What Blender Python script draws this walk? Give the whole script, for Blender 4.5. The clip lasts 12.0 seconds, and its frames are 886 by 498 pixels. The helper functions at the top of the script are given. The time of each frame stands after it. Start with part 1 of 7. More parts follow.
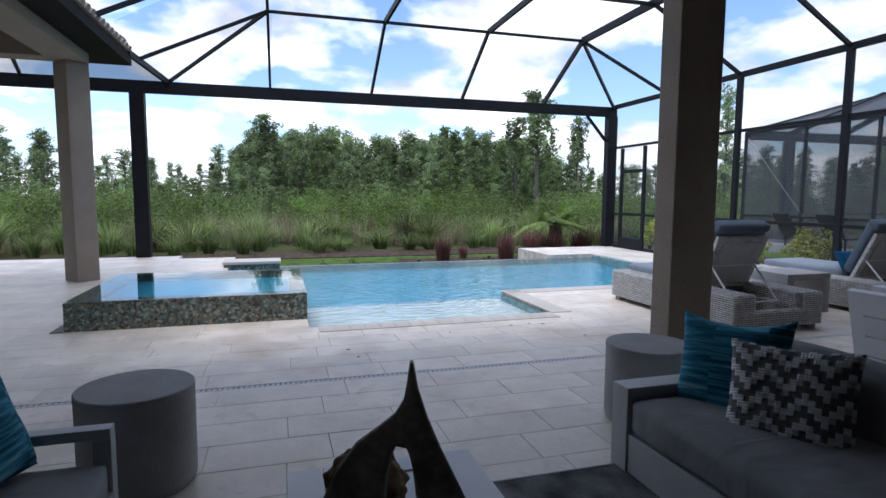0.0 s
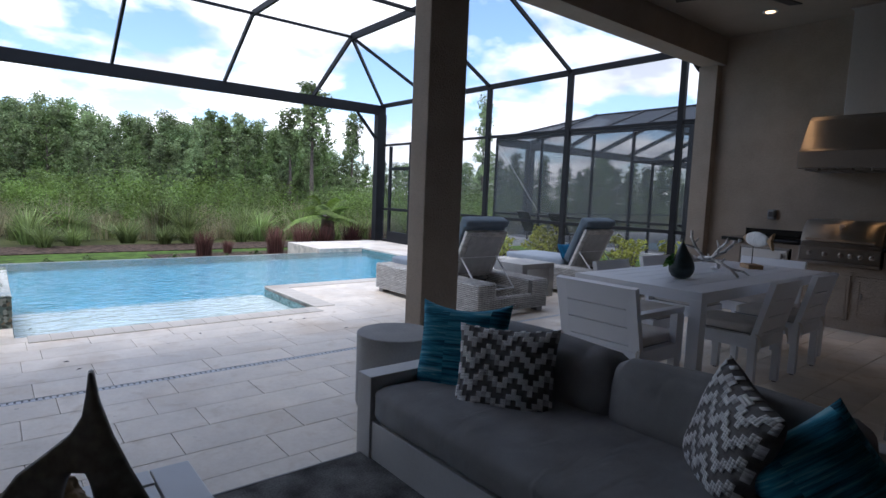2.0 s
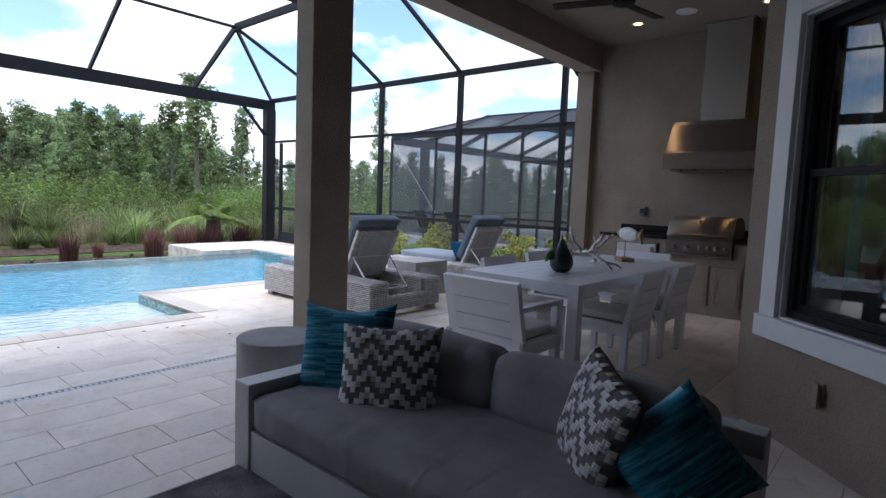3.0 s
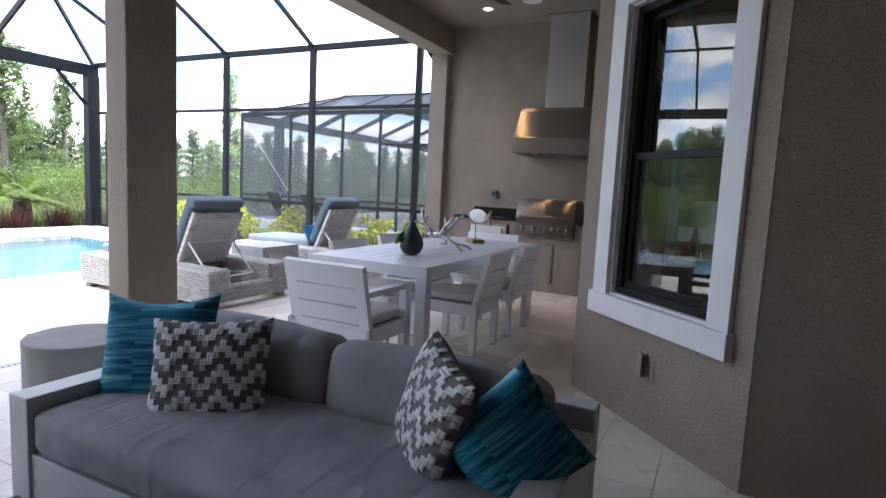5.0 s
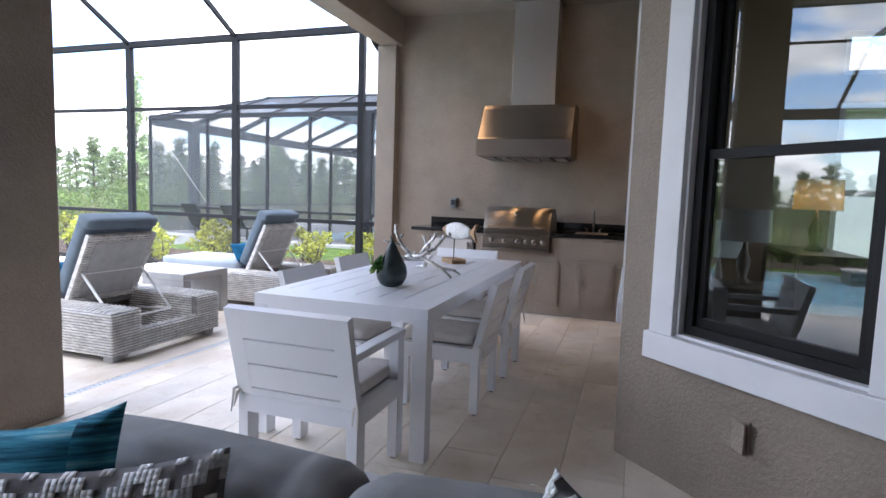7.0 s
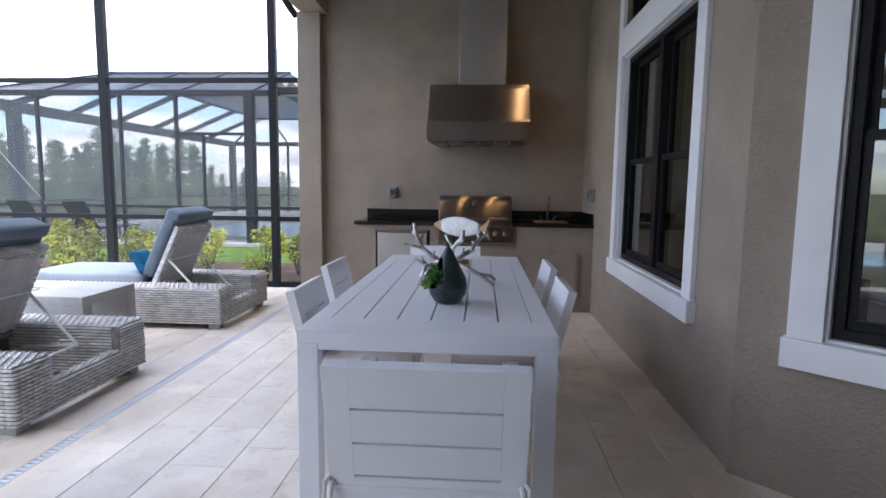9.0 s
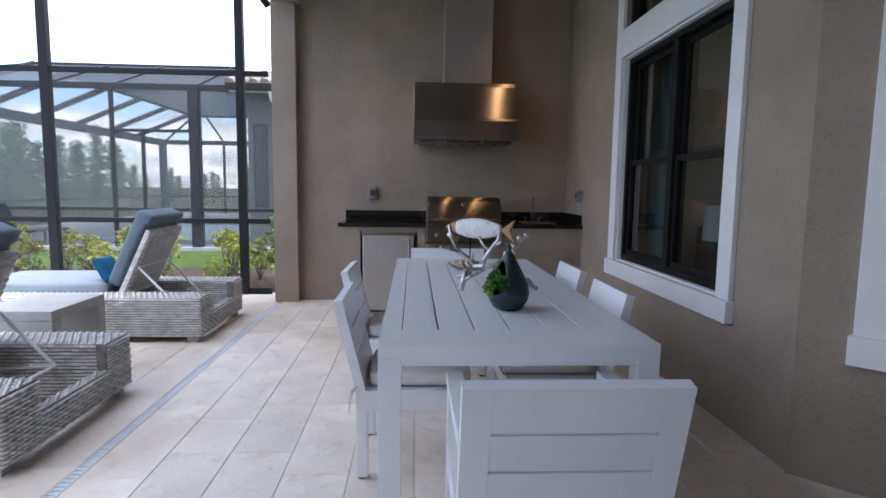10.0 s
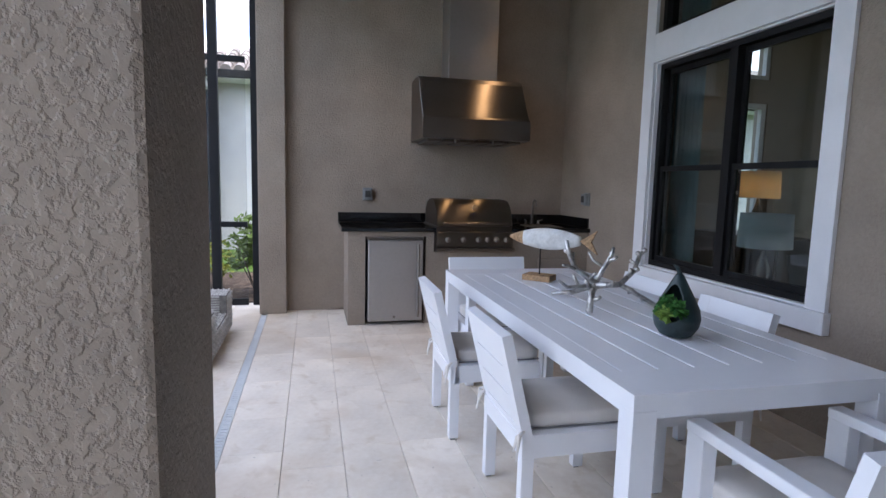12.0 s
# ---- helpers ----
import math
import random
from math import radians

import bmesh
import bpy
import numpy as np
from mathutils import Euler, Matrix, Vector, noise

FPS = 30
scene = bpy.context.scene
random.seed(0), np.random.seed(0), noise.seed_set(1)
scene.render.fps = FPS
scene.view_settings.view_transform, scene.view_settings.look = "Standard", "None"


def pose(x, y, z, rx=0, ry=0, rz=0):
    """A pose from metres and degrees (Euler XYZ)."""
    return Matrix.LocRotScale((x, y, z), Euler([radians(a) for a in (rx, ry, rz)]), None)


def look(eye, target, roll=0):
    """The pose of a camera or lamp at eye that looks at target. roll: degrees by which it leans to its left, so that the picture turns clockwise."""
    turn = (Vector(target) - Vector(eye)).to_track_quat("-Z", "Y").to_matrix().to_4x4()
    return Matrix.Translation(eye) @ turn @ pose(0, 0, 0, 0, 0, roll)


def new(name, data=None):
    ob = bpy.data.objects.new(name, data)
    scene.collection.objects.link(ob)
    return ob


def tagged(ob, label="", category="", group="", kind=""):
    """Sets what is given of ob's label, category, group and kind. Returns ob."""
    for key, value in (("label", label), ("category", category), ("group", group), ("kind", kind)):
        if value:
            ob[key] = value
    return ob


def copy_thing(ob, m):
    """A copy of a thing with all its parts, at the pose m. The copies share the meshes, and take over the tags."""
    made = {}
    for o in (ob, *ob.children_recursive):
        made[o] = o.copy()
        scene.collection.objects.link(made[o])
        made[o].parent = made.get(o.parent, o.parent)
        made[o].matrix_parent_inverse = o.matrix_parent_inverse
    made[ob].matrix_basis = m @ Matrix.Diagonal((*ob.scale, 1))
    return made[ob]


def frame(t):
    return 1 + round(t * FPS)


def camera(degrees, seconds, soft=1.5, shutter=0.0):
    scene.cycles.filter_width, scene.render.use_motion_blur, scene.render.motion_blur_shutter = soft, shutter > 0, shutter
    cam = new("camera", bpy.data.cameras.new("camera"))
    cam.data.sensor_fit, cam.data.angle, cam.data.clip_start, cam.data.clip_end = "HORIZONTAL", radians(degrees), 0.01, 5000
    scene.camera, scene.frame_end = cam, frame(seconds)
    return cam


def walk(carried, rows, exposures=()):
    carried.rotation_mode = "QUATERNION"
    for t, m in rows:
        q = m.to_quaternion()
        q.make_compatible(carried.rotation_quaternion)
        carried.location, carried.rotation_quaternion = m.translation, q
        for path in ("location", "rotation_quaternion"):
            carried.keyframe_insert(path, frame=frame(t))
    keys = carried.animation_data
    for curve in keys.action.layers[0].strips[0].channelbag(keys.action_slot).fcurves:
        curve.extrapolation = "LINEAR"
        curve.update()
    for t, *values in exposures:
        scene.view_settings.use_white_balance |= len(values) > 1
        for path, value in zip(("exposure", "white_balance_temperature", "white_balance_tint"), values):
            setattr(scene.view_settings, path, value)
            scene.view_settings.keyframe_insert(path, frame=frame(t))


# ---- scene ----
cam = camera(77.0, 12.0)
PATH = [
    (0, (-1.339, -1.766, 1.297), (-0.772, 0.142, 1.107), 0.3),
    (0.5, (-1.298, -1.763, 1.293), (-0.538, 0.079, 1.122), 1.2),
    (1, (-1.255, -1.776, 1.292), (-0.292, -0.031, 1.129), 2.5),
    (1.5, (-1.218, -1.786, 1.288), (-0.096, -0.14, 1.105), 2.8),
    (2, (-1.186, -1.804, 1.288), (0.074, -0.263, 1.096), 2.3),
    (2.5, (-1.14, -1.815, 1.277), (0.251, -0.39, 1.092), 2.3),
    (3, (-1.111, -1.839, 1.289), (0.407, -0.55, 1.106), 2.2),
    (3.5, (-1.071, -1.863, 1.292), (0.558, -0.719, 1.097), 2.0),
    (3.7, (-1.059, -1.88, 1.28), (0.612, -0.8, 1.084), 2.0),
    (5.5, (-0.805, -1.761, 1.265), (1.008, -0.943, 1.052), 2.6),
    (6, (-0.66, -1.554, 1.308), (1.19, -0.818, 1.112), 1.7),
    (6.5, (-0.432, -1.318, 1.307), (1.428, -0.607, 1.118), 1.5),
    (7, (-0.191, -1.059, 1.277), (1.697, -0.426, 1.091), 1.9),
    (7.2, (-0.081, -0.922, 1.286), (1.825, -0.354, 1.074), 2.1),
    (9, (0.23, 0.104, 1.285), (2.213, 0.233, 1.062), 0.7),
    (9.5, (0.332, 0.391, 1.27), (2.321, 0.438, 1.071), 1.1),
    (10, (0.397, 0.66, 1.269), (2.383, 0.553, 1.054), 0.8),
    (10.5, (0.465, 0.881, 1.267), (2.44, 0.651, 1.048), 1.4),
    (11, (0.616, 1.062, 1.256), (2.591, 0.825, 1.052), 1.4),
    (11.5, (0.732, 1.413, 1.319), (2.681, 1.019, 1.107), 1.5),
    (12, (0.855, 1.668, 1.338), (2.788, 1.211, 1.104), 1.4),
]
EXPOSURES = [(0.0, -0.05, 5850, 14), (1.0, -0.12, 5850, 14), (2.0, 0.17, 5900, 14), (3.5, 0.66, 6000, 14), (5.5, 1.93, 6200, 15), (7.2, 2.1, 6200, 15), (9.0, 1.69, 6100, 15), (10.5, 1.42, 6080, 14), (11.4, 1.37, 6050, 14), (12.0, 1.53, 6000, 14)]
walk(cam, [(t, look(eye, target, roll)) for t, eye, target, roll in PATH], EXPOSURES)

# ---- light ----
world = bpy.data.worlds.new("world")
scene.world = world
world.use_nodes = True
wn, wl = world.node_tree.nodes, world.node_tree.links
wn.clear()
SUN_EL, SUN_ROT = radians(74), radians(235)
sky = wn.new("ShaderNodeTexSky")
sky.sky_type, sky.sun_disc = "NISHITA", False
sky.sun_elevation, sky.sun_rotation = SUN_EL, SUN_ROT
tc = wn.new("ShaderNodeTexCoord")
sep = wn.new("ShaderNodeSeparateXYZ")
wl.new(tc.outputs["Generated"], sep.inputs[0])
zz = wn.new("ShaderNodeMath"); zz.operation = "MAXIMUM"; zz.inputs[1].default_value = 0.0
wl.new(sep.outputs["Z"], zz.inputs[0])
za = wn.new("ShaderNodeMath"); za.operation = "ADD"; za.inputs[1].default_value = 0.30
wl.new(zz.outputs[0], za.inputs[0])
comb = wn.new("ShaderNodeCombineXYZ")
for k in ("X", "Y"):
    dv = wn.new("ShaderNodeMath"); dv.operation = "DIVIDE"
    wl.new(sep.outputs[k], dv.inputs[0]); wl.new(za.outputs[0], dv.inputs[1])
    wl.new(dv.outputs[0], comb.inputs[k])
n1 = wn.new("ShaderNodeTexNoise")
n1.inputs["Scale"].default_value, n1.inputs["Detail"].default_value, n1.inputs["Roughness"].default_value = 2.1, 9, 0.54
n1.inputs["Distortion"].default_value = 0.1
wl.new(comb.outputs[0], n1.inputs["Vector"])
ramp = wn.new("ShaderNodeValToRGB")
ramp.color_ramp.elements[0].position, ramp.color_ramp.elements[1].position = 0.435, 0.53
wl.new(n1.outputs["Fac"], ramp.inputs[0])
n2 = wn.new("ShaderNodeTexNoise")
n2.inputs["Scale"].default_value, n2.inputs["Detail"].default_value = 3.4, 6
wl.new(comb.outputs[0], n2.inputs["Vector"])
cloudcol = wn.new("ShaderNodeValToRGB")
cloudcol.color_ramp.elements[0].position, cloudcol.color_ramp.elements[1].position = 0.36, 0.6
cloudcol.color_ramp.elements[0].color, cloudcol.color_ramp.elements[1].color = (6.2, 6.5, 7.0, 1), (13.0, 12.9, 12.8, 1)
wl.new(n2.outputs["Fac"], cloudcol.inputs[0])
mixc = wn.new("ShaderNodeMix"); mixc.data_type = "RGBA"
wl.new(ramp.outputs["Color"], mixc.inputs["Factor"])
gain = wn.new("ShaderNodeMix"); gain.data_type, gain.blend_type = "RGBA", "MULTIPLY"
gain.inputs["Factor"].default_value, gain.inputs["B"].default_value = 1.0, (1.65, 1.75, 1.9, 1)
wl.new(sky.outputs[0], gain.inputs["A"])
wl.new(gain.outputs["Result"], mixc.inputs["A"])
wl.new(cloudcol.outputs[0], mixc.inputs["B"])
bg = wn.new("ShaderNodeBackground")
bg.inputs["Strength"].default_value = 0.15
wl.new(mixc.outputs["Result"], bg.inputs["Color"])
wo = wn.new("ShaderNodeOutputWorld")
wl.new(bg.outputs[0], wo.inputs["Surface"])

sun = new("sun", bpy.data.lights.new("sun", "SUN"))
sun.data.energy, sun.data.angle, sun.data.color = 2.1, radians(24), (1.0, 0.96, 0.9)
sun_dir = Vector((math.sin(SUN_ROT) * math.cos(SUN_EL), math.cos(SUN_ROT) * math.cos(SUN_EL), math.sin(SUN_EL)))
sun.matrix_world = look(sun_dir * 40, (0, 0, 0))

# ---- materials ----
def mat(name, color, rough=0.6, metal=0.0, var=0.12, scale=6.0, bump=0.15, fine=60.0, spec=0.5, stretch=(1, 1, 1), dark=None, rand=0.0, coat=0.0, uneven=0.08):
    """A procedural surface: base colour with a broad stain, a fine grain and a bump."""
    m = bpy.data.materials.new(name)
    m.use_nodes = True
    n, l = m.node_tree.nodes, m.node_tree.links
    b = n["Principled BSDF"]
    b.inputs["Metallic"].default_value = metal
    b.inputs["Specular IOR Level"].default_value = spec
    b.inputs["Coat Weight"].default_value = coat
    t = n.new("ShaderNodeTexCoord")
    mp = n.new("ShaderNodeMapping"); mp.inputs["Scale"].default_value = stretch
    l.new(t.outputs["Object"], mp.inputs[0])
    a = n.new("ShaderNodeTexNoise"); a.inputs["Scale"].default_value = scale; a.inputs["Detail"].default_value = 5
    f = n.new("ShaderNodeTexNoise"); f.inputs["Scale"].default_value = fine; f.inputs["Detail"].default_value = 3
    l.new(mp.outputs[0], a.inputs["Vector"]); l.new(mp.outputs[0], f.inputs["Vector"])
    c = Vector(color)
    lo = Vector(dark) if dark else c * (1 - var * 1.6)
    r = n.new("ShaderNodeValToRGB")
    r.color_ramp.elements[0].position, r.color_ramp.elements[1].position = 0.32, 0.68
    r.color_ramp.elements[0].color, r.color_ramp.elements[1].color = (*lo, 1), (*[min(1, v * (1 + var * 0.6)) for v in c], 1)
    l.new(a.outputs["Fac"], r.inputs[0])
    mx = n.new("ShaderNodeMix"); mx.data_type = "RGBA"; mx.blend_type = "OVERLAY"; mx.inputs["Factor"].default_value = min(1, var * 1.5)
    l.new(r.outputs["Color"], mx.inputs["A"]); l.new(f.outputs["Fac"], mx.inputs["B"])
    out = mx.outputs["Result"]
    if rand:
        oi = n.new("ShaderNodeObjectInfo")
        mr = n.new("ShaderNodeMapRange"); mr.inputs["To Min"].default_value, mr.inputs["To Max"].default_value = 1 - rand, 1 + rand
        l.new(oi.outputs["Random"], mr.inputs["Value"])
        hs = n.new("ShaderNodeHueSaturation")
        l.new(mr.outputs[0], hs.inputs["Value"]); l.new(out, hs.inputs["Color"])
        out = hs.outputs["Color"]
    l.new(out, b.inputs["Base Color"])
    rr = n.new("ShaderNodeMapRange")
    rr.inputs["To Min"].default_value, rr.inputs["To Max"].default_value = max(0.02, rough - uneven), min(1, rough + uneven)
    l.new(a.outputs["Fac"], rr.inputs["Value"]); l.new(rr.outputs[0], b.inputs["Roughness"])
    if bump:
        bp = n.new("ShaderNodeBump"); bp.inputs["Strength"].default_value = bump; bp.inputs["Distance"].default_value = 0.004
        l.new(f.outputs["Fac"], bp.inputs["Height"]); l.new(bp.outputs[0], b.inputs["Normal"])
    return m


def glass_mat(name, tint=(0.9, 0.95, 0.95), clear=0.6):
    """Window glass: a see-through pane with a mirror gloss."""
    m = bpy.data.materials.new(name)
    m.use_nodes = True
    n, l = m.node_tree.nodes, m.node_tree.links
    n.clear()
    tr = n.new("ShaderNodeBsdfTransparent"); tr.inputs[0].default_value = (*tint, 1)
    gl = n.new("ShaderNodeBsdfGlossy"); gl.inputs["Roughness"].default_value = 0.0
    lw = n.new("ShaderNodeLayerWeight"); lw.inputs["Blend"].default_value = 0.5
    fr = n.new("ShaderNodeMath"); fr.operation = "POWER"; fr.inputs[1].default_value = 5.0
    l.new(lw.outputs["Facing"], fr.inputs[0])
    mr = n.new("ShaderNodeMapRange"); mr.inputs["To Min"].default_value, mr.inputs["To Max"].default_value = clear, 1.0
    l.new(fr.outputs[0], mr.inputs["Value"])
    mx = n.new("ShaderNodeMixShader")
    l.new(mr.outputs[0], mx.inputs[0]); l.new(tr.outputs[0], mx.inputs[1]); l.new(gl.outputs[0], mx.inputs[2])
    o = n.new("ShaderNodeOutputMaterial"); l.new(mx.outputs[0], o.inputs[0])
    return m


def screen_mat(name, color, cover):
    """Insect screen: a fine mesh that lets most of the light through."""
    m = bpy.data.materials.new(name)
    m.use_nodes = True
    n, l = m.node_tree.nodes, m.node_tree.links
    n.clear()
    tr = n.new("ShaderNodeBsdfTransparent")
    df = n.new("ShaderNodeBsdfDiffuse"); df.inputs[0].default_value = (*color, 1)
    mx = n.new("ShaderNodeMixShader"); mx.inputs[0].default_value = cover
    l.new(tr.outputs[0], mx.inputs[1]); l.new(df.outputs[0], mx.inputs[2])
    o = n.new("ShaderNodeOutputMaterial"); l.new(mx.outputs[0], o.inputs[0])
    return m


def leaf_mat(name, color, var=0.5, drift=0.45):
    m = bpy.data.materials.new(name)
    m.use_nodes = True
    n, l = m.node_tree.nodes, m.node_tree.links
    b = n["Principled BSDF"]; b.inputs["Roughness"].default_value = 0.65
    b.inputs["Specular IOR Level"].default_value = 0.25
    g = n.new("ShaderNodeNewGeometry")
    r = n.new("ShaderNodeValToRGB")
    c = Vector(color)
    r.color_ramp.elements[0].color = (*(c * (1 - var)), 1)
    r.color_ramp.elements[1].color = (*[min(1, v) for v in (c * (1 + var))], 1)
    l.new(g.outputs["Random Per Island"], r.inputs[0])
    oi = n.new("ShaderNodeObjectInfo")
    mr = n.new("ShaderNodeMapRange"); mr.inputs["To Min"].default_value, mr.inputs["To Max"].default_value = 0.75, 1.25
    l.new(oi.outputs["Random"], mr.inputs["Value"])
    dr = n.new("ShaderNodeTexNoise"); dr.inputs["Scale"].default_value, dr.inputs["Detail"].default_value = drift, 2
    l.new(g.outputs["Position"], dr.inputs["Vector"])
    dv = n.new("ShaderNodeMapRange")
    for k, v in (("From Min", 0.36), ("From Max", 0.64), ("To Min", 0.5), ("To Max", 1.5)):
        dv.inputs[k].default_value = v
    l.new(dr.outputs["Fac"], dv.inputs["Value"])
    pr = n.new("ShaderNodeMath"); pr.operation = "MULTIPLY"
    l.new(dv.outputs[0], pr.inputs[0]); l.new(mr.outputs[0], pr.inputs[1])
    hu = n.new("ShaderNodeMapRange"); hu.inputs["To Min"].default_value, hu.inputs["To Max"].default_value = 0.47, 0.53
    l.new(dr.outputs["Fac"], hu.inputs["Value"])
    hs = n.new("ShaderNodeHueSaturation"); l.new(pr.outputs[0], hs.inputs["Value"]); l.new(r.outputs["Color"], hs.inputs["Color"])
    l.new(hu.outputs[0], hs.inputs["Hue"])
    l.new(hs.outputs["Color"], b.inputs["Base Color"])
    tl = n.new("ShaderNodeBsdfTranslucent"); l.new(hs.outputs["Color"], tl.inputs[0])
    mx = n.new("ShaderNodeMixShader"); mx.inputs[0].default_value = 0.32
    l.new(b.outputs[0], mx.inputs[1]); l.new(tl.outputs[0], mx.inputs[2])
    l.new(mx.outputs[0], n["Material Output"].inputs["Surface"])
    return m


def glow_mat(name, color, strength):
    m = bpy.data.materials.new(name)
    m.use_nodes = True
    b = m.node_tree.nodes["Principled BSDF"]
    b.inputs["Base Color"].default_value = (*color, 1)
    b.inputs["Emission Color"].default_value = (*color, 1)
    b.inputs["Emission Strength"].default_value = strength
    return m


M = {}
def stucco_mat():
    """Knock-down stucco: flattened blotches over a sandy coat."""
    m = mat("stucco", (0.305, 0.252, 0.204), 0.85, var=0.08, scale=3, bump=0.5, fine=45)
    n, l = m.node_tree.nodes, m.node_tree.links
    t = n.new("ShaderNodeTexCoord")
    a = n.new("ShaderNodeTexNoise"); a.inputs["Scale"].default_value = 62; a.inputs["Detail"].default_value = 3; a.inputs["Roughness"].default_value = 0.55
    l.new(t.outputs["Object"], a.inputs["Vector"])
    r = n.new("ShaderNodeValToRGB"); r.color_ramp.elements[0].position, r.color_ramp.elements[1].position = 0.43, 0.57
    l.new(a.outputs["Fac"], r.inputs[0])
    f = n.new("ShaderNodeTexNoise"); f.inputs["Scale"].default_value = 190; f.inputs["Detail"].default_value = 2
    l.new(t.outputs["Object"], f.inputs["Vector"])
    ad = n.new("ShaderNodeMath"); ad.operation = "MULTIPLY_ADD"; ad.inputs[1].default_value = 0.25
    l.new(f.outputs["Fac"], ad.inputs[0]); l.new(r.outputs["Color"], ad.inputs[2])
    b = n.new("ShaderNodeBump"); b.inputs["Strength"].default_value = 0.55; b.inputs["Distance"].default_value = 0.005
    l.new(ad.outputs[0], b.inputs["Height"]); l.new(b.outputs[0], n["Principled BSDF"].inputs["Normal"])
    return m


def brushed(m, amount=1.0):
    """Brushed steel: gloss drawn out across the grain."""
    n, l = m.node_tree.nodes, m.node_tree.links
    b = n["Principled BSDF"]
    b.inputs["Anisotropic"].default_value = amount
    b.inputs["Anisotropic Rotation"].default_value = 0.25
    t = n.new("ShaderNodeCombineXYZ")
    t.inputs[0].default_value, t.inputs[1].default_value, t.inputs[2].default_value = 0.12, 1.0, 0.06
    l.new(t.outputs[0], b.inputs["Tangent"])
    return m


def paver_mat():
    """Travertine: pale stone with tan stains, cloudy veins and small dark pits."""
    m = mat("paver", (0.84, 0.76, 0.655), 0.46, var=0.12, scale=2.2, bump=0.2, fine=35, rand=0.07)
    n, l = m.node_tree.nodes, m.node_tree.links
    b = n["Principled BSDF"]
    base = b.inputs["Base Color"].links[0].from_socket
    g = n.new("ShaderNodeNewGeometry")
    for scale, lo, hi, col, amt, detail in ((1.1, 0.52, 0.72, (0.50, 0.36, 0.22), 0.55, 6), (7.0, 0.56, 0.70, (0.55, 0.44, 0.31), 0.45, 8), (26.0, 0.70, 0.76, (0.25, 0.21, 0.17), 0.6, 4)):
        a = n.new("ShaderNodeTexNoise"); a.inputs["Scale"].default_value = scale; a.inputs["Detail"].default_value = detail; a.inputs["Distortion"].default_value = 0.6
        l.new(g.outputs["Position"], a.inputs["Vector"])
        r = n.new("ShaderNodeMapRange"); r.inputs["From Min"].default_value, r.inputs["From Max"].default_value, r.inputs["To Max"].default_value = lo, hi, amt
        l.new(a.outputs["Fac"], r.inputs["Value"])
        x = n.new("ShaderNodeMix"); x.data_type = "RGBA"; x.inputs["B"].default_value = (*col, 1)
        l.new(r.outputs[0], x.inputs["Factor"]); l.new(base, x.inputs["A"])
        base = x.outputs["Result"]
    l.new(base, b.inputs["Base Color"])
    return m


M["stucco"] = stucco_mat()
# the stucco's taupe, darkened for the shade above the beam
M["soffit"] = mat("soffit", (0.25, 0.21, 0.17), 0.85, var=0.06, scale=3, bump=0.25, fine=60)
M["white_trim"] = mat("white_trim", (0.74, 0.74, 0.76), 0.5, var=0.04, scale=4, bump=0.08, fine=80)
M["white_metal"] = mat("white_metal", (0.79, 0.80, 0.83), 0.30, uneven=0.012, var=0.02, scale=5, bump=0.04, fine=150)
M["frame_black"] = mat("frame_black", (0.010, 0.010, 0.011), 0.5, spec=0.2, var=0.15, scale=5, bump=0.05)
M["cage_bronze"] = mat("cage_bronze", (0.011, 0.012, 0.015), 0.55, spec=0.2, var=0.15, scale=4, bump=0.06)
M["paver"] = paver_mat()
M["paver_bed"] = mat("paver_bed", (0.68, 0.61, 0.53), 0.9, var=0.2, scale=8, bump=0.3)
M["coping"] = mat("coping", (0.64, 0.59, 0.52), 0.55, var=0.08, scale=3, bump=0.2, rand=0.05)
M["drain"] = mat("drain", (0.66, 0.68, 0.70), 0.5, var=0.05)
M["drain_dark"] = mat("drain_dark", (0.30, 0.30, 0.31), 0.7)
M["concrete"] = mat("concrete", (0.36, 0.36, 0.355), 0.75, var=0.1, scale=5, bump=0.15, fine=90)
M["sofa_frame"] = mat("sofa_frame", (0.55, 0.55, 0.55), 0.45, var=0.05, scale=4, bump=0.05)
M["charcoal_fabric"] = mat("charcoal_fabric", (0.31, 0.31, 0.315), 0.95, var=0.12, scale=5, bump=0.4, fine=400, spec=0.15)
M["strip_light"] = mat("strip_light", (0.74, 0.74, 0.74), 0.85, var=0.1, scale=30, bump=0.3, fine=200, spec=0.2)
M["strip_dark"] = mat("strip_dark", (0.17, 0.163, 0.163), 0.9, var=0.15, scale=30, bump=0.3, fine=200, spec=0.2)
M["strip_mid"] = mat("strip_mid", (0.50, 0.495, 0.50), 0.9, var=0.15, scale=30, bump=0.3, fine=200, spec=0.2)
M["rug"] = mat("rug", (0.20, 0.20, 0.195), 0.95, var=0.45, scale=5, bump=0.5, fine=120, spec=0.1)
M["cushion_white"] = mat("cushion_white", (0.70, 0.665, 0.625), 0.9, var=0.05, scale=8, bump=0.25, fine=300, spec=0.2)
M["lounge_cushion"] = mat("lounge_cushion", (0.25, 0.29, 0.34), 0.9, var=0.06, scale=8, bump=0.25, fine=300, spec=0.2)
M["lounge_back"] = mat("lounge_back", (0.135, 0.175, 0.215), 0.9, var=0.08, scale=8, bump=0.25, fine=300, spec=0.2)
M["blue_pillow"] = mat("blue_pillow", (0.006, 0.09, 0.19), 0.85, var=0.2, scale=9, bump=0.2, fine=200, spec=0.2)
M["wicker"] = mat("wicker", (0.64, 0.63, 0.61), 0.6, var=0.2, scale=9, bump=0.35, fine=70, stretch=(1, 1, 3))
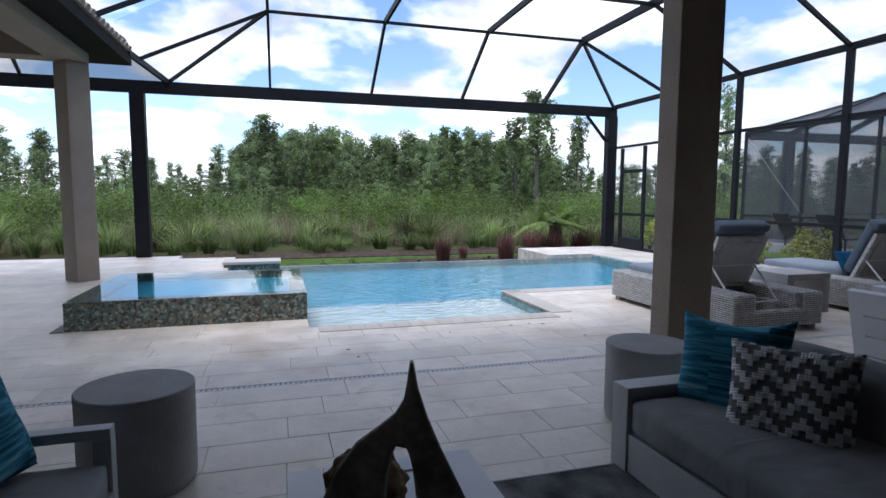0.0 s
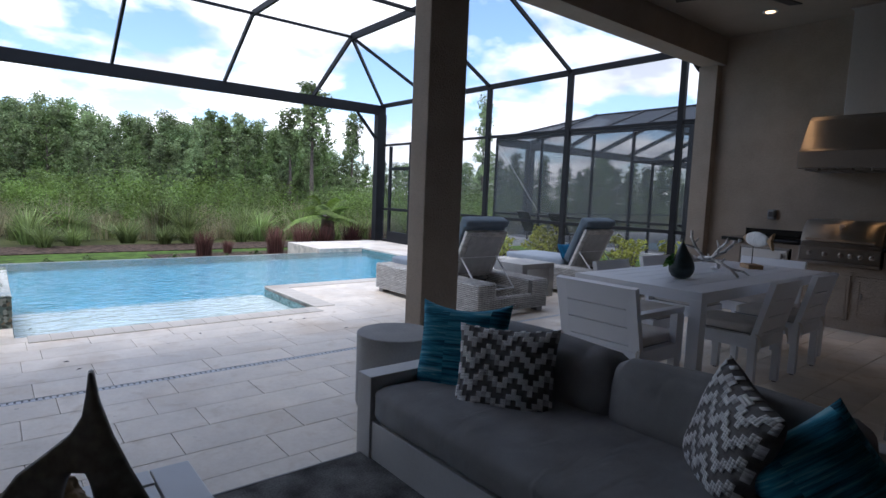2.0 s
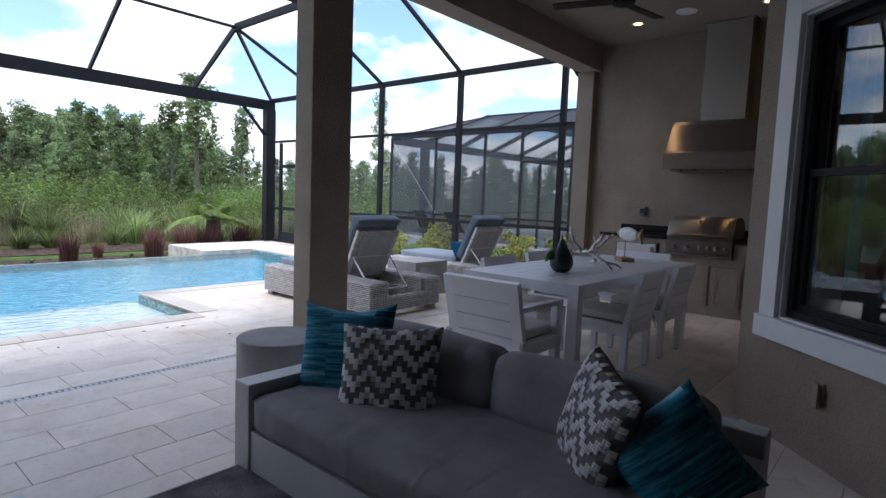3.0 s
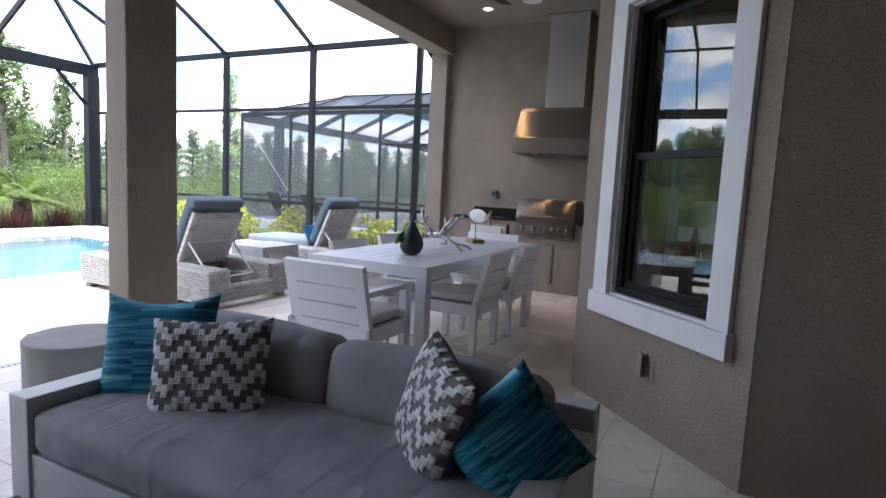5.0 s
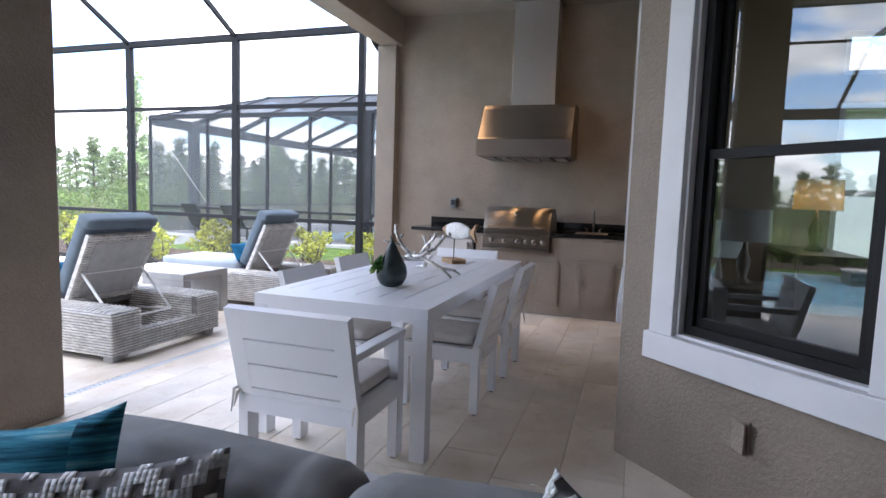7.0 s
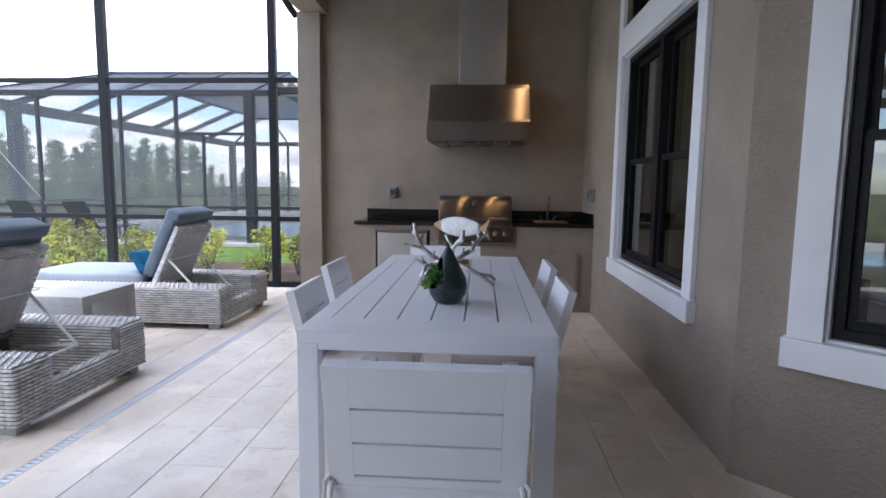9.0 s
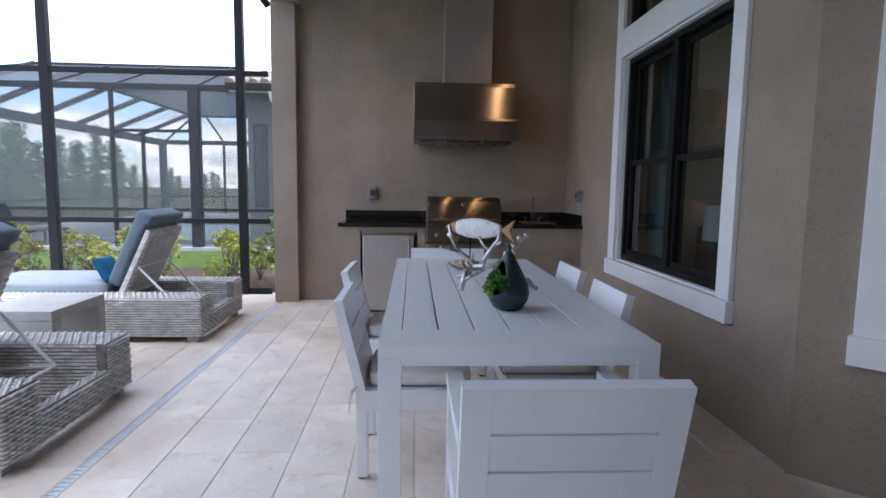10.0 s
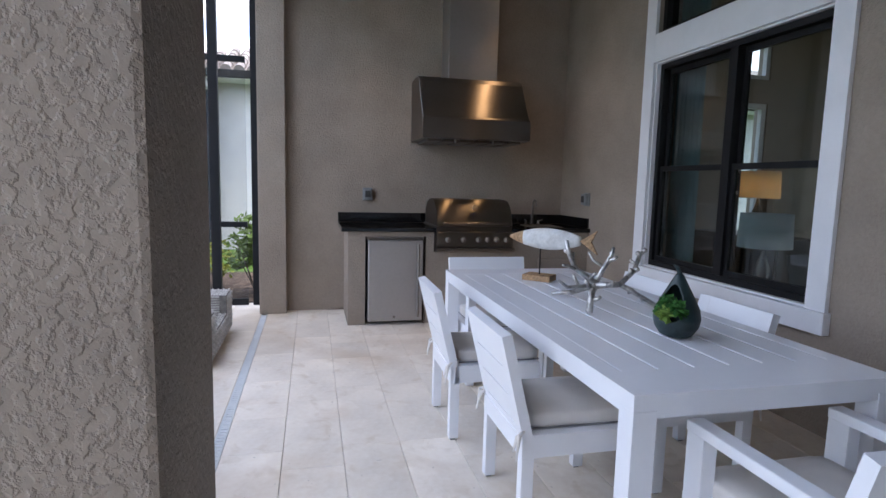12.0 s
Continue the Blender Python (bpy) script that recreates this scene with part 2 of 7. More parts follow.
# dark backing that paints the shade in the gaps between strands
M["wicker_gap_shade"] = mat("wicker_gap_shade", (0.20, 0.19, 0.18), 0.8, var=0.2, scale=20)
M["steel"] = brushed(mat("steel", (0.29, 0.265, 0.24), 0.36, metal=1.0, uneven=0.02, var=0.04, scale=2, bump=0.0, fine=40))
M["steel_duct"] = brushed(mat("steel_duct", (0.48, 0.465, 0.45), 0.40, metal=0.85, var=0.04, scale=2, bump=0.0, fine=40), 0.6)
M["sling"] = mat("sling", (0.42, 0.42, 0.42), 0.8, var=0.1, scale=10, bump=0.3, fine=250)
M["steel_dark"] = brushed(mat("steel_dark", (0.22, 0.20, 0.18), 0.38, metal=1.0, uneven=0.02, var=0.04, scale=2, bump=0.0, fine=40))
M["granite"] = mat("granite", (0.008, 0.008, 0.009), 0.12, var=0.5, scale=90, bump=0.0, fine=300)
M["black_plastic"] = mat("black_plastic", (0.02, 0.02, 0.022), 0.5)
M["grey_plastic"] = mat("grey_plastic", (0.20, 0.21, 0.22), 0.55)
M["silver_branch"] = mat("silver_branch", (0.60, 0.585, 0.56), 0.36, metal=0.85, var=0.3, scale=25, bump=1.0, fine=55)
M["sculpture"] = mat("sculpture", (0.34, 0.32, 0.27), 0.34, metal=0.0, var=0.4, scale=7, bump=0.2, fine=40)
M["rock"] = mat("rock", (0.30, 0.21, 0.12), 0.85, var=0.5, scale=14, bump=0.9, fine=45)
M["vase_green"] = mat("vase_green", (0.022, 0.04, 0.042), 0.4, var=0.25, scale=14, bump=0.1, fine=60)
M["raw_wood"] = mat("raw_wood", (0.42, 0.26, 0.13), 0.7, var=0.3, scale=8, bump=0.3, fine=60, stretch=(1, 8, 8))
M["fish_white"] = mat("fish_white", (0.66, 0.65, 0.62), 0.7, var=0.12, scale=20, bump=0.4, fine=80)
M["lawn"] = mat("lawn", (0.07, 0.12, 0.022), 0.9, var=0.35, scale=4, bump=0.8, fine=130, spec=0.1)
M["mulch"] = mat("mulch", (0.085, 0.06, 0.045), 0.95, var=0.5, scale=9, bump=1.0, fine=80, spec=0.1)
M["marsh"] = mat("marsh", (0.085, 0.095, 0.035), 0.95, var=0.5, scale=0.25, bump=1.0, fine=20, spec=0.1)
M["bark"] = mat("bark", (0.13, 0.105, 0.085), 0.9, var=0.4, scale=6, bump=0.8, fine=20)
M["terracotta"] = mat("terracotta", (0.27, 0.225, 0.195), 0.75, var=0.25, scale=5, bump=0.3, rand=0.1)
M["neighbour_wall"] = mat("neighbour_wall", (0.52, 0.51, 0.49), 0.85, var=0.05, scale=3, bump=0.3)
M["gutter"] = mat("gutter", (0.018, 0.017, 0.016), 0.7, spec=0.06)
M["table_paint"] = mat("table_paint", (0.68, 0.69, 0.70), 0.3, var=0.04, scale=4, bump=0.05)
M["room_wall"] = mat("room_wall", (0.32, 0.27, 0.22), 0.85, var=0.05)
M["curtain"] = mat("curtain", (0.26, 0.37, 0.40), 0.9, var=0.15, scale=4, bump=0.2, fine=150, spec=0.2)
M["dark_wood"] = mat("dark_wood", (0.035, 0.026, 0.02), 0.5, var=0.3, scale=5, bump=0.1, stretch=(1, 8, 8))
M["headboard"] = mat("headboard", (0.42, 0.36, 0.28), 0.85, var=0.1, scale=6, bump=0.2)
M["shade_lit"] = leaf_mat("shade_lit", (0.70, 0.58, 0.40), 0.05, 0.05)
M["shade_white"] = mat("shade_white", (0.72, 0.74, 0.74), 0.8, var=0.05)
M["bulb"] = glow_mat("bulb", (1.0, 0.62, 0.30), 5.0)
M["glass"] = glass_mat("glass", (0.66, 0.71, 0.71), 0.06)
M["glass_tinted"] = glass_mat("glass_tinted", (0.66, 0.71, 0.71), 0.095)
M["screen"] = screen_mat("screen", (0.10, 0.11, 0.12), 0.14)
M["screen_dense"] = screen_mat("screen_dense", (0.08, 0.088, 0.095), 0.68)
M["screen_far"] = screen_mat("screen_far", (0.08, 0.088, 0.095), 0.25)
M["screen_veil"] = screen_mat("screen_veil", (0.06, 0.066, 0.075), 0.91)
M["screen_roof"] = screen_mat("screen_roof", (0.05, 0.055, 0.06), 0.19)
M["leaf_forest"] = leaf_mat("leaf_forest", (0.14, 0.195, 0.07), 0.4)
M["leaf_pine"] = leaf_mat("leaf_pine", (0.20, 0.258, 0.12), 0.38)
M["leaf_bright"] = leaf_mat("leaf_bright", (0.155, 0.23, 0.05), 0.4)
M["leaf_yellow"] = leaf_mat("leaf_yellow", (0.37, 0.40, 0.05), 0.5)
M["leaf_red"] = leaf_mat("leaf_red", (0.13, 0.06, 0.05), 0.5)
M["blade_green"] = leaf_mat("blade_green", (0.17, 0.22, 0.075), 0.5)
M["blade_straw"] = leaf_mat("blade_straw", (0.32, 0.28, 0.16), 0.4)
M["blade_grey"] = leaf_mat("blade_grey", (0.28, 0.25, 0.16), 0.4)
M["succulent"] = leaf_mat("succulent", (0.045, 0.12, 0.03), 0.5)


def tile_mosaic():
    """Small irregular glass and stone mosaic in greens and browns."""
    m = mat("mosaic", (0.2, 0.2, 0.17), 0.3, var=0.2, bump=0.2)
    n, l = m.node_tree.nodes, m.node_tree.links
    b = n["Principled BSDF"]
    t = n.new("ShaderNodeTexCoord")
    v = n.new("ShaderNodeTexVoronoi"); v.inputs["Scale"].default_value = 42
    l.new(t.outputs["Object"], v.inputs["Vector"])
    r = n.new("ShaderNodeValToRGB")
    cols = [(0.05, 0.06, 0.05), (0.16, 0.20, 0.17), (0.10, 0.15, 0.14), (0.30, 0.33, 0.30), (0.20, 0.16, 0.11), (0.07, 0.10, 0.09)]
    while len(r.color_ramp.elements) < len(cols):
        r.color_ramp.elements.new(0.5)
    r.color_ramp.interpolation = "CONSTANT"
    for i, c in enumerate(cols):
        r.color_ramp.elements[i].position = i / len(cols)
        r.color_ramp.elements[i].color = (*c, 1)
    sp = n.new("ShaderNodeSeparateColor"); l.new(v.outputs["Color"], sp.inputs[0])
    l.new(sp.outputs[0], r.inputs[0]); l.new(r.outputs["Color"], b.inputs["Base Color"])
    return m


def water_mat(name, tint, wave, scale):
    m = bpy.data.materials.new(name)
    m.use_nodes = True
    n, l = m.node_tree.nodes, m.node_tree.links
    n.clear()
    tr = n.new("ShaderNodeBsdfRefraction"); tr.inputs[0].default_value = (*tint, 1)
    tr.inputs["IOR"].default_value, tr.inputs["Roughness"].default_value = 1.33, 0.0
    gl = n.new("ShaderNodeBsdfGlossy"); gl.inputs["Roughness"].default_value = 0.02
    t = n.new("ShaderNodeTexCoord")
    mp = n.new("ShaderNodeMapping"); mp.inputs["Scale"].default_value = (1.0, 1.9, 1)
    l.new(t.outputs["Object"], mp.inputs[0])
    nz = n.new("ShaderNodeTexNoise"); nz.inputs["Scale"].default_value = scale; nz.inputs["Detail"].default_value = 3; nz.inputs["Distortion"].default_value = 0.8
    l.new(mp.outputs[0], nz.inputs["Vector"])
    bp = n.new("ShaderNodeBump"); bp.inputs["Strength"].default_value = wave; bp.inputs["Distance"].default_value = 0.03
    l.new(nz.outputs["Fac"], bp.inputs["Height"])
    fr = n.new("ShaderNodeFresnel"); fr.inputs["IOR"].default_value = 1.33
    for q in (gl, fr, tr):
        l.new(bp.outputs[0], q.inputs["Normal"])
    mx = n.new("ShaderNodeMixShader")
    l.new(fr.outputs[0], mx.inputs[0]); l.new(tr.outputs[0], mx.inputs[1]); l.new(gl.outputs[0], mx.inputs[2])
    o = n.new("ShaderNodeOutputMaterial"); l.new(mx.outputs[0], o.inputs[0])
    return m


def creased(m, strength=0.35):
    """Add soft folds to a cloth."""
    n, l = m.node_tree.nodes, m.node_tree.links
    b = n["Principled BSDF"]
    old = b.inputs["Normal"].links[0].from_socket
    t = n.new("ShaderNodeTexCoord")
    mp = n.new("ShaderNodeMapping"); mp.inputs["Scale"].default_value = (1.2, 3.0, 1.8)
    a = n.new("ShaderNodeTexNoise"); a.inputs["Scale"].default_value = 3.2; a.inputs["Detail"].default_value = 1.5; a.inputs["Distortion"].default_value = 0.9
    l.new(t.outputs["Object"], mp.inputs[0]); l.new(mp.outputs[0], a.inputs["Vector"])
    bp = n.new("ShaderNodeBump"); bp.inputs["Strength"].default_value = strength; bp.inputs["Distance"].default_value = 0.05
    l.new(a.outputs["Fac"], bp.inputs["Height"]); l.new(old, bp.inputs["Normal"]); l.new(bp.outputs[0], b.inputs["Normal"])
    return m


creased(M["charcoal_fabric"], 0.24)
creased(M["lounge_cushion"], 0.08)
creased(M["cushion_white"], 0.06)


def teal_patchwork():
    """Woven teal cloth: streaks that turn from patch to patch, from navy to pale aqua."""
    m = mat("teal_fabric", (0.02, 0.16, 0.22), 0.85, var=0.3, bump=0.3, fine=180, spec=0.2)
    n, l = m.node_tree.nodes, m.node_tree.links
    t = n.new("ShaderNodeTexCoord")
    fac = []
    for s in ((4, 4, 75), (3, 4.5, 48)):
        mp = n.new("ShaderNodeMapping"); mp.inputs["Scale"].default_value = s
        a = n.new("ShaderNodeTexNoise"); a.inputs["Scale"].default_value = 1.0; a.inputs["Detail"].default_value = 4; a.inputs["Roughness"].default_value = 0.65
        l.new(t.outputs["Object"], mp.inputs[0]); l.new(mp.outputs[0], a.inputs["Vector"])
        fac.append(a)
    mp = n.new("ShaderNodeMapping"); mp.inputs["Scale"].default_value, mp.inputs["Location"].default_value = (4.6, 0, 5.6), (0.3, 0.5, 0.4)
    ck = n.new("ShaderNodeTexChecker"); ck.inputs["Scale"].default_value = 1.0
    l.new(t.outputs["Object"], mp.inputs[0]); l.new(mp.outputs[0], ck.inputs["Vector"])
    mx = n.new("ShaderNodeMix")
    l.new(ck.outputs["Fac"], mx.inputs["Factor"]); l.new(fac[0].outputs["Fac"], mx.inputs["A"]); l.new(fac[1].outputs["Fac"], mx.inputs["B"])
    r = n.new("ShaderNodeValToRGB")
    while len(r.color_ramp.elements) < 4:
        r.color_ramp.elements.new(0.5)
    for e, (p, c) in zip(r.color_ramp.elements, ((0.33, (0.010, 0.05, 0.08)), (0.45, (0.022, 0.15, 0.23)), (0.56, (0.055, 0.30, 0.42)), (0.68, (0.26, 0.50, 0.56)))):
        e.position, e.color = p, (*c, 1)
    l.new(mx.outputs["Result"], r.inputs[0]); l.new(r.outputs["Color"], n["Principled BSDF"].inputs["Base Color"])
    return m


M["teal_fabric"] = teal_patchwork()
M["mosaic"] = tile_mosaic()
M["waterline"] = mat("waterline", (0.22, 0.40, 0.40), 0.25, var=0.4, scale=25, bump=0.2, fine=60)
M["water"] = water_mat("water", (0.90, 0.97, 1.0), 0.6, 6.0)
M["spa_water"] = water_mat("spa_water", (0.75, 0.88, 0.92), 0.03, 2.0)
M["pool_floor"] = mat("pool_floor", (0.075, 0.39, 0.55), 0.7, var=0.1, scale=3, bump=0.1)
M["far_water"] = mat("far_water", (0.08, 0.40, 0.56), 0.3, var=0.1, scale=2, bump=0.1, fine=8)
M["shelf_floor"] = mat("shelf_floor", (0.58, 0.66, 0.67), 0.7, var=0.08, scale=3, bump=0.1)


# ---- building helpers ----
def put(bm, name, material, m=None, smooth=False):
    me = bpy.data.meshes.new(name)
    bm.normal_update()
    bm.to_mesh(me); bm.free()
    for q in (material if isinstance(material, (list, tuple)) else [material]):
        me.materials.append(q)
    if smooth:
        me.polygons.foreach_set("use_smooth", [True] * len(me.polygons))
    ob = new(name, me)
    if m is not None:
        ob.matrix_basis = m
    return ob


def part(name, bm, material, parent, label="", smooth=False, m=None):
    ob = put(bm, name, material, m, smooth)
    ob.parent = parent
    return tagged(ob, label)


def thing(name, label, category, m=None, group=""):
    ob = new(name)
    ob.empty_display_size = 0.1
    if m is not None:
        ob.matrix_basis = m
    return tagged(ob, label, category, group)


def box(x0, x1, y0, y1, z0, z1, bevel=0.0, bm=None, seg=2):
    """A box between two corners, with rounded edges, added to bm."""
    own = bmesh.new()
    bmesh.ops.create_cube(own, size=1)
    for v in own.verts:
        v.co = Vector(((x0 + x1) / 2 + v.co.x * (x1 - x0), (y0 + y1) / 2 + v.co.y * (y1 - y0), (z0 + z1) / 2 + v.co.z * (z1 - z0)))
    if bevel:
        bmesh.ops.bevel(own, geom=own.edges[:], offset=bevel, segments=seg, affect="EDGES", profile=0.6)
    if bm is None:
        return own
    me = bpy.data.meshes.new("tmp"); own.to_mesh(me); own.free()
    bm.from_mesh(me); bpy.data.meshes.remove(me)
    return bm


def boxes(*rows, bevel=0.0):
    bm = bmesh.new()
    for r in rows:
        box(*r, bevel=bevel, bm=bm)
    return bm


def turned(bm, m):
    bmesh.ops.transform(bm, matrix=m, verts=bm.verts[:])
    return bm


def lathe(profile, steps=40):
    """A turned solid from (radius, height) rows."""
    bm = bmesh.new()
    rings = []
    for r, z in profile:
        rings.append([bm.verts.new((r * math.cos(2 * math.pi * i / steps), r * math.sin(2 * math.pi * i / steps), z)) for i in range(steps)])
    for a, b in zip(rings, rings[1:]):
        for i in range(steps):
            j = (i + 1) % steps
            bm.faces.new((a[i], a[j], b[j], b[i]))
    bm.faces.new(rings[0][::-1]); bm.faces.new(rings[-1])
    return bm


def beam_between(a, b, w, h, bm=None):
    """A square tube from a to b, w wide and h deep."""
    a, b = Vector(a), Vector(b)
    d = b - a
    bm2 = box(-w / 2, w / 2, -h / 2, h / 2, 0, d.length)
    q = d.to_track_quat("Z", "Y").to_matrix().to_4x4()
    turned(bm2, Matrix.Translation(a) @ q)
    if bm is None:
        return bm2
    me = bpy.data.meshes.new("tmp"); bm2.to_mesh(me); bm2.free()
    bm.from_mesh(me); bpy.data.meshes.remove(me)
    return bm


def tube(points, radii, steps=8):
    """A bent round limb through points."""
    bm = bmesh.new()
    pts = [Vector(p) for p in points]
    rings = []
    for i, p in enumerate(pts):
        d = (pts[min(i + 1, len(pts) - 1)] - pts[max(i - 1, 0)]).normalized()
        u = d.orthogonal().normalized(); v = d.cross(u)
        if rings:
            u = (last - d * last.dot(d)).normalized(); v = d.cross(u)
        last = u
        rings.append([bm.verts.new(p + radii[i] * (u * math.cos(2 * math.pi * k / steps) + v * math.sin(2 * math.pi * k / steps))) for k in range(steps)])
    for a, b in zip(rings, rings[1:]):
        for k in range(steps):
            j = (k + 1) % steps
            bm.faces.new((a[k], a[j], b[j], b[k]))
    bm.faces.new(rings[0][::-1]); bm.faces.new(rings[-1])
    return bm


def merge(bms):
    out = bmesh.new()
    for b in bms:
        me = bpy.data.meshes.new("tmp"); b.to_mesh(me); b.free()
        out.from_mesh(me); bpy.data.meshes.remove(me)
    return out


def structure(name, bm, material, label="", category="", m=None):
    return tagged(put(bm, name, material, m), label, category, kind="structure")


def from_arrays(name, verts, faces, material, smooth=False):
    me = bpy.data.meshes.new(name)
    me.from_pydata(verts, [], faces)
    me.materials.append(material)
    if smooth:
        me.polygons.foreach_set("use_smooth", [True] * len(me.polygons))
    return new(name, me)

# ---- structure ----
CEIL, BEAM = 3.56, 3.20
structure("wall_east", box(6.68, 6.88, -1.26, 2.18, 0, 3.9), M["stucco"], "taupe stucco end wall behind the outdoor kitchen", "wall")
structure("pilaster_east", box(6.55, 6.75, 1.92, 2.18, 0, BEAM, 0.008), M["stucco"], "taupe stucco pilaster at the end of the porch", "column")
structure("wall_south", boxes((2.75, 3.39, -1.26, -1.06, 0, CEIL), (5.01, 6.68, -1.26, -1.06, 0, CEIL), (3.39, 5.01, -1.26, -1.06, 0, 0.69),
                              (3.39, 5.01, -1.26, -1.06, 2.35, 2.57), (3.39, 5.01, -1.26, -1.06, 3.10, CEIL)), M["stucco"], "taupe stucco house wall with a tall window", "wall")
# the slanted bay wall; its local x runs along the wall, local y points out to the porch
BAYM = Matrix(((-0.7071, -0.7071, 0, 2.735), (-0.7071, 0.7071, 0, -1.045), (0, 0, 1, 0), (0, 0, 0, 1)))


def flipped(bm):
    bmesh.ops.reverse_faces(bm, faces=bm.faces[:])
    return bm


def in_bay(bm):
    """Carry a mesh from the bay wall's own axes into the world."""
    turned(bm, BAYM)
    if BAYM.determinant() < 0:
        flipped(bm)
    return bm


structure("wall_bay", in_bay(boxes((-0.0, 0.335, -0.2, 0, 0, CEIL), (1.125, 1.375, -0.2, 0, 0, CEIL), (0.335, 1.125, -0.2, 0, 0, 0.685), (0.335, 1.125, -0.2, 0, 2.35, 2.57), (0.335, 1.125, -0.2, 0, 3.10, CEIL))),
          M["stucco"], "taupe stucco slanted bay wall with a window", "wall")
structure("wall_inner", box(1.765, 1.965, -4.6, -2.02, 0, CEIL), M["stucco"], "shaded taupe stucco wall of the seating porch", "wall")
# added wall out of view; cuts the west light on the inner wall
structure("wall_west", box(-4.9, -4.7, -4.8, 1.86, 0, CEIL), M["stucco"], "unseen taupe stucco wall added to shade the porch", "wall")
# back wall out of view, black so that little light bounces into the porch
structure("wall_back", box(-8.0, 1.785, -4.8, -4.6, 0, CEIL), M["frame_black"], "unseen back wall, black to keep bounced light down", "wall")
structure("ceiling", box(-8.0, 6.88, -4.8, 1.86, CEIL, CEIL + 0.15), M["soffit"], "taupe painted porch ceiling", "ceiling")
structure("beam_front", box(-8.0, 6.88, 1.86, 2.15, BEAM, 3.9, 0.006), M["stucco"], "taupe stucco beam along the open side of the porch", "beam")
structure("column_front", box(1.593, 1.993, 1.858, 2.085, 0, BEAM, 0.014), M["stucco"], "square taupe stucco porch column with a rough finish", "column")
structure("roof_over_porch", box(-8.2, 6.9, -4.8, 2.3, 3.9, 4.0), M["terracotta"], "tiled house roof above the porch", "roof")
structure("soffit_edge", box(-4.4, 6.88, 2.15, 2.62, 3.82, 3.9), M["gutter"], "dark gutter and eave edge above the beam", "gutter")

# the left wing with its own column and tiled eave
structure("column_wing", turned(box(-0.165, 0.165, -0.165, 0.165, 0, 3.2, 0.014), Matrix.Translation((-4.175, 7.76, 0)) @ Matrix.Rotation(radians(45), 4, "Z")), M["stucco"], "square taupe stucco column of the side wing", "column")
structure("beam_wing", boxes((-4.40, -3.94, 2.15, 7.76, 3.2, 3.55), (-8.0, -4.40, 7.40, 7.76, 3.2, 3.55)), M["stucco"], "taupe stucco beam of the side wing", "beam")
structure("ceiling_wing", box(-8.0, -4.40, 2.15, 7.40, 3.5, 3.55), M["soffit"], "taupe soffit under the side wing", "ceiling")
# the wing is open here; this unseen wall only keeps light off its soffit
structure("wall_wing", box(-8.2, -8.0, 1.86, 7.76, 0, 3.55), M["stucco"], "unseen taupe stucco wall added to darken the side wing", "wall")
wing = thing("wing_roof", "brown barrel-tiled hip roof with a dark gutter", "roof")
tagged(wing, kind="structure")
bm = bmesh.new()
for a, b, c, d in (((-3.52, 2.2, 3.50), (-3.52, 8.42, 3.50), (-5.6, 6.0, 4.7), (-5.6, 2.2, 4.7)), ((-3.52, 8.42, 3.50), (-8.0, 8.42, 3.50), (-8.0, 6.0, 4.7), (-5.6, 6.0, 4.7))):
    bm.faces.new([bm.verts.new(p) for p in (a, b, c, d)])
part("roof_deck", bm, M["terracotta"], wing)
part("fascia", boxes((-3.58, -3.52, 2.2, 8.42, 3.34, 3.49), (-8.0, -3.58, 8.36, 8.42, 3.34, 3.49)), M["gutter"], wing, "dark fascia and gutter")
part("eave_soffit", boxes((-3.94, -3.58, 2.2, 8.36, 3.34, 3.37), (-8.0, -3.94, 7.76, 8.36, 3.34, 3.37)), M["gutter"], wing, "dark eave soffit")


def half_pipe(length, r, steps=6):
    bm = bmesh.new()
    rows = []
    for x in (0, length):
        k = 1.0 if x == 0 else 0.8
        rows.append([bm.verts.new((x, r * k * math.cos(math.pi * i / steps), r * k * math.sin(math.pi * i / steps))) for i in range(steps + 1)])
    for i in range(steps):
        bm.faces.new((rows[0][i], rows[1][i], rows[1][i + 1], rows[0][i + 1]))
    bm.faces.new(rows[0])
    return bm


tile_bm = half_pipe(0.42, 0.085)
tile_me = bpy.data.meshes.new("roof_tile"); tile_bm.to_mesh(tile_me); tile_bm.free(); tile_me.materials.append(M["terracotta"])
for i in range(30):
    for j in range(3):
        o = new("roof_tile", tile_me); o.parent = wing
        d = Vector((-2.3, 0, 1.08)).normalized()
        p = Vector((-3.49, 2.35 + i * 0.2, 3.51)) + d * (0.38 * j)
        o.matrix_basis = Matrix.Translation(p) @ Matrix.Rotation(math.pi, 4, "Z") @ Matrix.Rotation(-math.atan2(1.08, 2.3), 4, "Y")
structure("hip_tile", turned(lathe([(0.09, 0), (0.13, 0.04), (0.13, 0.36), (0.07, 0.42)], 18), Matrix.Translation((-3.63, 8.24, 3.62)) @ Matrix.Rotation(radians(-60), 4, Vector((1, 1, 0)))), M["terracotta"], "rounded end tile at the roof corner", "roof tile")


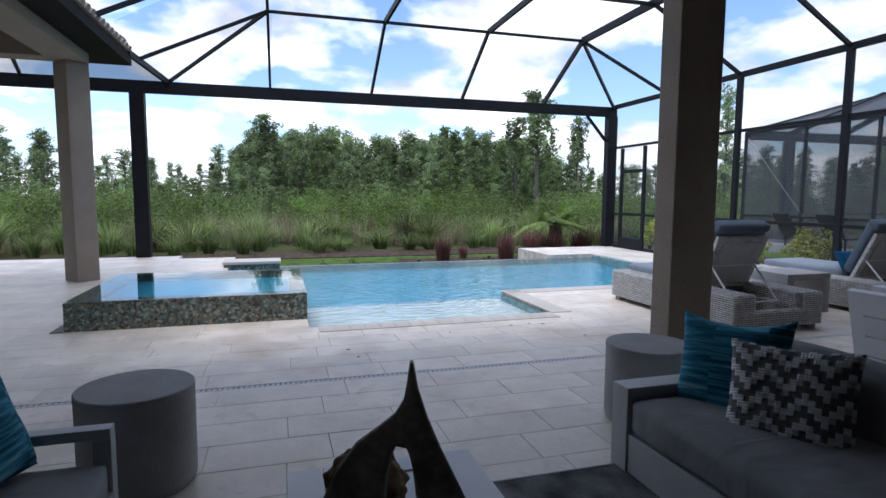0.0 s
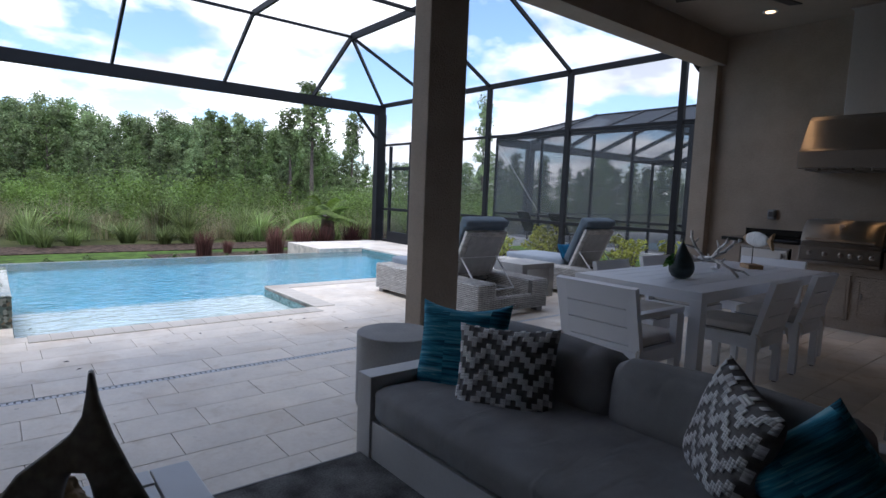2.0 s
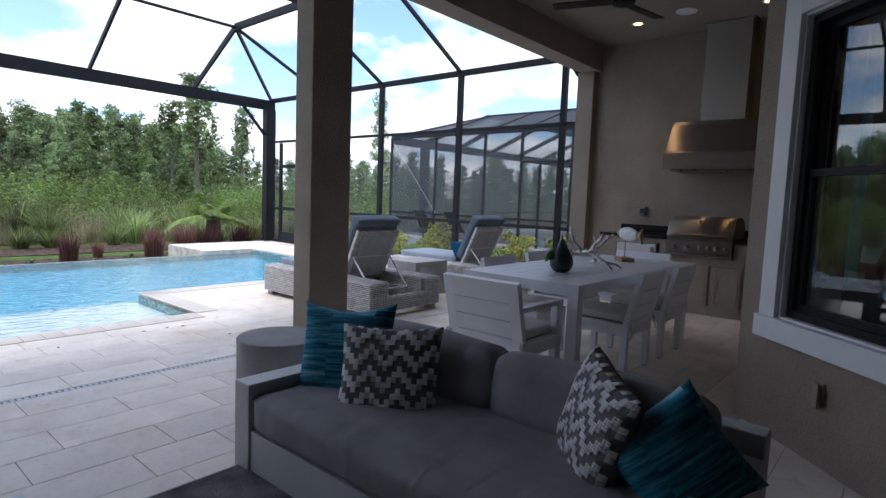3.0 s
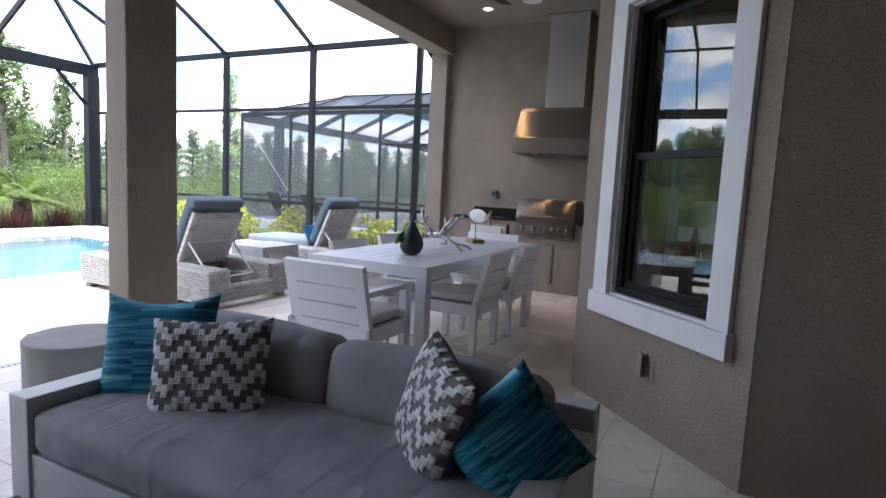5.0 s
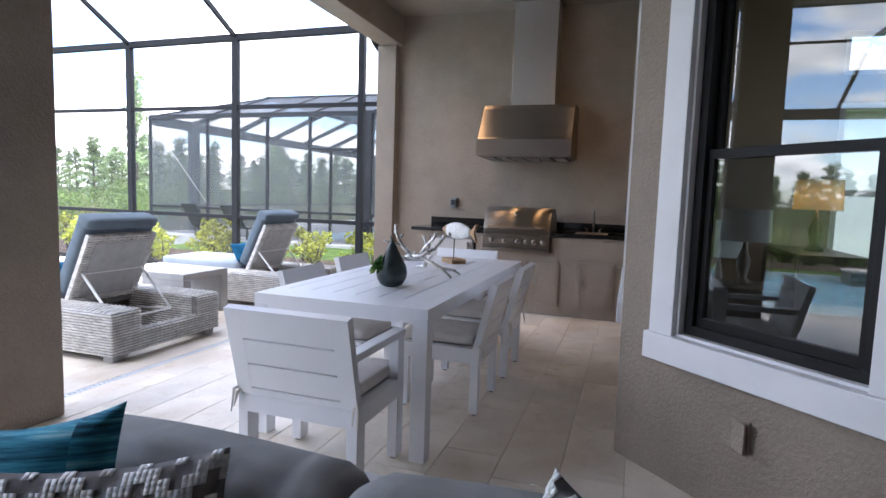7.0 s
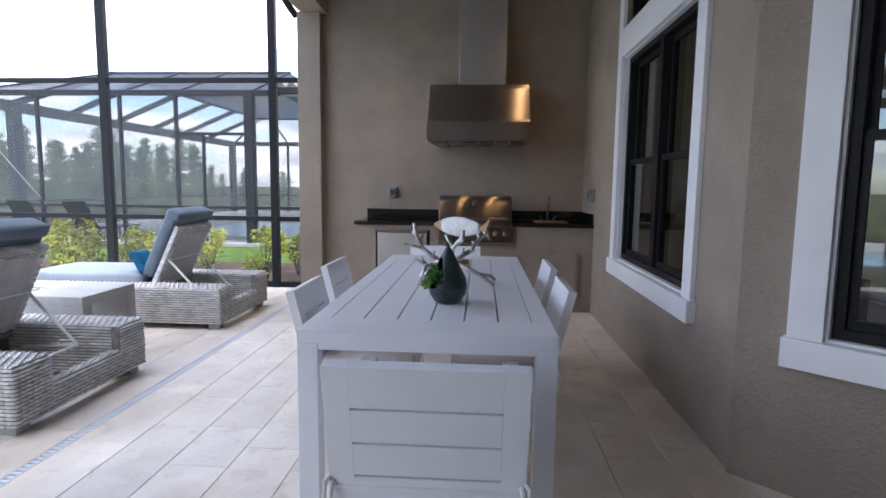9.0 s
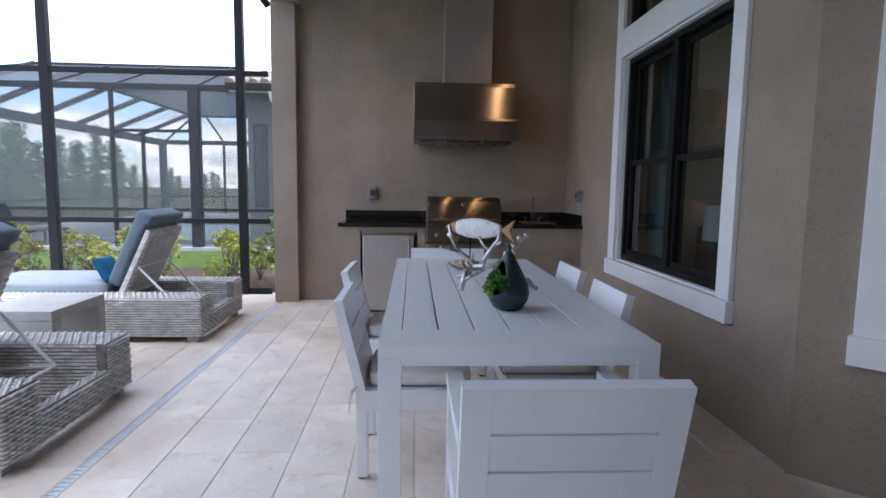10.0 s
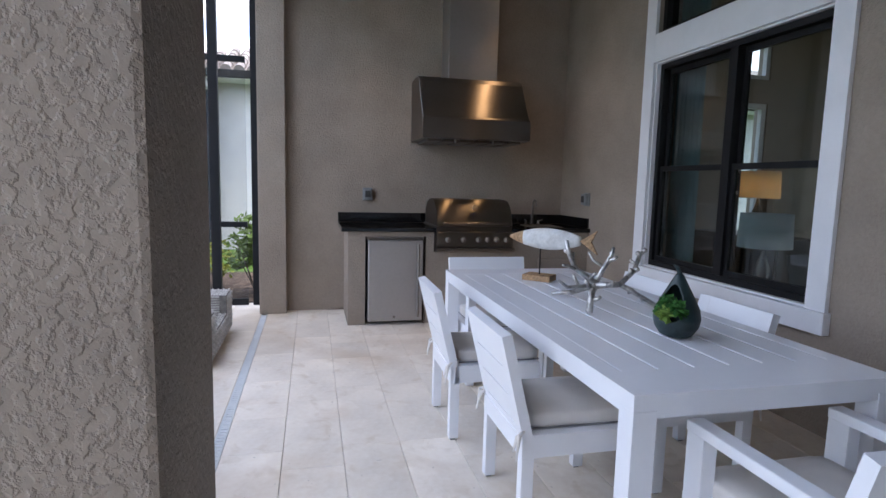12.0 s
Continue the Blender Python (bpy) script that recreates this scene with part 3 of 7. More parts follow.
# ---- windows ----
def window(name, place, x0, x1, z0, z1, label, mulls=(), sash=1.50, top=(2.57, 3.10), glass="glass"):
    """A double-hung window in a wall whose outer face is local y = 0; place carries it into the world."""
    w = tagged(thing(name, label, "window"), kind="structure")
    def add(n, bm, material, parent=w, lab=""):
        turned(bm, place)
        if place.determinant() < 0:
            flipped(bm)
        return part(n, bm, material, parent, lab)
    t, p = 0.13, 0.03
    add("casing", boxes((x0 - t, x0, 0, p, z0, top[1] + t), (x1, x1 + t, 0, p, z0, top[1] + t), (x0, x1, 0, p, z1, top[0]), (x0, x1, 0, p, top[1], top[1] + t), bevel=0.004), M["white_trim"], lab="white painted casing")
    add("window_sill", box(x0 - t - 0.015, x1 + t + 0.015, -0.005, p + 0.02, z0 - 0.125, z0, 0.006), M["white_trim"], lab="white painted sill")
    add("reveal", boxes((x0, x0 + 0.012, -0.10, 0, z0, z1), (x1 - 0.012, x1, -0.10, 0, z0, z1), (x0 + 0.012, x1 - 0.012, -0.10, 0, z0, z0 + 0.012), (x0 + 0.012, x1 - 0.012, -0.10, 0, z1 - 0.012, z1)), M["white_trim"])
    edges = [x0 + 0.012, *mulls, x1 - 0.012]
    f, d0, d1 = 0.042, -0.14, -0.035
    rows = [(x0 + 0.012, x1 - 0.012, d0, d1, z0 + 0.012, z0 + 0.055), (x0 + 0.012, x1 - 0.012, d0, d1, z1 - 0.055, z1 - 0.012)]
    for i, e in enumerate(edges):
        a, b = (e, e + f) if i == 0 else ((e - f, e) if i == len(edges) - 1 else (e - f * 0.9, e + f * 0.9))
        rows.append((a, b, d0, d1, z0 + 0.055, z1 - 0.055))
    add("window_frame", boxes(*rows, bevel=0.003), M["frame_black"], lab="black aluminium frame")
    for i in range(len(edges) - 1):
        a, b = edges[i] + (f if i == 0 else f * 0.9), edges[i + 1] - (f if i == len(edges) - 2 else f * 0.9)
        for za, zb, y in ((z0 + 0.055, sash + 0.02, -0.06), (sash - 0.02, z1 - 0.055, -0.095)):
            s = add("sash", boxes((a, a + 0.028, y - 0.03, y, za, zb), (b - 0.028, b, y - 0.03, y, za, zb), (a + 0.028, b - 0.028, y - 0.03, y, za, za + 0.04), (a + 0.028, b - 0.028, y - 0.03, y, zb - 0.04, zb)), M["frame_black"])
            g = add("pane", box(a + 0.024, b - 0.024, y - 0.018, y - 0.014, za + 0.036, zb - 0.036), M[glass], s)
            g.visible_shadow = False
    s = add("transom_frame", boxes((x0, x0 + f, d0, d1, top[0], top[1]), (x1 - f, x1, d0, d1, top[0], top[1]), (x0 + f, x1 - f, d0, d1, top[0], top[0] + f), (x0 + f, x1 - f, d0, d1, top[1] - f, top[1])), M["frame_black"])
    g = add("pane", box(x0 + f, x1 - f, -0.09, -0.086, top[0] + f, top[1] - f), M[glass], s)
    g.visible_shadow = False
    return w


window("window_1", Matrix.Translation((0, -1.06, 0)), 3.39, 5.01, 0.69, 2.35, "white-cased black double window in the long house wall", mulls=(4.185,))
window("window_2", BAYM, 0.335, 1.125, 0.685, 2.35, "white-cased black double-hung window in the bay wall", glass="glass_tinted")

# ---- outdoor kitchen ----
def kitchen():
    base = thing("kitchen_base", "taupe stucco outdoor kitchen base against the wall", "kitchen counter")
    for r in ((6.0, 6.679, 1.19, 1.35, 0, 0.88), (6.0, 6.679, 0.62, 1.19, 0.83, 0.88), (6.0, 6.679, 0.54, 0.62, 0, 0.88), (6.0, 6.679, -0.24, 0.54, 0, 0.69), (6.0, 6.679, -1.059, -0.24, 0, 0.88)):
        part("body_block", box(*r), M["stucco"], base)
    for y0, y1, z0, z1 in ((0.02, 0.36, 0.12, 0.6), (-0.34, -0.02, 0.12, 0.6), (-0.92, -0.52, 0.12, 0.62)):
        d = part("access_door", box(5.975, 5.999, y0, y1, z0, z1, 0.006), M["stucco"], base, "painted access door")
        part("door_frame", boxes((5.968, 5.975, y0 + 0.03, y1 - 0.03, z1 - 0.05, z1 - 0.03), (5.968, 5.975, y0 + 0.03, y1 - 0.03, z0 + 0.03, z0 + 0.05), (5.968, 5.975, y0 + 0.03, y0 + 0.05, z0 + 0.05, z1 - 0.05), (5.968, 5.975, y1 - 0.05, y1 - 0.03, z0 + 0.05, z1 - 0.05)), M["stucco"], d)
        part("latch", box(5.955, 5.968, y1 - 0.08, y1 - 0.06, 0.36, 0.42, 0.004), M["steel"], d, "small steel latch")
    top = thing("worktop", "polished black granite worktop with a low splashback", "worktop")
    part("slab", box(5.96, 6.679, 0.53, 1.41, 0.88, 0.92, 0.005), M["granite"], top)
    part("slab", box(5.96, 6.679, -1.059, -0.23, 0.88, 0.92, 0.005), M["granite"], top)
    part("splashback", boxes((6.655, 6.679, -1.06, 1.41, 0.922, 1.02), (6.0, 6.654, -1.059, -1.038, 0.922, 1.02)), M["granite"], top)
    fr = thing("fridge", "stainless steel undercounter fridge with a bar handle", "fridge")
    part("body", box(6.02, 6.6, 0.64, 1.17, 0.02, 0.82, 0.004), M["black_plastic"], fr)
    d = part("door", box(5.97, 6.015, 0.65, 1.165, 0.035, 0.80, 0.008), M["steel_duct"], fr, "brushed steel door")
    part("handle", merge([tube([(5.93, 0.70, 0.08), (5.93, 0.70, 0.77)], [0.012, 0.012], 12), tube([(5.93, 0.70, 0.12), (5.97, 0.70, 0.12)], [0.008, 0.008]), tube([(5.93, 0.70, 0.73), (5.97, 0.70, 0.73)], [0.008, 0.008])]), M["steel"], d, "tubular bar handle")
    part("top_trim", box(5.985, 6.02, 0.64, 1.18, 0.805, 0.828), M["steel"], fr)
    part("lock", turned(lathe([(0.012, 0), (0.012, 0.006)], 14), Matrix.Translation((5.97, 0.92, 0.075)) @ Matrix.Rotation(-math.pi / 2, 4, "Y")), M["steel_dark"], fr)
    g = thing("gas_grill", "stainless steel built-in gas grill with a closed curved hood", "grill")
    part("firebox", box(5.97, 6.6, -0.225, 0.525, 0.70, 0.935, 0.006), M["steel_dark"], g)
    panel = part("control_panel", box(5.935, 5.97, -0.23, 0.53, 0.735, 0.885, 0.008), M["steel_dark"], g)
    part("drip_lip", box(5.915, 5.97, -0.235, 0.535, 0.70, 0.73, 0.006), M["steel"], g)
    for y in (0.42, 0.27, 0.12, 0.03, -0.06, -0.16):
        k = turned(lathe([(0.028, 0), (0.028, 0.006), (0.021, 0.008), (0.019, 0.03), (0.014, 0.034)], 20), Matrix.Translation((5.935, y, 0.81)) @ Matrix.Rotation(-math.pi / 2, 4, "Y"))
        part("knob", k, M["steel"], panel, smooth=False)
    bm = bmesh.new()
    prof = [(5.955, 0.94), (5.968, 1.0), (5.998, 1.07), (6.05, 1.135), (6.12, 1.18), (6.30, 1.19), (6.45, 1.15), (6.52, 1.05), (6.53, 0.94)]
    ends = []
    for y in (-0.225, -0.20, 0.50, 0.525):
        s = 0.985 if y in (-0.225, 0.525) else 1.0
        ends.append([bm.verts.new((6.25 + (x - 6.25) * s, y, 0.94 + (z - 0.94) * s)) for x, z in prof])
    for a, b in zip(ends, ends[1:]):
        for i in range(len(prof) - 1):
            bm.faces.new((a[i], a[i + 1], b[i + 1], b[i]))
    bm.faces.new(ends[0][::-1]); bm.faces.new(ends[-1])
    bmesh.ops.recalc_face_normals(bm, faces=bm.faces[:])
    for f in bm.faces:
        if len(f.verts) > 4:
            for e in f.edges:
                e.smooth = False
    hood = part("hood", bm, M["steel_dark"], g, "curved dark steel lid", smooth=True)
    part("handle", merge([tube([(5.925, -0.17, 0.965), (5.925, 0.47, 0.965)], [0.013, 0.013], 12), box(5.925, 5.97, -0.14, -0.12, 0.955, 0.975), box(5.925, 5.97, 0.42, 0.44, 0.955, 0.975)]), M["steel"], hood, "long tubular handle")
    part("thermometer", turned(lathe([(0.03, 0), (0.03, 0.012), (0.024, 0.015)], 20), Matrix.Translation((5.995, 0.15, 1.115)) @ Matrix.Rotation(radians(-60), 4, "Y")), M["steel"], hood)
    h = thing("range_hood", "stainless steel wall-mounted range hood with a tall duct cover", "range hood")
    bm = bmesh.new()
    prof = [(6.03, 1.76), (6.03, 1.95), (6.06, 1.97), (6.16, 2.12), (6.28, 2.32), (6.34, 2.37), (6.68, 2.37), (6.68, 1.76)]
    l = [bm.verts.new((x, -0.395, z)) for x, z in prof]; r = [bm.verts.new((x, 0.662, z)) for x, z in prof]
    for i in range(len(prof)):
        j = (i + 1) % len(prof)
        bm.faces.new((l[i], l[j], r[j], r[i]))
    bm.faces.new(l[::-1]); bm.faces.new(r)
    bmesh.ops.recalc_face_normals(bm, faces=bm.faces[:])
    bmesh.ops.bevel(bm, geom=bm.edges[:], offset=0.004, segments=1, affect="EDGES")
    part("canopy", bm, M["steel"], h)
    part("lip", box(6.024, 6.03, -0.397, 0.664, 1.765, 1.945), M["steel"], h)
    for i in range(6):
        part("filter", box(6.1, 6.62, -0.33 + i * 0.16, -0.20 + i * 0.16, 1.735, 1.76, 0.005), M["steel_dark"], h)
    for y in (0.34, -0.04):
        part("hood_lamp", turned(lathe([(0.011, 0), (0.012, 0.036), (0.008, 0.038)], 16), Matrix.Translation((6.075, y, 1.722))), M["steel"], h, "small round lamp housing")
        k = new("hood_bulb", bpy.data.lights.new("hood_bulb", "SPOT"))
        k.data.energy, k.data.color, k.data.spot_size, k.data.spot_blend, k.data.shadow_soft_size = 1.0, (1.0, 0.58, 0.24), radians(70), 0.6, 0.025
        k.matrix_basis = look((6.075, y, 1.712), (6.02, y, 0))
    part("duct_cover", box(6.36, 6.679, -0.15, 0.352, 2.372, CEIL - 0.001, 0.004), M["steel_duct"], h)
    part("ceiling_flange", box(6.33, 6.679, -0.18, 0.382, CEIL - 0.02, CEIL - 0.002), M["steel"], h)
    s = thing("bar_sink", "small stainless undermount bar sink in the worktop", "sink")
    part("rim", boxes((6.08, 6.42, -0.82, -0.48, 0.9205, 0.926), bevel=0.002), M["steel"], s)
    part("basin", box(6.11, 6.39, -0.79, -0.51, 0.922, 0.928, 0.001), M["steel_dark"], s)
    fa = thing("faucet", "chrome gooseneck bar faucet with two lever handles", "faucet")
    part("spout", tube([(6.5, -0.65, 0.92), (6.5, -0.65, 1.12), (6.485, -0.65, 1.165), (6.45, -0.65, 1.185), (6.41, -0.65, 1.17), (6.395, -0.65, 1.12)], [0.014, 0.011, 0.01, 0.01, 0.01, 0.011], 12), M["steel"], fa, smooth=True)
    for y in (-0.72, -0.58):
        part("lever", merge([tube([(6.5, y, 0.92), (6.5, y, 0.965)], [0.015, 0.011], 12), tube([(6.5, y, 0.96), (6.46, y + (0.03 if y > -0.65 else -0.03), 0.975)], [0.006, 0.005])]), M["steel"], fa)
    for m, lab in ((Matrix.Translation((6.68, 1.11, 1.21)) @ Matrix.Rotation(math.pi / 2, 4, "Z"), "grey weatherproof outlet cover on the stucco end wall"), (Matrix.Translation((6.05, -1.06, 1.21)), "grey weatherproof outlet cover on the stucco side wall")):
        o = thing("outlet", lab, "outlet", m)
        part("plate", box(-0.05, 0.05, 0, 0.02, -0.065, 0.065, 0.006), M["grey_plastic"], o)
        part("cover", box(-0.042, 0.042, 0.02, 0.06, -0.055, 0.055, 0.012), M["grey_plastic"], o, "hinged bubble cover")
        part("window", box(-0.028, 0.028, 0.06, 0.064, -0.03, 0.035, 0.001), M["black_plastic"], o)


kitchen()
o = thing("wall_plate", "taupe painted outlet cover on the bay wall, hanging open", "outlet", BAYM @ Matrix.Translation((0.67, 0.0, 0.365)))
bm = boxes((-0.055, 0.055, 0, 0.012, -0.065, 0.065), bevel=0.002); flipped(bm) if BAYM.determinant() < 0 else None
part("plate", bm, M["stucco"], o)
part("flap", turned(box(-0.045, 0.045, 0.0, 0.008, -0.06, 0.06), Matrix.Translation((0.02, 0.02, 0)) @ Matrix.Rotation(radians(24), 4, "Z")), M["stucco"], o)

# ---- ceiling fittings ----
def can_light(x, y, on=True):
    c = thing("recessed_light", "small round recessed ceiling light, switched on, warm", "ceiling light", Matrix.Translation((x, y, CEIL)), "recessed lights in the porch ceiling")
    part("trim_ring", lathe([(0.055, -0.004), (0.075, -0.008), (0.08, -0.001), (0.055, -0.001)], 32), M["white_trim"], c)
    part("lamp_disc", lathe([(0.05, -0.006), (0.052, -0.003)], 24), M["bulb"], c, "glowing warm lamp")
    l = new("recessed_lamp", bpy.data.lights.new("recessed_lamp", "SPOT"))
    l.data.energy, l.data.color, l.data.spot_size, l.data.spot_blend, l.data.shadow_soft_size = 6.0, (1.0, 0.58, 0.26), radians(84), 0.85, 0.035
    l.matrix_basis = look((x, y, CEIL - 0.03), (x, y, 0))


can_light(5.92, 1.06); can_light(5.92, -0.4)
sp = thing("ceiling_speaker", "round white ceiling speaker grille", "speaker", Matrix.Translation((5.78, 0.43, CEIL)))
part("grille", lathe([(0.0005, -0.012), (0.10, -0.012), (0.115, -0.008), (0.12, -0.001)], 36), M["white_trim"], sp)


def ceiling_fan(x, y):
    f = thing("ceiling_fan", "dark bronze ceiling fan at rest", "ceiling fan", Matrix.Translation((x, y, CEIL)))
    part("rod", turned(lathe([(0.07, 0), (0.06, -0.05), (0.015, -0.07), (0.015, -0.15)][::-1], 20), Matrix.Identity(4)), M["frame_black"], f)
    part("motor", lathe([(0.05, -0.27), (0.11, -0.26), (0.12, -0.20), (0.09, -0.15), (0.02, -0.14)], 28), M["frame_black"], f)
    for i in range(3):
        b = bmesh.new()
        box(0.10, 0.70, -0.065, 0.065, -0.24, -0.228, 0.004, b)
        turned(b, Matrix.Rotation(radians(120 * i - 12), 4, "Z") @ Matrix.Rotation(radians(9), 4, "X"))
        part("blade", b, M["frame_black"], f)


ceiling_fan(4.45, 0.62)


# ---- dining set ----
def soft_box(x0, x1, y0, y1, z0, z1, puff=0.03, n=12, seed=1, wrinkle=0.006):
    """A stuffed cushion: rounded edges, a crowned top and shallow creases."""
    bm = bmesh.new()
    bmesh.ops.create_cube(bm, size=2)
    bmesh.ops.subdivide_edges(bm, edges=bm.edges[:], cuts=n, use_grid_fill=True)
    hx, hy, hz = (x1 - x0) / 2, (y1 - y0) / 2, (z1 - z0) / 2
    r = min(hx, hy, hz) * 0.55
    for v in bm.verts:
        p = Vector((v.co.x * hx, v.co.y * hy, v.co.z * hz))
        core = Vector((max(-hx + r, min(hx - r, p.x)), max(-hy + r, min(hy - r, p.y)), max(-hz + r, min(hz - r, p.z))))
        d = p - core
        if d.length > 1e-6:
            q = core + d.normalized() * r
        else:
            q = p
        fx, fy, fz = 1 - v.co.x ** 2, 1 - v.co.y ** 2, 1 - v.co.z ** 2
        q += Vector((v.co.x * puff * fy * fz, v.co.y * puff * fx * fz, v.co.z * puff * fx * fy))
        w = noise.noise(Vector((q.x * 9 + seed, q.y * 3.2, q.z * 9))) * wrinkle
        q += d.normalized() * w if d.length > 1e-6 else Vector((0, 0, w))
        v.co = q + Vector(((x0 + x1) / 2, (y0 + y1) / 2, (z0 + z1) / 2))
    return bm


def dining_table():
    t = thing("dining_table", "white painted aluminium outdoor dining table with a slatted top", "table")
    x0, x1, y0, y1, h = 2.215, 4.533, -0.19, 0.775, 0.75
    leg = 0.078
    part("top_border", boxes((x0, x0 + 0.2, y0, y1, h - 0.05, h), (x1 - 0.2, x1, y0, y1, h - 0.05, h), (x0 + 0.2, x1 - 0.2, y0, y0 + 0.075, h - 0.05, h), (x0 + 0.2, x1 - 0.2, y1 - 0.075, y1, h - 0.05, h)), M["white_metal"], t)
    n = 6
    w = (y1 - y0 - 0.15) / n
    for i in range(n):
        a = y0 + 0.075 + i * w
        part("slat", box(x0 + 0.2, x1 - 0.2, a + 0.0035, a + w - 0.0035, h - 0.03, h - 0.0005, 0.002), M["white_metal"], t)
    part("under_tray", box(x0 + 0.2, x1 - 0.2, y0 + 0.075, y1 - 0.075, h - 0.044, h - 0.036), M["white_metal"], t)
    for r in ((x0 + leg, x1 - leg, y0 + 0.004, y0 + 0.03, h - 0.075, h - 0.05), (x0 + leg, x1 - leg, y1 - 0.03, y1 - 0.004, h - 0.075, h - 0.05), (x0 + 0.004, x0 + 0.03, y0 + leg, y1 - leg, h - 0.075, h - 0.05), (x1 - 0.03, x1 - 0.004, y0 + leg, y1 - leg, h - 0.075, h - 0.05)):
        part("apron", box(*r), M["white_metal"], t)
    for a, b in ((x0, y0), (x1 - leg, y0), (x0, y1 - leg), (x1 - leg, y1 - leg)):
        part("leg", box(a, a + leg, b, b + leg, 0, h - 0.05, 0.003), M["white_metal"], t)


dining_table()


def dining_chair(arms, w, name):
    """A chair that faces local +x, its back along local y at x = 0."""
    c = thing(name, "white painted slat-back outdoor dining chair with an off-white seat cushion", "chair", group="chairs round the dining table")
    d, sh = 0.52, 0.40
    lean = Matrix.Translation((0.06, 0, sh)) @ Matrix.Rotation(radians(-14), 4, "Y") @ Matrix.Translation((-0.06, 0, -sh))
    edge = (sh - 0.095, sh + 0.032, sh + 0.150, sh + 0.268, 0.805)
    tops = [(a + (0.004 if k else 0), b - (0.004 if k < 3 else 0)) for k, (a, b) in enumerate(zip(edge, edge[1:]))]
    bk = part("backrest", turned(box(0.025, 0.0295, -w / 2 + 0.02, w / 2 - 0.02, sh - 0.028, sh - 0.001), lean), M["white_metal"], c)
    for ya in (-w / 2, w / 2 - 0.075):
        part("back_stile", turned(box(0.03, 0.07, ya, ya + 0.075, sh - 0.095, 0.805), lean), M["white_metal"], bk)
    for a, b in tops:
        part("back_slat", turned(box(0.0302, 0.0698, -w / 2 + 0.0755, w / 2 - 0.0755, a, b), lean), M["white_metal"], bk)
    part("seat_frame", boxes((0.03, d, -w / 2, -w / 2 + 0.045, sh - 0.09, sh), (0.03, d, w / 2 - 0.045, w / 2, sh - 0.09, sh), (0.03, 0.075, -w / 2 + 0.045, w / 2 - 0.045, sh - 0.09, sh), (d - 0.045, d, -w / 2 + 0.045, w / 2 - 0.045, sh - 0.09, sh), (0.075, d - 0.045, -w / 2 + 0.045, w / 2 - 0.045, sh - 0.03, sh - 0.004)), M["white_metal"], c)
    lw = 0.075 if arms else 0.05
    for x in (0.03, d - lw):
        for y in (-w / 2, w / 2 - (0.045 if not arms else 0.05)):
            part("leg", box(x, x + lw, y, y + (0.045 if not arms else 0.05), 0.008, (0.60 if arms and x > 0.1 else sh - 0.09), 0.003), M["white_metal"], c)
            part("foot", box(x + 0.01, x + 0.035, y + 0.01, y + 0.035, 0, 0.008), M["black_plastic"], c)
    if arms:
        for y in (-w / 2 - 0.005, w / 2 - 0.055):
            part("armrest", box(-0.01, d, y, y + 0.06, 0.60, 0.635, 0.005), M["white_metal"], c)
    cu = part("seat_cushion", soft_box(0.085, d + 0.01, -w / 2 + 0.05, w / 2 - 0.05, sh, sh + 0.07, 0.008, 8, 2, 0.002), M["cushion_white"], c, "off-white fabric cushion with dark piping", smooth=True)
    part("piping", boxes((0.083, d + 0.012, -w / 2 + 0.048, -w / 2 + 0.053, sh + 0.002, sh + 0.007), (d + 0.008, d + 0.013, -w / 2 + 0.053, w / 2 - 0.053, sh + 0.002, sh + 0.007), (0.083, d + 0.012, w / 2 - 0.053, w / 2 - 0.048, sh + 0.002, sh + 0.007)), M["charcoal_fabric"], cu)
    for s in (-1, 1):
        y = s * (w / 2 - 0.02)
        part("tie", merge([tube([(0.06, y, sh + 0.03), (0.012, y + s * 0.03, sh + 0.01), (0.0, y + s * 0.035, sh - 0.09)], [0.006, 0.008, 0.003], 6), tube([(0.06, y, sh + 0.02), (0.01, y + s * 0.012, sh - 0.005), (-0.005, y + s * 0.015, sh - 0.06)], [0.005, 0.008, 0.003], 6)]), M["cushion_white"], cu)
    return c


arm_chair = dining_chair(True, 0.585, "dining_armchair")
tagged(arm_chair, "white painted slat-back outdoor armchair at the head of the table")
arm_chair.matrix_basis = pose(1.765, 0.245, 0)
copy_thing(arm_chair, pose(4.80, 0.385, 0, 0, 0, 180))
side = dining_chair(False, 0.48, "dining_chair")
side.matrix_basis = pose(2.965, 0.93, 0, 0, 0, -90)
copy_thing(side, pose(3.79, 1.0, 0, 0, 0, -91))
copy_thing(side, pose(3.12, -0.30, 0, 0, 0, 90))
copy_thing(side, pose(3.87, -0.31, 0, 0, 0, 90))


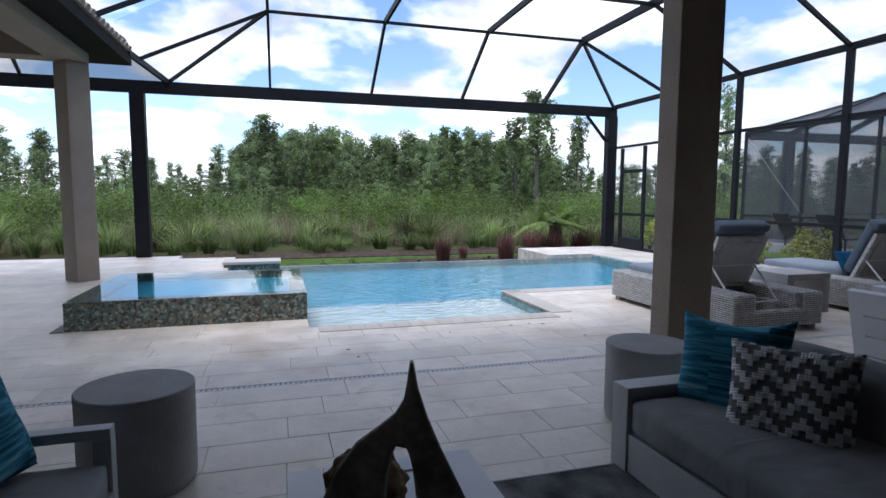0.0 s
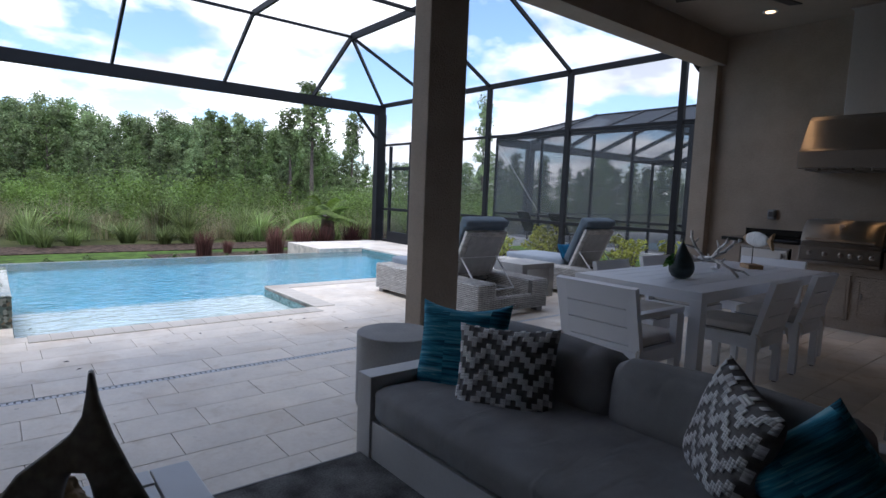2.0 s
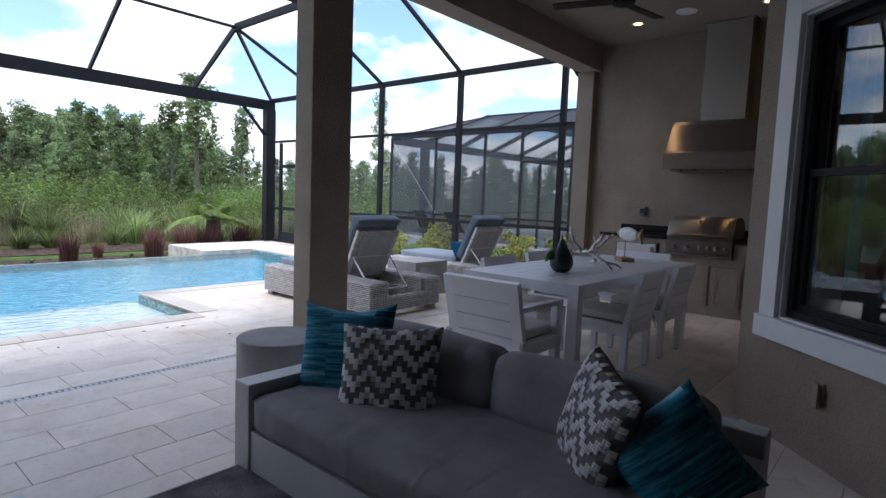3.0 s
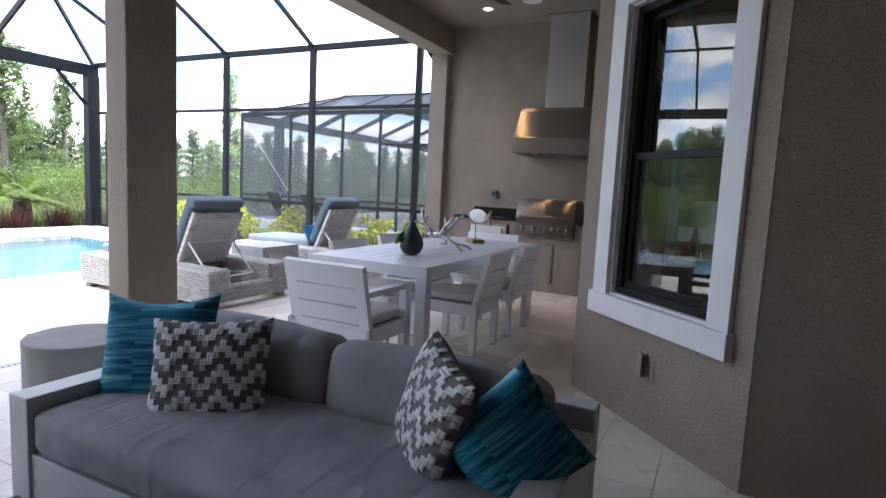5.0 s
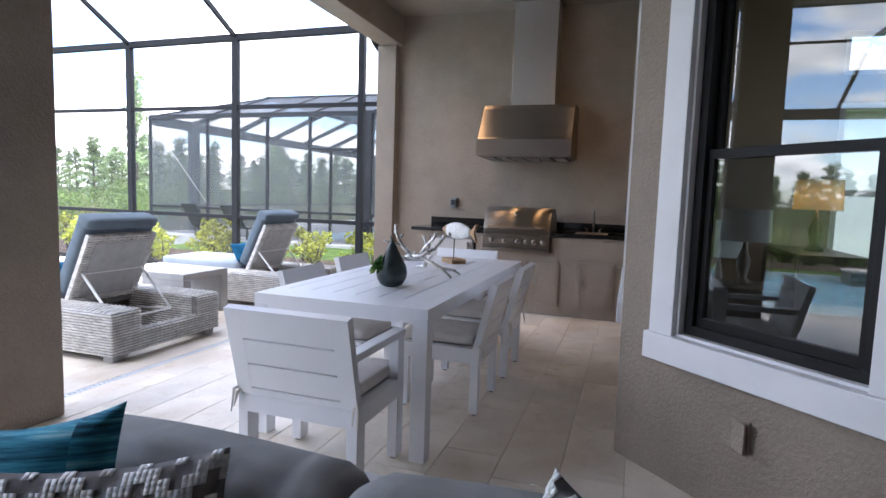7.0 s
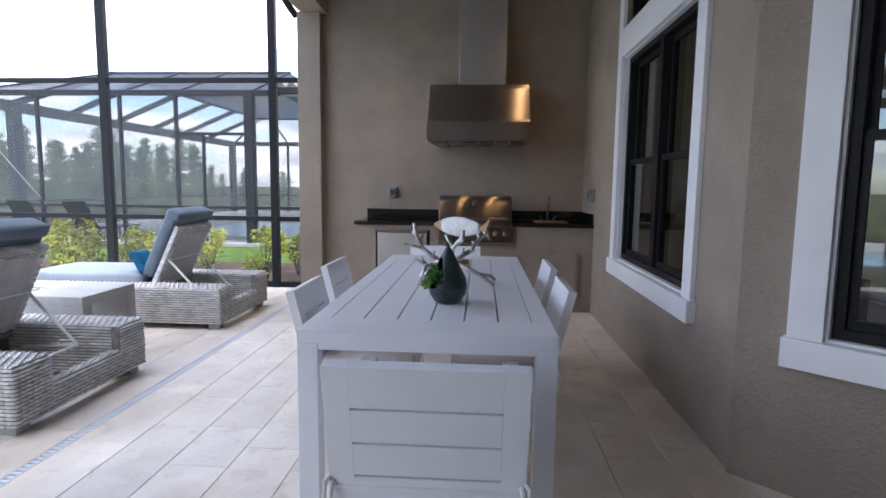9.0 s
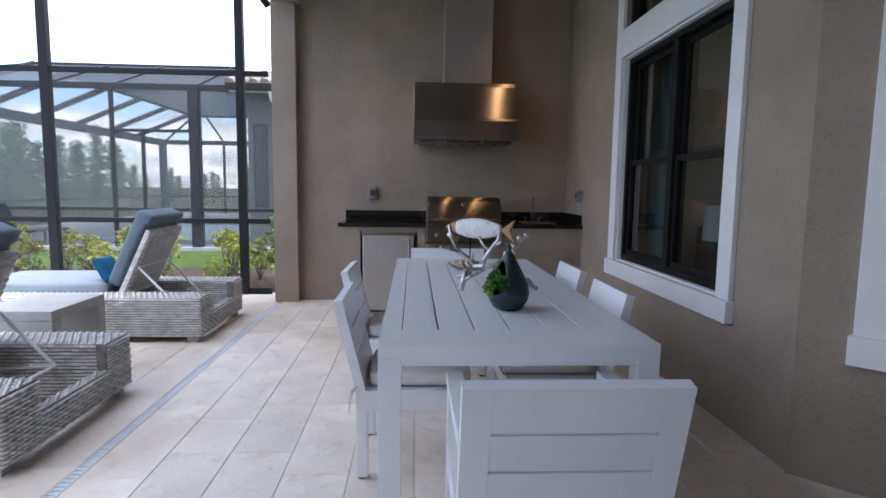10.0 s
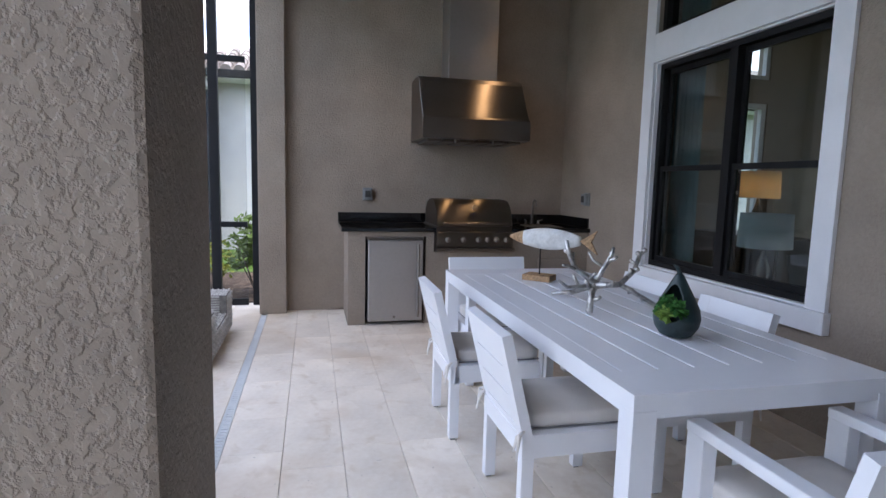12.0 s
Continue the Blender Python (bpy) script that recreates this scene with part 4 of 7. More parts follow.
# ---- table decor ----
def pear_vase():
    v = thing("pear_vase", "dark green matte pear-shaped vase with an open side", "vase", Matrix.Translation((2.77, 0.245, 0.75)) @ Matrix.Diagonal((0.84, 0.84, 0.86, 1)))
    prof = [(0.045, 0), (0.075, 0.012), (0.10, 0.05), (0.108, 0.09), (0.10, 0.135), (0.075, 0.185), (0.048, 0.235), (0.03, 0.27), (0.018, 0.292), (0.006, 0.302)]
    zs = [0.302 * i / 44 for i in range(45)]
    body = lathe([(float(np.interp(z, [p[1] for p in prof], [p[0] for p in prof])), z) for z in zs], 72)
    gone = []
    for f in body.faces:
        c = f.calc_center_median()
        off = math.atan2(c.y, c.x) - math.atan2(0.86, -0.5)
        off = math.atan2(math.sin(off), math.cos(off))
        k = (c.z - 0.165) / 0.085
        if len(f.verts) == 4 and abs(k) < 1 and abs(off) < 0.75 * (1 - k * k) ** 0.5:
            gone.append(f)
    bmesh.ops.delete(body, geom=gone, context="FACES")
    bmesh.ops.smooth_vert(body, verts=[q for q in body.verts if q.is_boundary], factor=0.5, use_axis_x=True, use_axis_y=True, use_axis_z=True)
    ob = part("body", body, M["vase_green"], v, smooth=True)
    mod = ob.modifiers.new("shell", "SOLIDIFY"); mod.thickness = 0.006
    part("stem", tube([(0, 0, 0.295), (0.006, 0.008, 0.32), (0.02, 0.02, 0.335)], [0.012, 0.009, 0.006], 8), M["vase_green"], v)
    rng = random.Random(4)
    for cx, cy, cz, r in ((-0.052, 0.086, 0.118, 0.062), (-0.03, 0.075, 0.165, 0.05), (-0.078, 0.062, 0.15, 0.052), (-0.015, 0.098, 0.13, 0.04), (-0.09, 0.04, 0.125, 0.036)):
        bm = bmesh.new()
        for k in range(26):
            a, e = k * 2.4, 0.25 + 1.2 * k / 26
            d = Vector((math.cos(a) * math.cos(e), math.sin(a) * math.cos(e), math.sin(e)))
            u = d.orthogonal().normalized(); w = d.cross(u)
            s = r * (1.1 - 0.5 * k / 26)
            p = [Vector((0, 0, 0)), d * s * 0.6 + u * s * 0.3, d * s, d * s * 0.6 - u * s * 0.3, d * s * 0.6 + w * s * 0.12]
            q = [bm.verts.new(x) for x in p]
            for f in ((0, 1, 4), (1, 2, 4), (2, 3, 4), (3, 0, 4)):
                bm.faces.new([q[i] for i in f])
        turned(bm, Matrix.Translation((cx, cy, cz)) @ Matrix.Rotation(radians(-50), 4, Vector((-cy, cx, 0)).normalized() * -1))
        part("succulent", bm, M["leaf_bright"] if r > 0.06 else M["succulent"], v, "green succulent rosette")


pear_vase()


def branch_sculpture():
    b = thing("branch_sculpture", "silver metal coral branch sculpture lying on the table", "ornament", Matrix.Translation((3.30, 0.22, 0.75)))
    def limb(points, r0, r1):
        rr = [r0 + (r1 - r0) * i / (len(points) - 1) for i in range(len(points))]
        return tube(points, rr, 8)
    out = [limb([(-0.14, 0.20, 0.012), (-0.10, 0.17, 0.10), (-0.02, 0.10, 0.12), (0.10, 0.05, 0.09), (0.24, 0.10, 0.03)], 0.017, 0.013),
           limb([(-0.02, 0.10, 0.12), (0.02, 0.20, 0.19), (0.02, 0.24, 0.27), (0.03, 0.25, 0.33)], 0.015, 0.009),
           limb([(0.02, 0.20, 0.19), (-0.02, 0.26, 0.21), (-0.05, 0.30, 0.22)], 0.010, 0.006),
           limb([(0.04, 0.08, 0.11), (0.05, 0.03, 0.19), (0.07, -0.02, 0.25), (0.07, -0.03, 0.29)], 0.014, 0.008),
           limb([(-0.06, 0.13, 0.12), (-0.09, 0.02, 0.13), (-0.06, -0.07, 0.19), (-0.02, -0.12, 0.26), (0.0, -0.16, 0.28)], 0.016, 0.009),
           limb([(-0.09, 0.02, 0.13), (-0.05, -0.12, 0.06), (-0.10, -0.20, 0.012)], 0.012, 0.010),
           limb([(0.24, 0.10, 0.03), (0.30, 0.19, 0.012)], 0.013, 0.009), limb([(0.10, 0.05, 0.09), (0.12, 0.19, 0.08), (0.09, 0.25, 0.12)], 0.011, 0.007),
           limb([(0.05, 0.03, 0.19), (0.11, 0.06, 0.22), (0.12, 0.08, 0.26)], 0.008, 0.006), limb([(-0.05, -0.12, 0.06), (0.04, -0.18, 0.04), (0.07, -0.21, 0.012)], 0.010, 0.008)]
    rng = random.Random(2)
    for p in ((0.02, 0.24, 0.27), (-0.06, -0.07, 0.19), (-0.02, -0.12, 0.26), (0.07, -0.02, 0.25), (0.10, 0.05, 0.09), (-0.10, 0.17, 0.10), (-0.01, -0.15, 0.275)):
        k = bmesh.new(); bmesh.ops.create_icosphere(k, subdivisions=1, radius=0.015)
        out.append(turned(k, Matrix.Translation(Vector(p) + Vector((rng.uniform(-.01, .01), rng.uniform(-.01, .01), 0.008)))))
    for p, d in (((0.02, 0.22, 0.23), (0.03, -0.02, 0.03)), ((-0.075, -0.03, 0.16), (-0.02, 0.0, 0.04)), ((-0.04, -0.09, 0.22), (0.035, 0.01, 0.01)), ((0.06, 0.0, 0.22), (-0.03, -0.03, 0.02)),
                 ((-0.12, 0.18, 0.06), (-0.03, -0.03, 0.02)), ((0.17, 0.075, 0.06), (0.02, -0.04, 0.05)), ((0.0, 0.14, 0.14), (-0.05, -0.01, 0.035)), ((0.11, 0.13, 0.085), (0.03, 0.02, 0.05)),
                 ((-0.07, -0.06, 0.10), (0.03, 0.0, -0.03)), ((-0.085, 0.16, 0.105), (0.0, 0.04, 0.045)), ((-0.09, 0.08, 0.125), (-0.04, 0.0, 0.02))):
        a = Vector(p)
        out.append(limb([a, a + Vector(d) * 0.6, a + Vector(d) + Vector((0, 0, 0.006))], 0.010, 0.007))
    part("branch", merge(out), M["silver_branch"], b, smooth=True)


branch_sculpture()


def fish_ornament():
    f = thing("fish_ornament", "carved white and raw wood fish on a stand", "ornament", Matrix.Translation((4.08, 0.28, 0.75)) @ Matrix.Rotation(radians(-44), 4, "Z") @ Matrix.Diagonal((1.05, 1.06, 1.05, 1)))
    part("stand", box(-0.06, 0.06, -0.085, 0.085, 0, 0.035, 0.004), M["raw_wood"], f, "raw wood block")
    part("rod", tube([(0, 0.0, 0.03), (0, 0.0, 0.21)], [0.004, 0.004], 8), M["frame_black"], f)
    def body(t0, t1):
        prof = []
        for i in range(15):
            s = t0 + (t1 - t0) * i / 14
            prof.append((max(0.004, 0.064 * math.sin(math.pi * min(1, s * 0.93 + 0.01)) ** 0.8), s * 0.46))
        bm = lathe(prof, 20)
        return turned(bm, Matrix.Translation((0, 0.20, 0.25)) @ Matrix.Rotation(math.pi / 2, 4, "X") @ Matrix.Diagonal((0.45, 1, 1, 1)))
    part("body", body(0.2, 0.95), M["fish_white"], f, "whitewashed wooden body", smooth=True)
    part("head", body(0.0, 0.2), M["raw_wood"], f, "raw wood head", smooth=True)
    bm = bmesh.new()
    o = [(-0.235, 0.25), (-0.33, 0.315), (-0.30, 0.25), (-0.335, 0.18)]
    a = [bm.verts.new((-0.01, y, z)) for y, z in o]; c = [bm.verts.new((0.01, y, z)) for y, z in o]
    bm.faces.new(a); bm.faces.new(c[::-1])
    for i in range(4):
        bm.faces.new((a[i], c[i], c[(i + 1) % 4], a[(i + 1) % 4]))
    bmesh.ops.recalc_face_normals(bm, faces=bm.faces[:])
    part("tail", bm, M["raw_wood"], f)


fish_ornament()


# ---- seating group ----
def pillow(size, thick, n=26, chevron=False, sag=0.0):
    """A square scatter cushion in local x-z, facing local -y and +y, with pulled-out corners."""
    bm = bmesh.new()
    grid = {}
    for side in (-1, 1):
        for i in range(n + 1):
            for j in range(n + 1):
                u, v = 2 * i / n - 1, 2 * j / n - 1
                edge = i in (0, n) or j in (0, n)
                if edge and side == 1:
                    grid[side, i, j] = grid[-1, i, j]
                    continue
                k = 1 - 0.09 * (1 - u * u) * v * v - 0.0
                kx = 1 - 0.085 * (1 - v * v)
                kz = 1 - 0.085 * (1 - u * u)
                y = side * thick / 2 * ((1 - u ** 4) * (1 - v ** 4)) ** 0.55 * (1 + 0.1 * noise.noise(Vector((u * 2, v * 2, side))))
                grid[side, i, j] = bm.verts.new((u * kx * size / 2, y, v * kz * size / 2 - sag * (1 - u * u) * max(0, v) * size * 0.1))
    for side in (-1, 1):
        for i in range(n):
            for j in range(n):
                q = (grid[side, i, j], grid[side, i + 1, j], grid[side, i + 1, j + 1], grid[side, i, j + 1])
                f = bm.faces.new(q if side == -1 else q[::-1])
                if chevron:
                    if side == -1:
                        step = (0, 1, 2, 3, 2, 1)[(i // 2) % 6]
                        a = (j + 2 * step) % 8
                        f.material_index = 1 if a < 4 else (0 if (i // 2 + j // 2) % 4 else 2)
                    else:
                        f.material_index = 1
    if chevron:
        bm.normal_update()
        light = [f for f in bm.faces if f.material_index != 1]
        made = bmesh.ops.inset_individual(bm, faces=light, thickness=0.0004, depth=0.0022)
    return bm


def sofa(m):
    s = thing("sofa", "two-seat outdoor sofa, grey painted frame with charcoal cushions", "sofa", m)
    x0, x1, y0, y1 = 0.17, 1.15, -1.465, 0.54
    t, h = 0.12, 0.415
    part("base", box(x0 + 0.01, x1 - 0.102, y0 + t, y1 - t, 0.0, 0.20, 0.005), M["sofa_frame"], s)
    for a in (y0, y1 - t):
        part("arm", box(x0, x1 - 0.102, a, a + t, 0, h, 0.006), M["sofa_frame"], s, "flat slab arm")
    part("back_panel", box(x1 - 0.10, x1, y0, y1, 0.0, 0.50, 0.006), M["sofa_frame"], s, "solid back slab")
    part("seat_cushion", soft_box(x0 + 0.0, x1 - 0.11, y0 + t + 0.005, y1 - t - 0.005, 0.20, 0.375, 0.015, 18, 3, 0.009), M["charcoal_fabric"], s, "long charcoal seat cushion", smooth=True)
    mid = -0.46
    for a, b, sd in ((y0 + t + 0.01, mid - 0.005, 5), (mid + 0.005, y1 - t - 0.01, 8)):
        bm = soft_box(x1 - 0.40, x1 - 0.17, a, b, 0.33, 0.63, 0.02, 14, sd, 0.010)
        turned(bm, Matrix.Translation((x1 - 0.28, 0, 0.36)) @ Matrix.Rotation(radians(9), 4, "Y") @ Matrix.Translation((-(x1 - 0.28), 0, -0.36)))
        part("back_cushion", bm, M["charcoal_fabric"], s, "plump charcoal back cushion", smooth=True)
    return s


sofa(Matrix.Translation((0.025, -0.035, 0)))
CHEV = [M["strip_light"], M["strip_dark"], M["strip_mid"]]


def scatter(name, label, bm, material, m):
    return tagged(put(bm, name, material, m, True), label, "pillow")


scatter("throw_pillow", "teal striped woven square pillow leaning on the sofa arm", pillow(0.49, 0.15, sag=0.6), M["teal_fabric"], Matrix.Translation((0.62, 0.225, 0.525)) @ Matrix.Rotation(radians(-65), 4, "Z") @ Matrix.Rotation(radians(-18), 4, "X") @ Matrix.Rotation(radians(-3), 4, "Y"))
scatter("throw_pillow", "grey and white zigzag woven square pillow leaning on the sofa back", pillow(0.47, 0.14, 39, chevron=True), CHEV, Matrix.Translation((0.59, -0.105, 0.47)) @ Matrix.Rotation(radians(-58), 4, "Z") @ Matrix.Rotation(radians(-25), 4, "X") @ Matrix.Rotation(radians(-2), 4, "Y") @ Matrix.Diagonal((1, 1, 1.06, 1)))
scatter("throw_pillow", "grey and white zigzag woven square pillow turned on its side", pillow(0.44, 0.15, 39, chevron=True), CHEV, Matrix.Translation((0.705, -1.035, 0.51)) @ Matrix.Rotation(radians(-134), 4, "Z") @ Matrix.Rotation(radians(-14), 4, "X") @ Matrix.Rotation(radians(10), 4, "Y"))
scatter("throw_pillow", "teal striped woven square pillow slumped in the sofa corner", pillow(0.385, 0.19), M["teal_fabric"], Matrix(((0.495, 0.86, 0.10, 0.71), (-0.824, 0.428, 0.37, -1.315), (0.275, -0.266, 0.92, 0.47), (0, 0, 0, 1))) @ Matrix.Rotation(radians(-22), 4, "Y"))


def lounge_armchair(m):
    s = thing("lounge_armchair", "outdoor armchair with a grey open-arm frame and charcoal cushions", "armchair", m)
    # faces local +x; the arm along the far side is the one in view
    for y in (0.0, 0.86):
        a = part("arm", boxes((-0.80, 0.0, y - 0.06, y, 0.40, 0.44), bevel=0.004), M["sofa_frame"], s, "open square arm frame")
        part("arm_post", boxes((-0.06, 0.0, y - 0.06, y, 0, 0.40)), M["sofa_frame"], a)
        part("arm_post", boxes((-0.80, -0.74, y - 0.06, y, 0, 0.40)), M["sofa_frame"], a)
    part("base", box(-0.80, -0.0, 0.0, 0.80, 0.12, 0.20, 0.004), M["sofa_frame"], s)
    part("seat_cushion", soft_box(-0.74, 0.0, 0.01, 0.79, 0.20, 0.33, 0.015, 10, 4), M["charcoal_fabric"], s, "charcoal seat cushion", smooth=True)
    part("back_cushion", soft_box(-0.78, -0.58, 0.01, 0.79, 0.30, 0.66, 0.02, 10, 6), M["charcoal_fabric"], s, "charcoal back cushion", smooth=True)
    return s


lounge_armchair(Matrix.Translation((-1.945, -0.33, -0.0)))
scatter("throw_pillow", "teal striped woven square pillow on the armchair", pillow(0.46, 0.15), M["teal_fabric"], Matrix.Translation((-2.30, 0.27, 0.55)) @ Matrix.Rotation(radians(80), 4, "Z") @ Matrix.Rotation(radians(-20), 4, "X"))


def drum_table(x, y, label):
    d = thing("side_table", label, "side table", Matrix.Translation((x, y, 0)), "round concrete side tables")
    r = 0.24
    part("drum", lathe([(r - 0.02, 0.0), (r - 0.008, 0.004), (r, 0.03), (r, 0.39), (r, 0.415)], 64), M["concrete"], d, smooth=False)
    part("top", lathe([(r + 0.001, 0.4155), (r + 0.001, 0.445), (r - 0.004, 0.45), (0.001, 0.45)], 64), M["concrete"], d, "smooth lighter concrete top")


drum_table(-1.96, 0.936, "round grey concrete drum side table beside the armchair")
drum_table(0.72, 0.94, "round grey concrete drum side table beside the sofa arm")


def coffee_table():
    t = thing("coffee_table", "pale grey painted square coffee table with inset panels", "coffee table")
    x0, x1, y0, y1, h = -1.33, -0.72, -1.06, 0.0, 0.42
    part("base", box(x0 + 0.04, x1 - 0.04, y0 + 0.04, y1 - 0.04, 0, h - 0.05), M["table_paint"], t)
    part("rim", boxes((x0, x0 + 0.11, y0, y1, h - 0.05, h), (x1 - 0.11, x1, y0, y1, h - 0.05, h), (x0 + 0.114, x1 - 0.114, y1 - 0.09, y1, h - 0.05, h), (x0 + 0.114, x1 - 0.114, y0, y0 + 0.09, h - 0.05, h), bevel=0.003), M["table_paint"], t)
    part("panel", box(x0 + 0.116, x1 - 0.116, y0 + 0.094, y1 - 0.094, h - 0.05, h - 0.004, 0.003), M["table_paint"], t)


coffee_table()


def flame_sculpture():
    """A blade-like pointed shell with an oval opening near its foot."""
    bm = bmesh.new()
    rows = 64
    H = 0.47
    def half(s):
        d = (1 - s) * H
        left = np.interp(d, (0, 0.05, 0.10, 0.138, 0.18, 0.22, 0.30, H), (0.005, 0.011, 0.02, 0.042, 0.092, 0.142, 0.195, 0.27))
        right = np.interp(d, (0, 0.063, 0.138, 0.21, 0.305, H), (0.005, 0.016, 0.041, 0.073, 0.122, 0.20))
        return float(left), float(right)
    hole_c, hole_w, hole_top = -0.026, 0.042, 0.262
    heights = sorted({H * i / rows for i in range(rows + 1)} | {hole_top - 0.05 * (k / 14) ** 2 for k in range(15)})
    cols = 16
    for lobe in (-1, 1):
        for side in (-1, 1):
            grid = []
            for z in heights:
                s = z / H
                l, r = half(s)
                gap = hole_w * max(0.0, 1 - (z / hole_top) ** 2) ** 0.42
                c = hole_c * min(1.0, (1 - s) / 0.4)
                a, b = (-l, c - gap) if lobe < 0 else (c + gap, r)
                row = []
                for j in range(cols + 1):
                    x = a + (b - a) * j / cols
                    u = (x + l) / (l + r)
                    rim = min(1.0, j / 3 if lobe > 0 else (cols - j) / 3) if gap > 0 else 1.0
                    th = 0.035 * (1 - 0.7 * s) * math.sin(math.pi * min(1, max(0, u))) ** 0.6 * (0.25 + 0.75 * rim ** 0.5) + 0.003
                    yy = side * th + 0.05 * math.cos(math.pi * u) * (1 - s) - 0.09 * (1 - s) ** 2 * (u - 0.5)
                    row.append(bm.verts.new((x, yy, z)))
                grid.append(row)
            for i in range(len(heights) - 1):
                for j in range(cols):
                    q = (grid[i][j], grid[i][j + 1], grid[i + 1][j + 1], grid[i + 1][j])
                    bm.faces.new(q if side == -1 else q[::-1])
    bmesh.ops.remove_doubles(bm, verts=bm.verts[:], dist=0.0008)
    ob = put(bm, "flame_sculpture", M["sculpture"], Matrix.Translation((-1.03, -0.46, 0.42)) @ Matrix.Rotation(radians(-14), 4, "Z"), True)
    mod = ob.modifiers.new("shell", "SOLIDIFY"); mod.thickness = 0.008
    tagged(ob, "dark bronze pointed flame sculpture with an oval opening", "sculpture")


flame_sculpture()
bm = bmesh.new(); bmesh.ops.create_icosphere(bm, subdivisions=5, radius=0.085)
for v in bm.verts:
    k = 1 + 0.25 * noise.noise(v.co * 12) + 0.18 * noise.noise(v.co * 40) + 0.06 * noise.noise(v.co * 90)
    v.co = Vector((v.co.x * 1.25, v.co.y * 0.9, v.co.z * 1.05)) * k
zmin = min(v.co.z for v in bm.verts)
ob = put(bm, "stone_ornament", M["rock"], Matrix.Translation((-1.12, -0.30, 0.42 - zmin - 0.005)), True)
tagged(ob, "rough brown natural stone ornament on the coffee table", "ornament")

rug = thing("rug", "charcoal and grey textured outdoor rug under the seating", "rug")
part("rug_field", box(-2.7, 0.75, -2.9, 0.465, 0.004, 0.016, 0.003), M["rug"], rug)
part("binding", boxes((-2.7, 0.75, 0.457, 0.469, 0.004, 0.018)), M["charcoal_fabric"], rug)


# ---- sun loungers ----
def weave(x0, x1, z0, z1, along, face, sign, strand=0.021, step=0.042):
    """Woven flat strands over a vertical panel. along: the axis it runs on; face: its place on the other axis."""
    verts, faces = [], []
    rows = max(1, round((z1 - z0) / strand))
    n = max(1, round((x1 - x0) / step))
    dz, dx = (z1 - z0) / rows, (x1 - x0) / n
    for r in range(rows):
        for k in range(n):
            out = 0.013 if (r + k) % 2 else 0.007
            a, b = x0 + k * dx - 0.004, x0 + (k + 1) * dx + 0.004
            lo, hi = z0 + r * dz + 0.0025, z0 + (r + 1) * dz - 0.0025
            i = len(verts)
            for u, w, o in ((a, lo, 0), (b, lo, 0), (b, hi, 0), (a, hi, 0), ((a + b) / 2 - 0.010, lo + 0.004, out), ((a + b) / 2 + 0.010, lo + 0.004, out), ((a + b) / 2 + 0.010, hi - 0.004, out), ((a + b) / 2 - 0.010, hi - 0.004, out)):
                d = face + sign * (o + 0.003)
                verts.append((u, d, w) if along == "x" else (d, u, w))
            for f in ((4, 5, 6, 7), (0, 1, 5, 4), (1, 2, 6, 5), (2, 3, 7, 6), (3, 0, 4, 7)):
                faces.append(tuple(i + q for q in (f if (sign > 0) != (along == "x") else f[::-1])))
    return verts, faces


def flat_weave(x0, x1, y0, y1, z, strand=0.022, step=0.042):
    v, f = weave(x0, x1, y0, y1, "x", 0, 1, strand, step)
    return [(a, c, z + abs(b)) for a, b, c in v], f


def join_arrays(items):
    V, F = [], []
    for v, f in items:
        o = len(V); V += v; F += [tuple(i + o for i in q) for q in f]
    return V, F


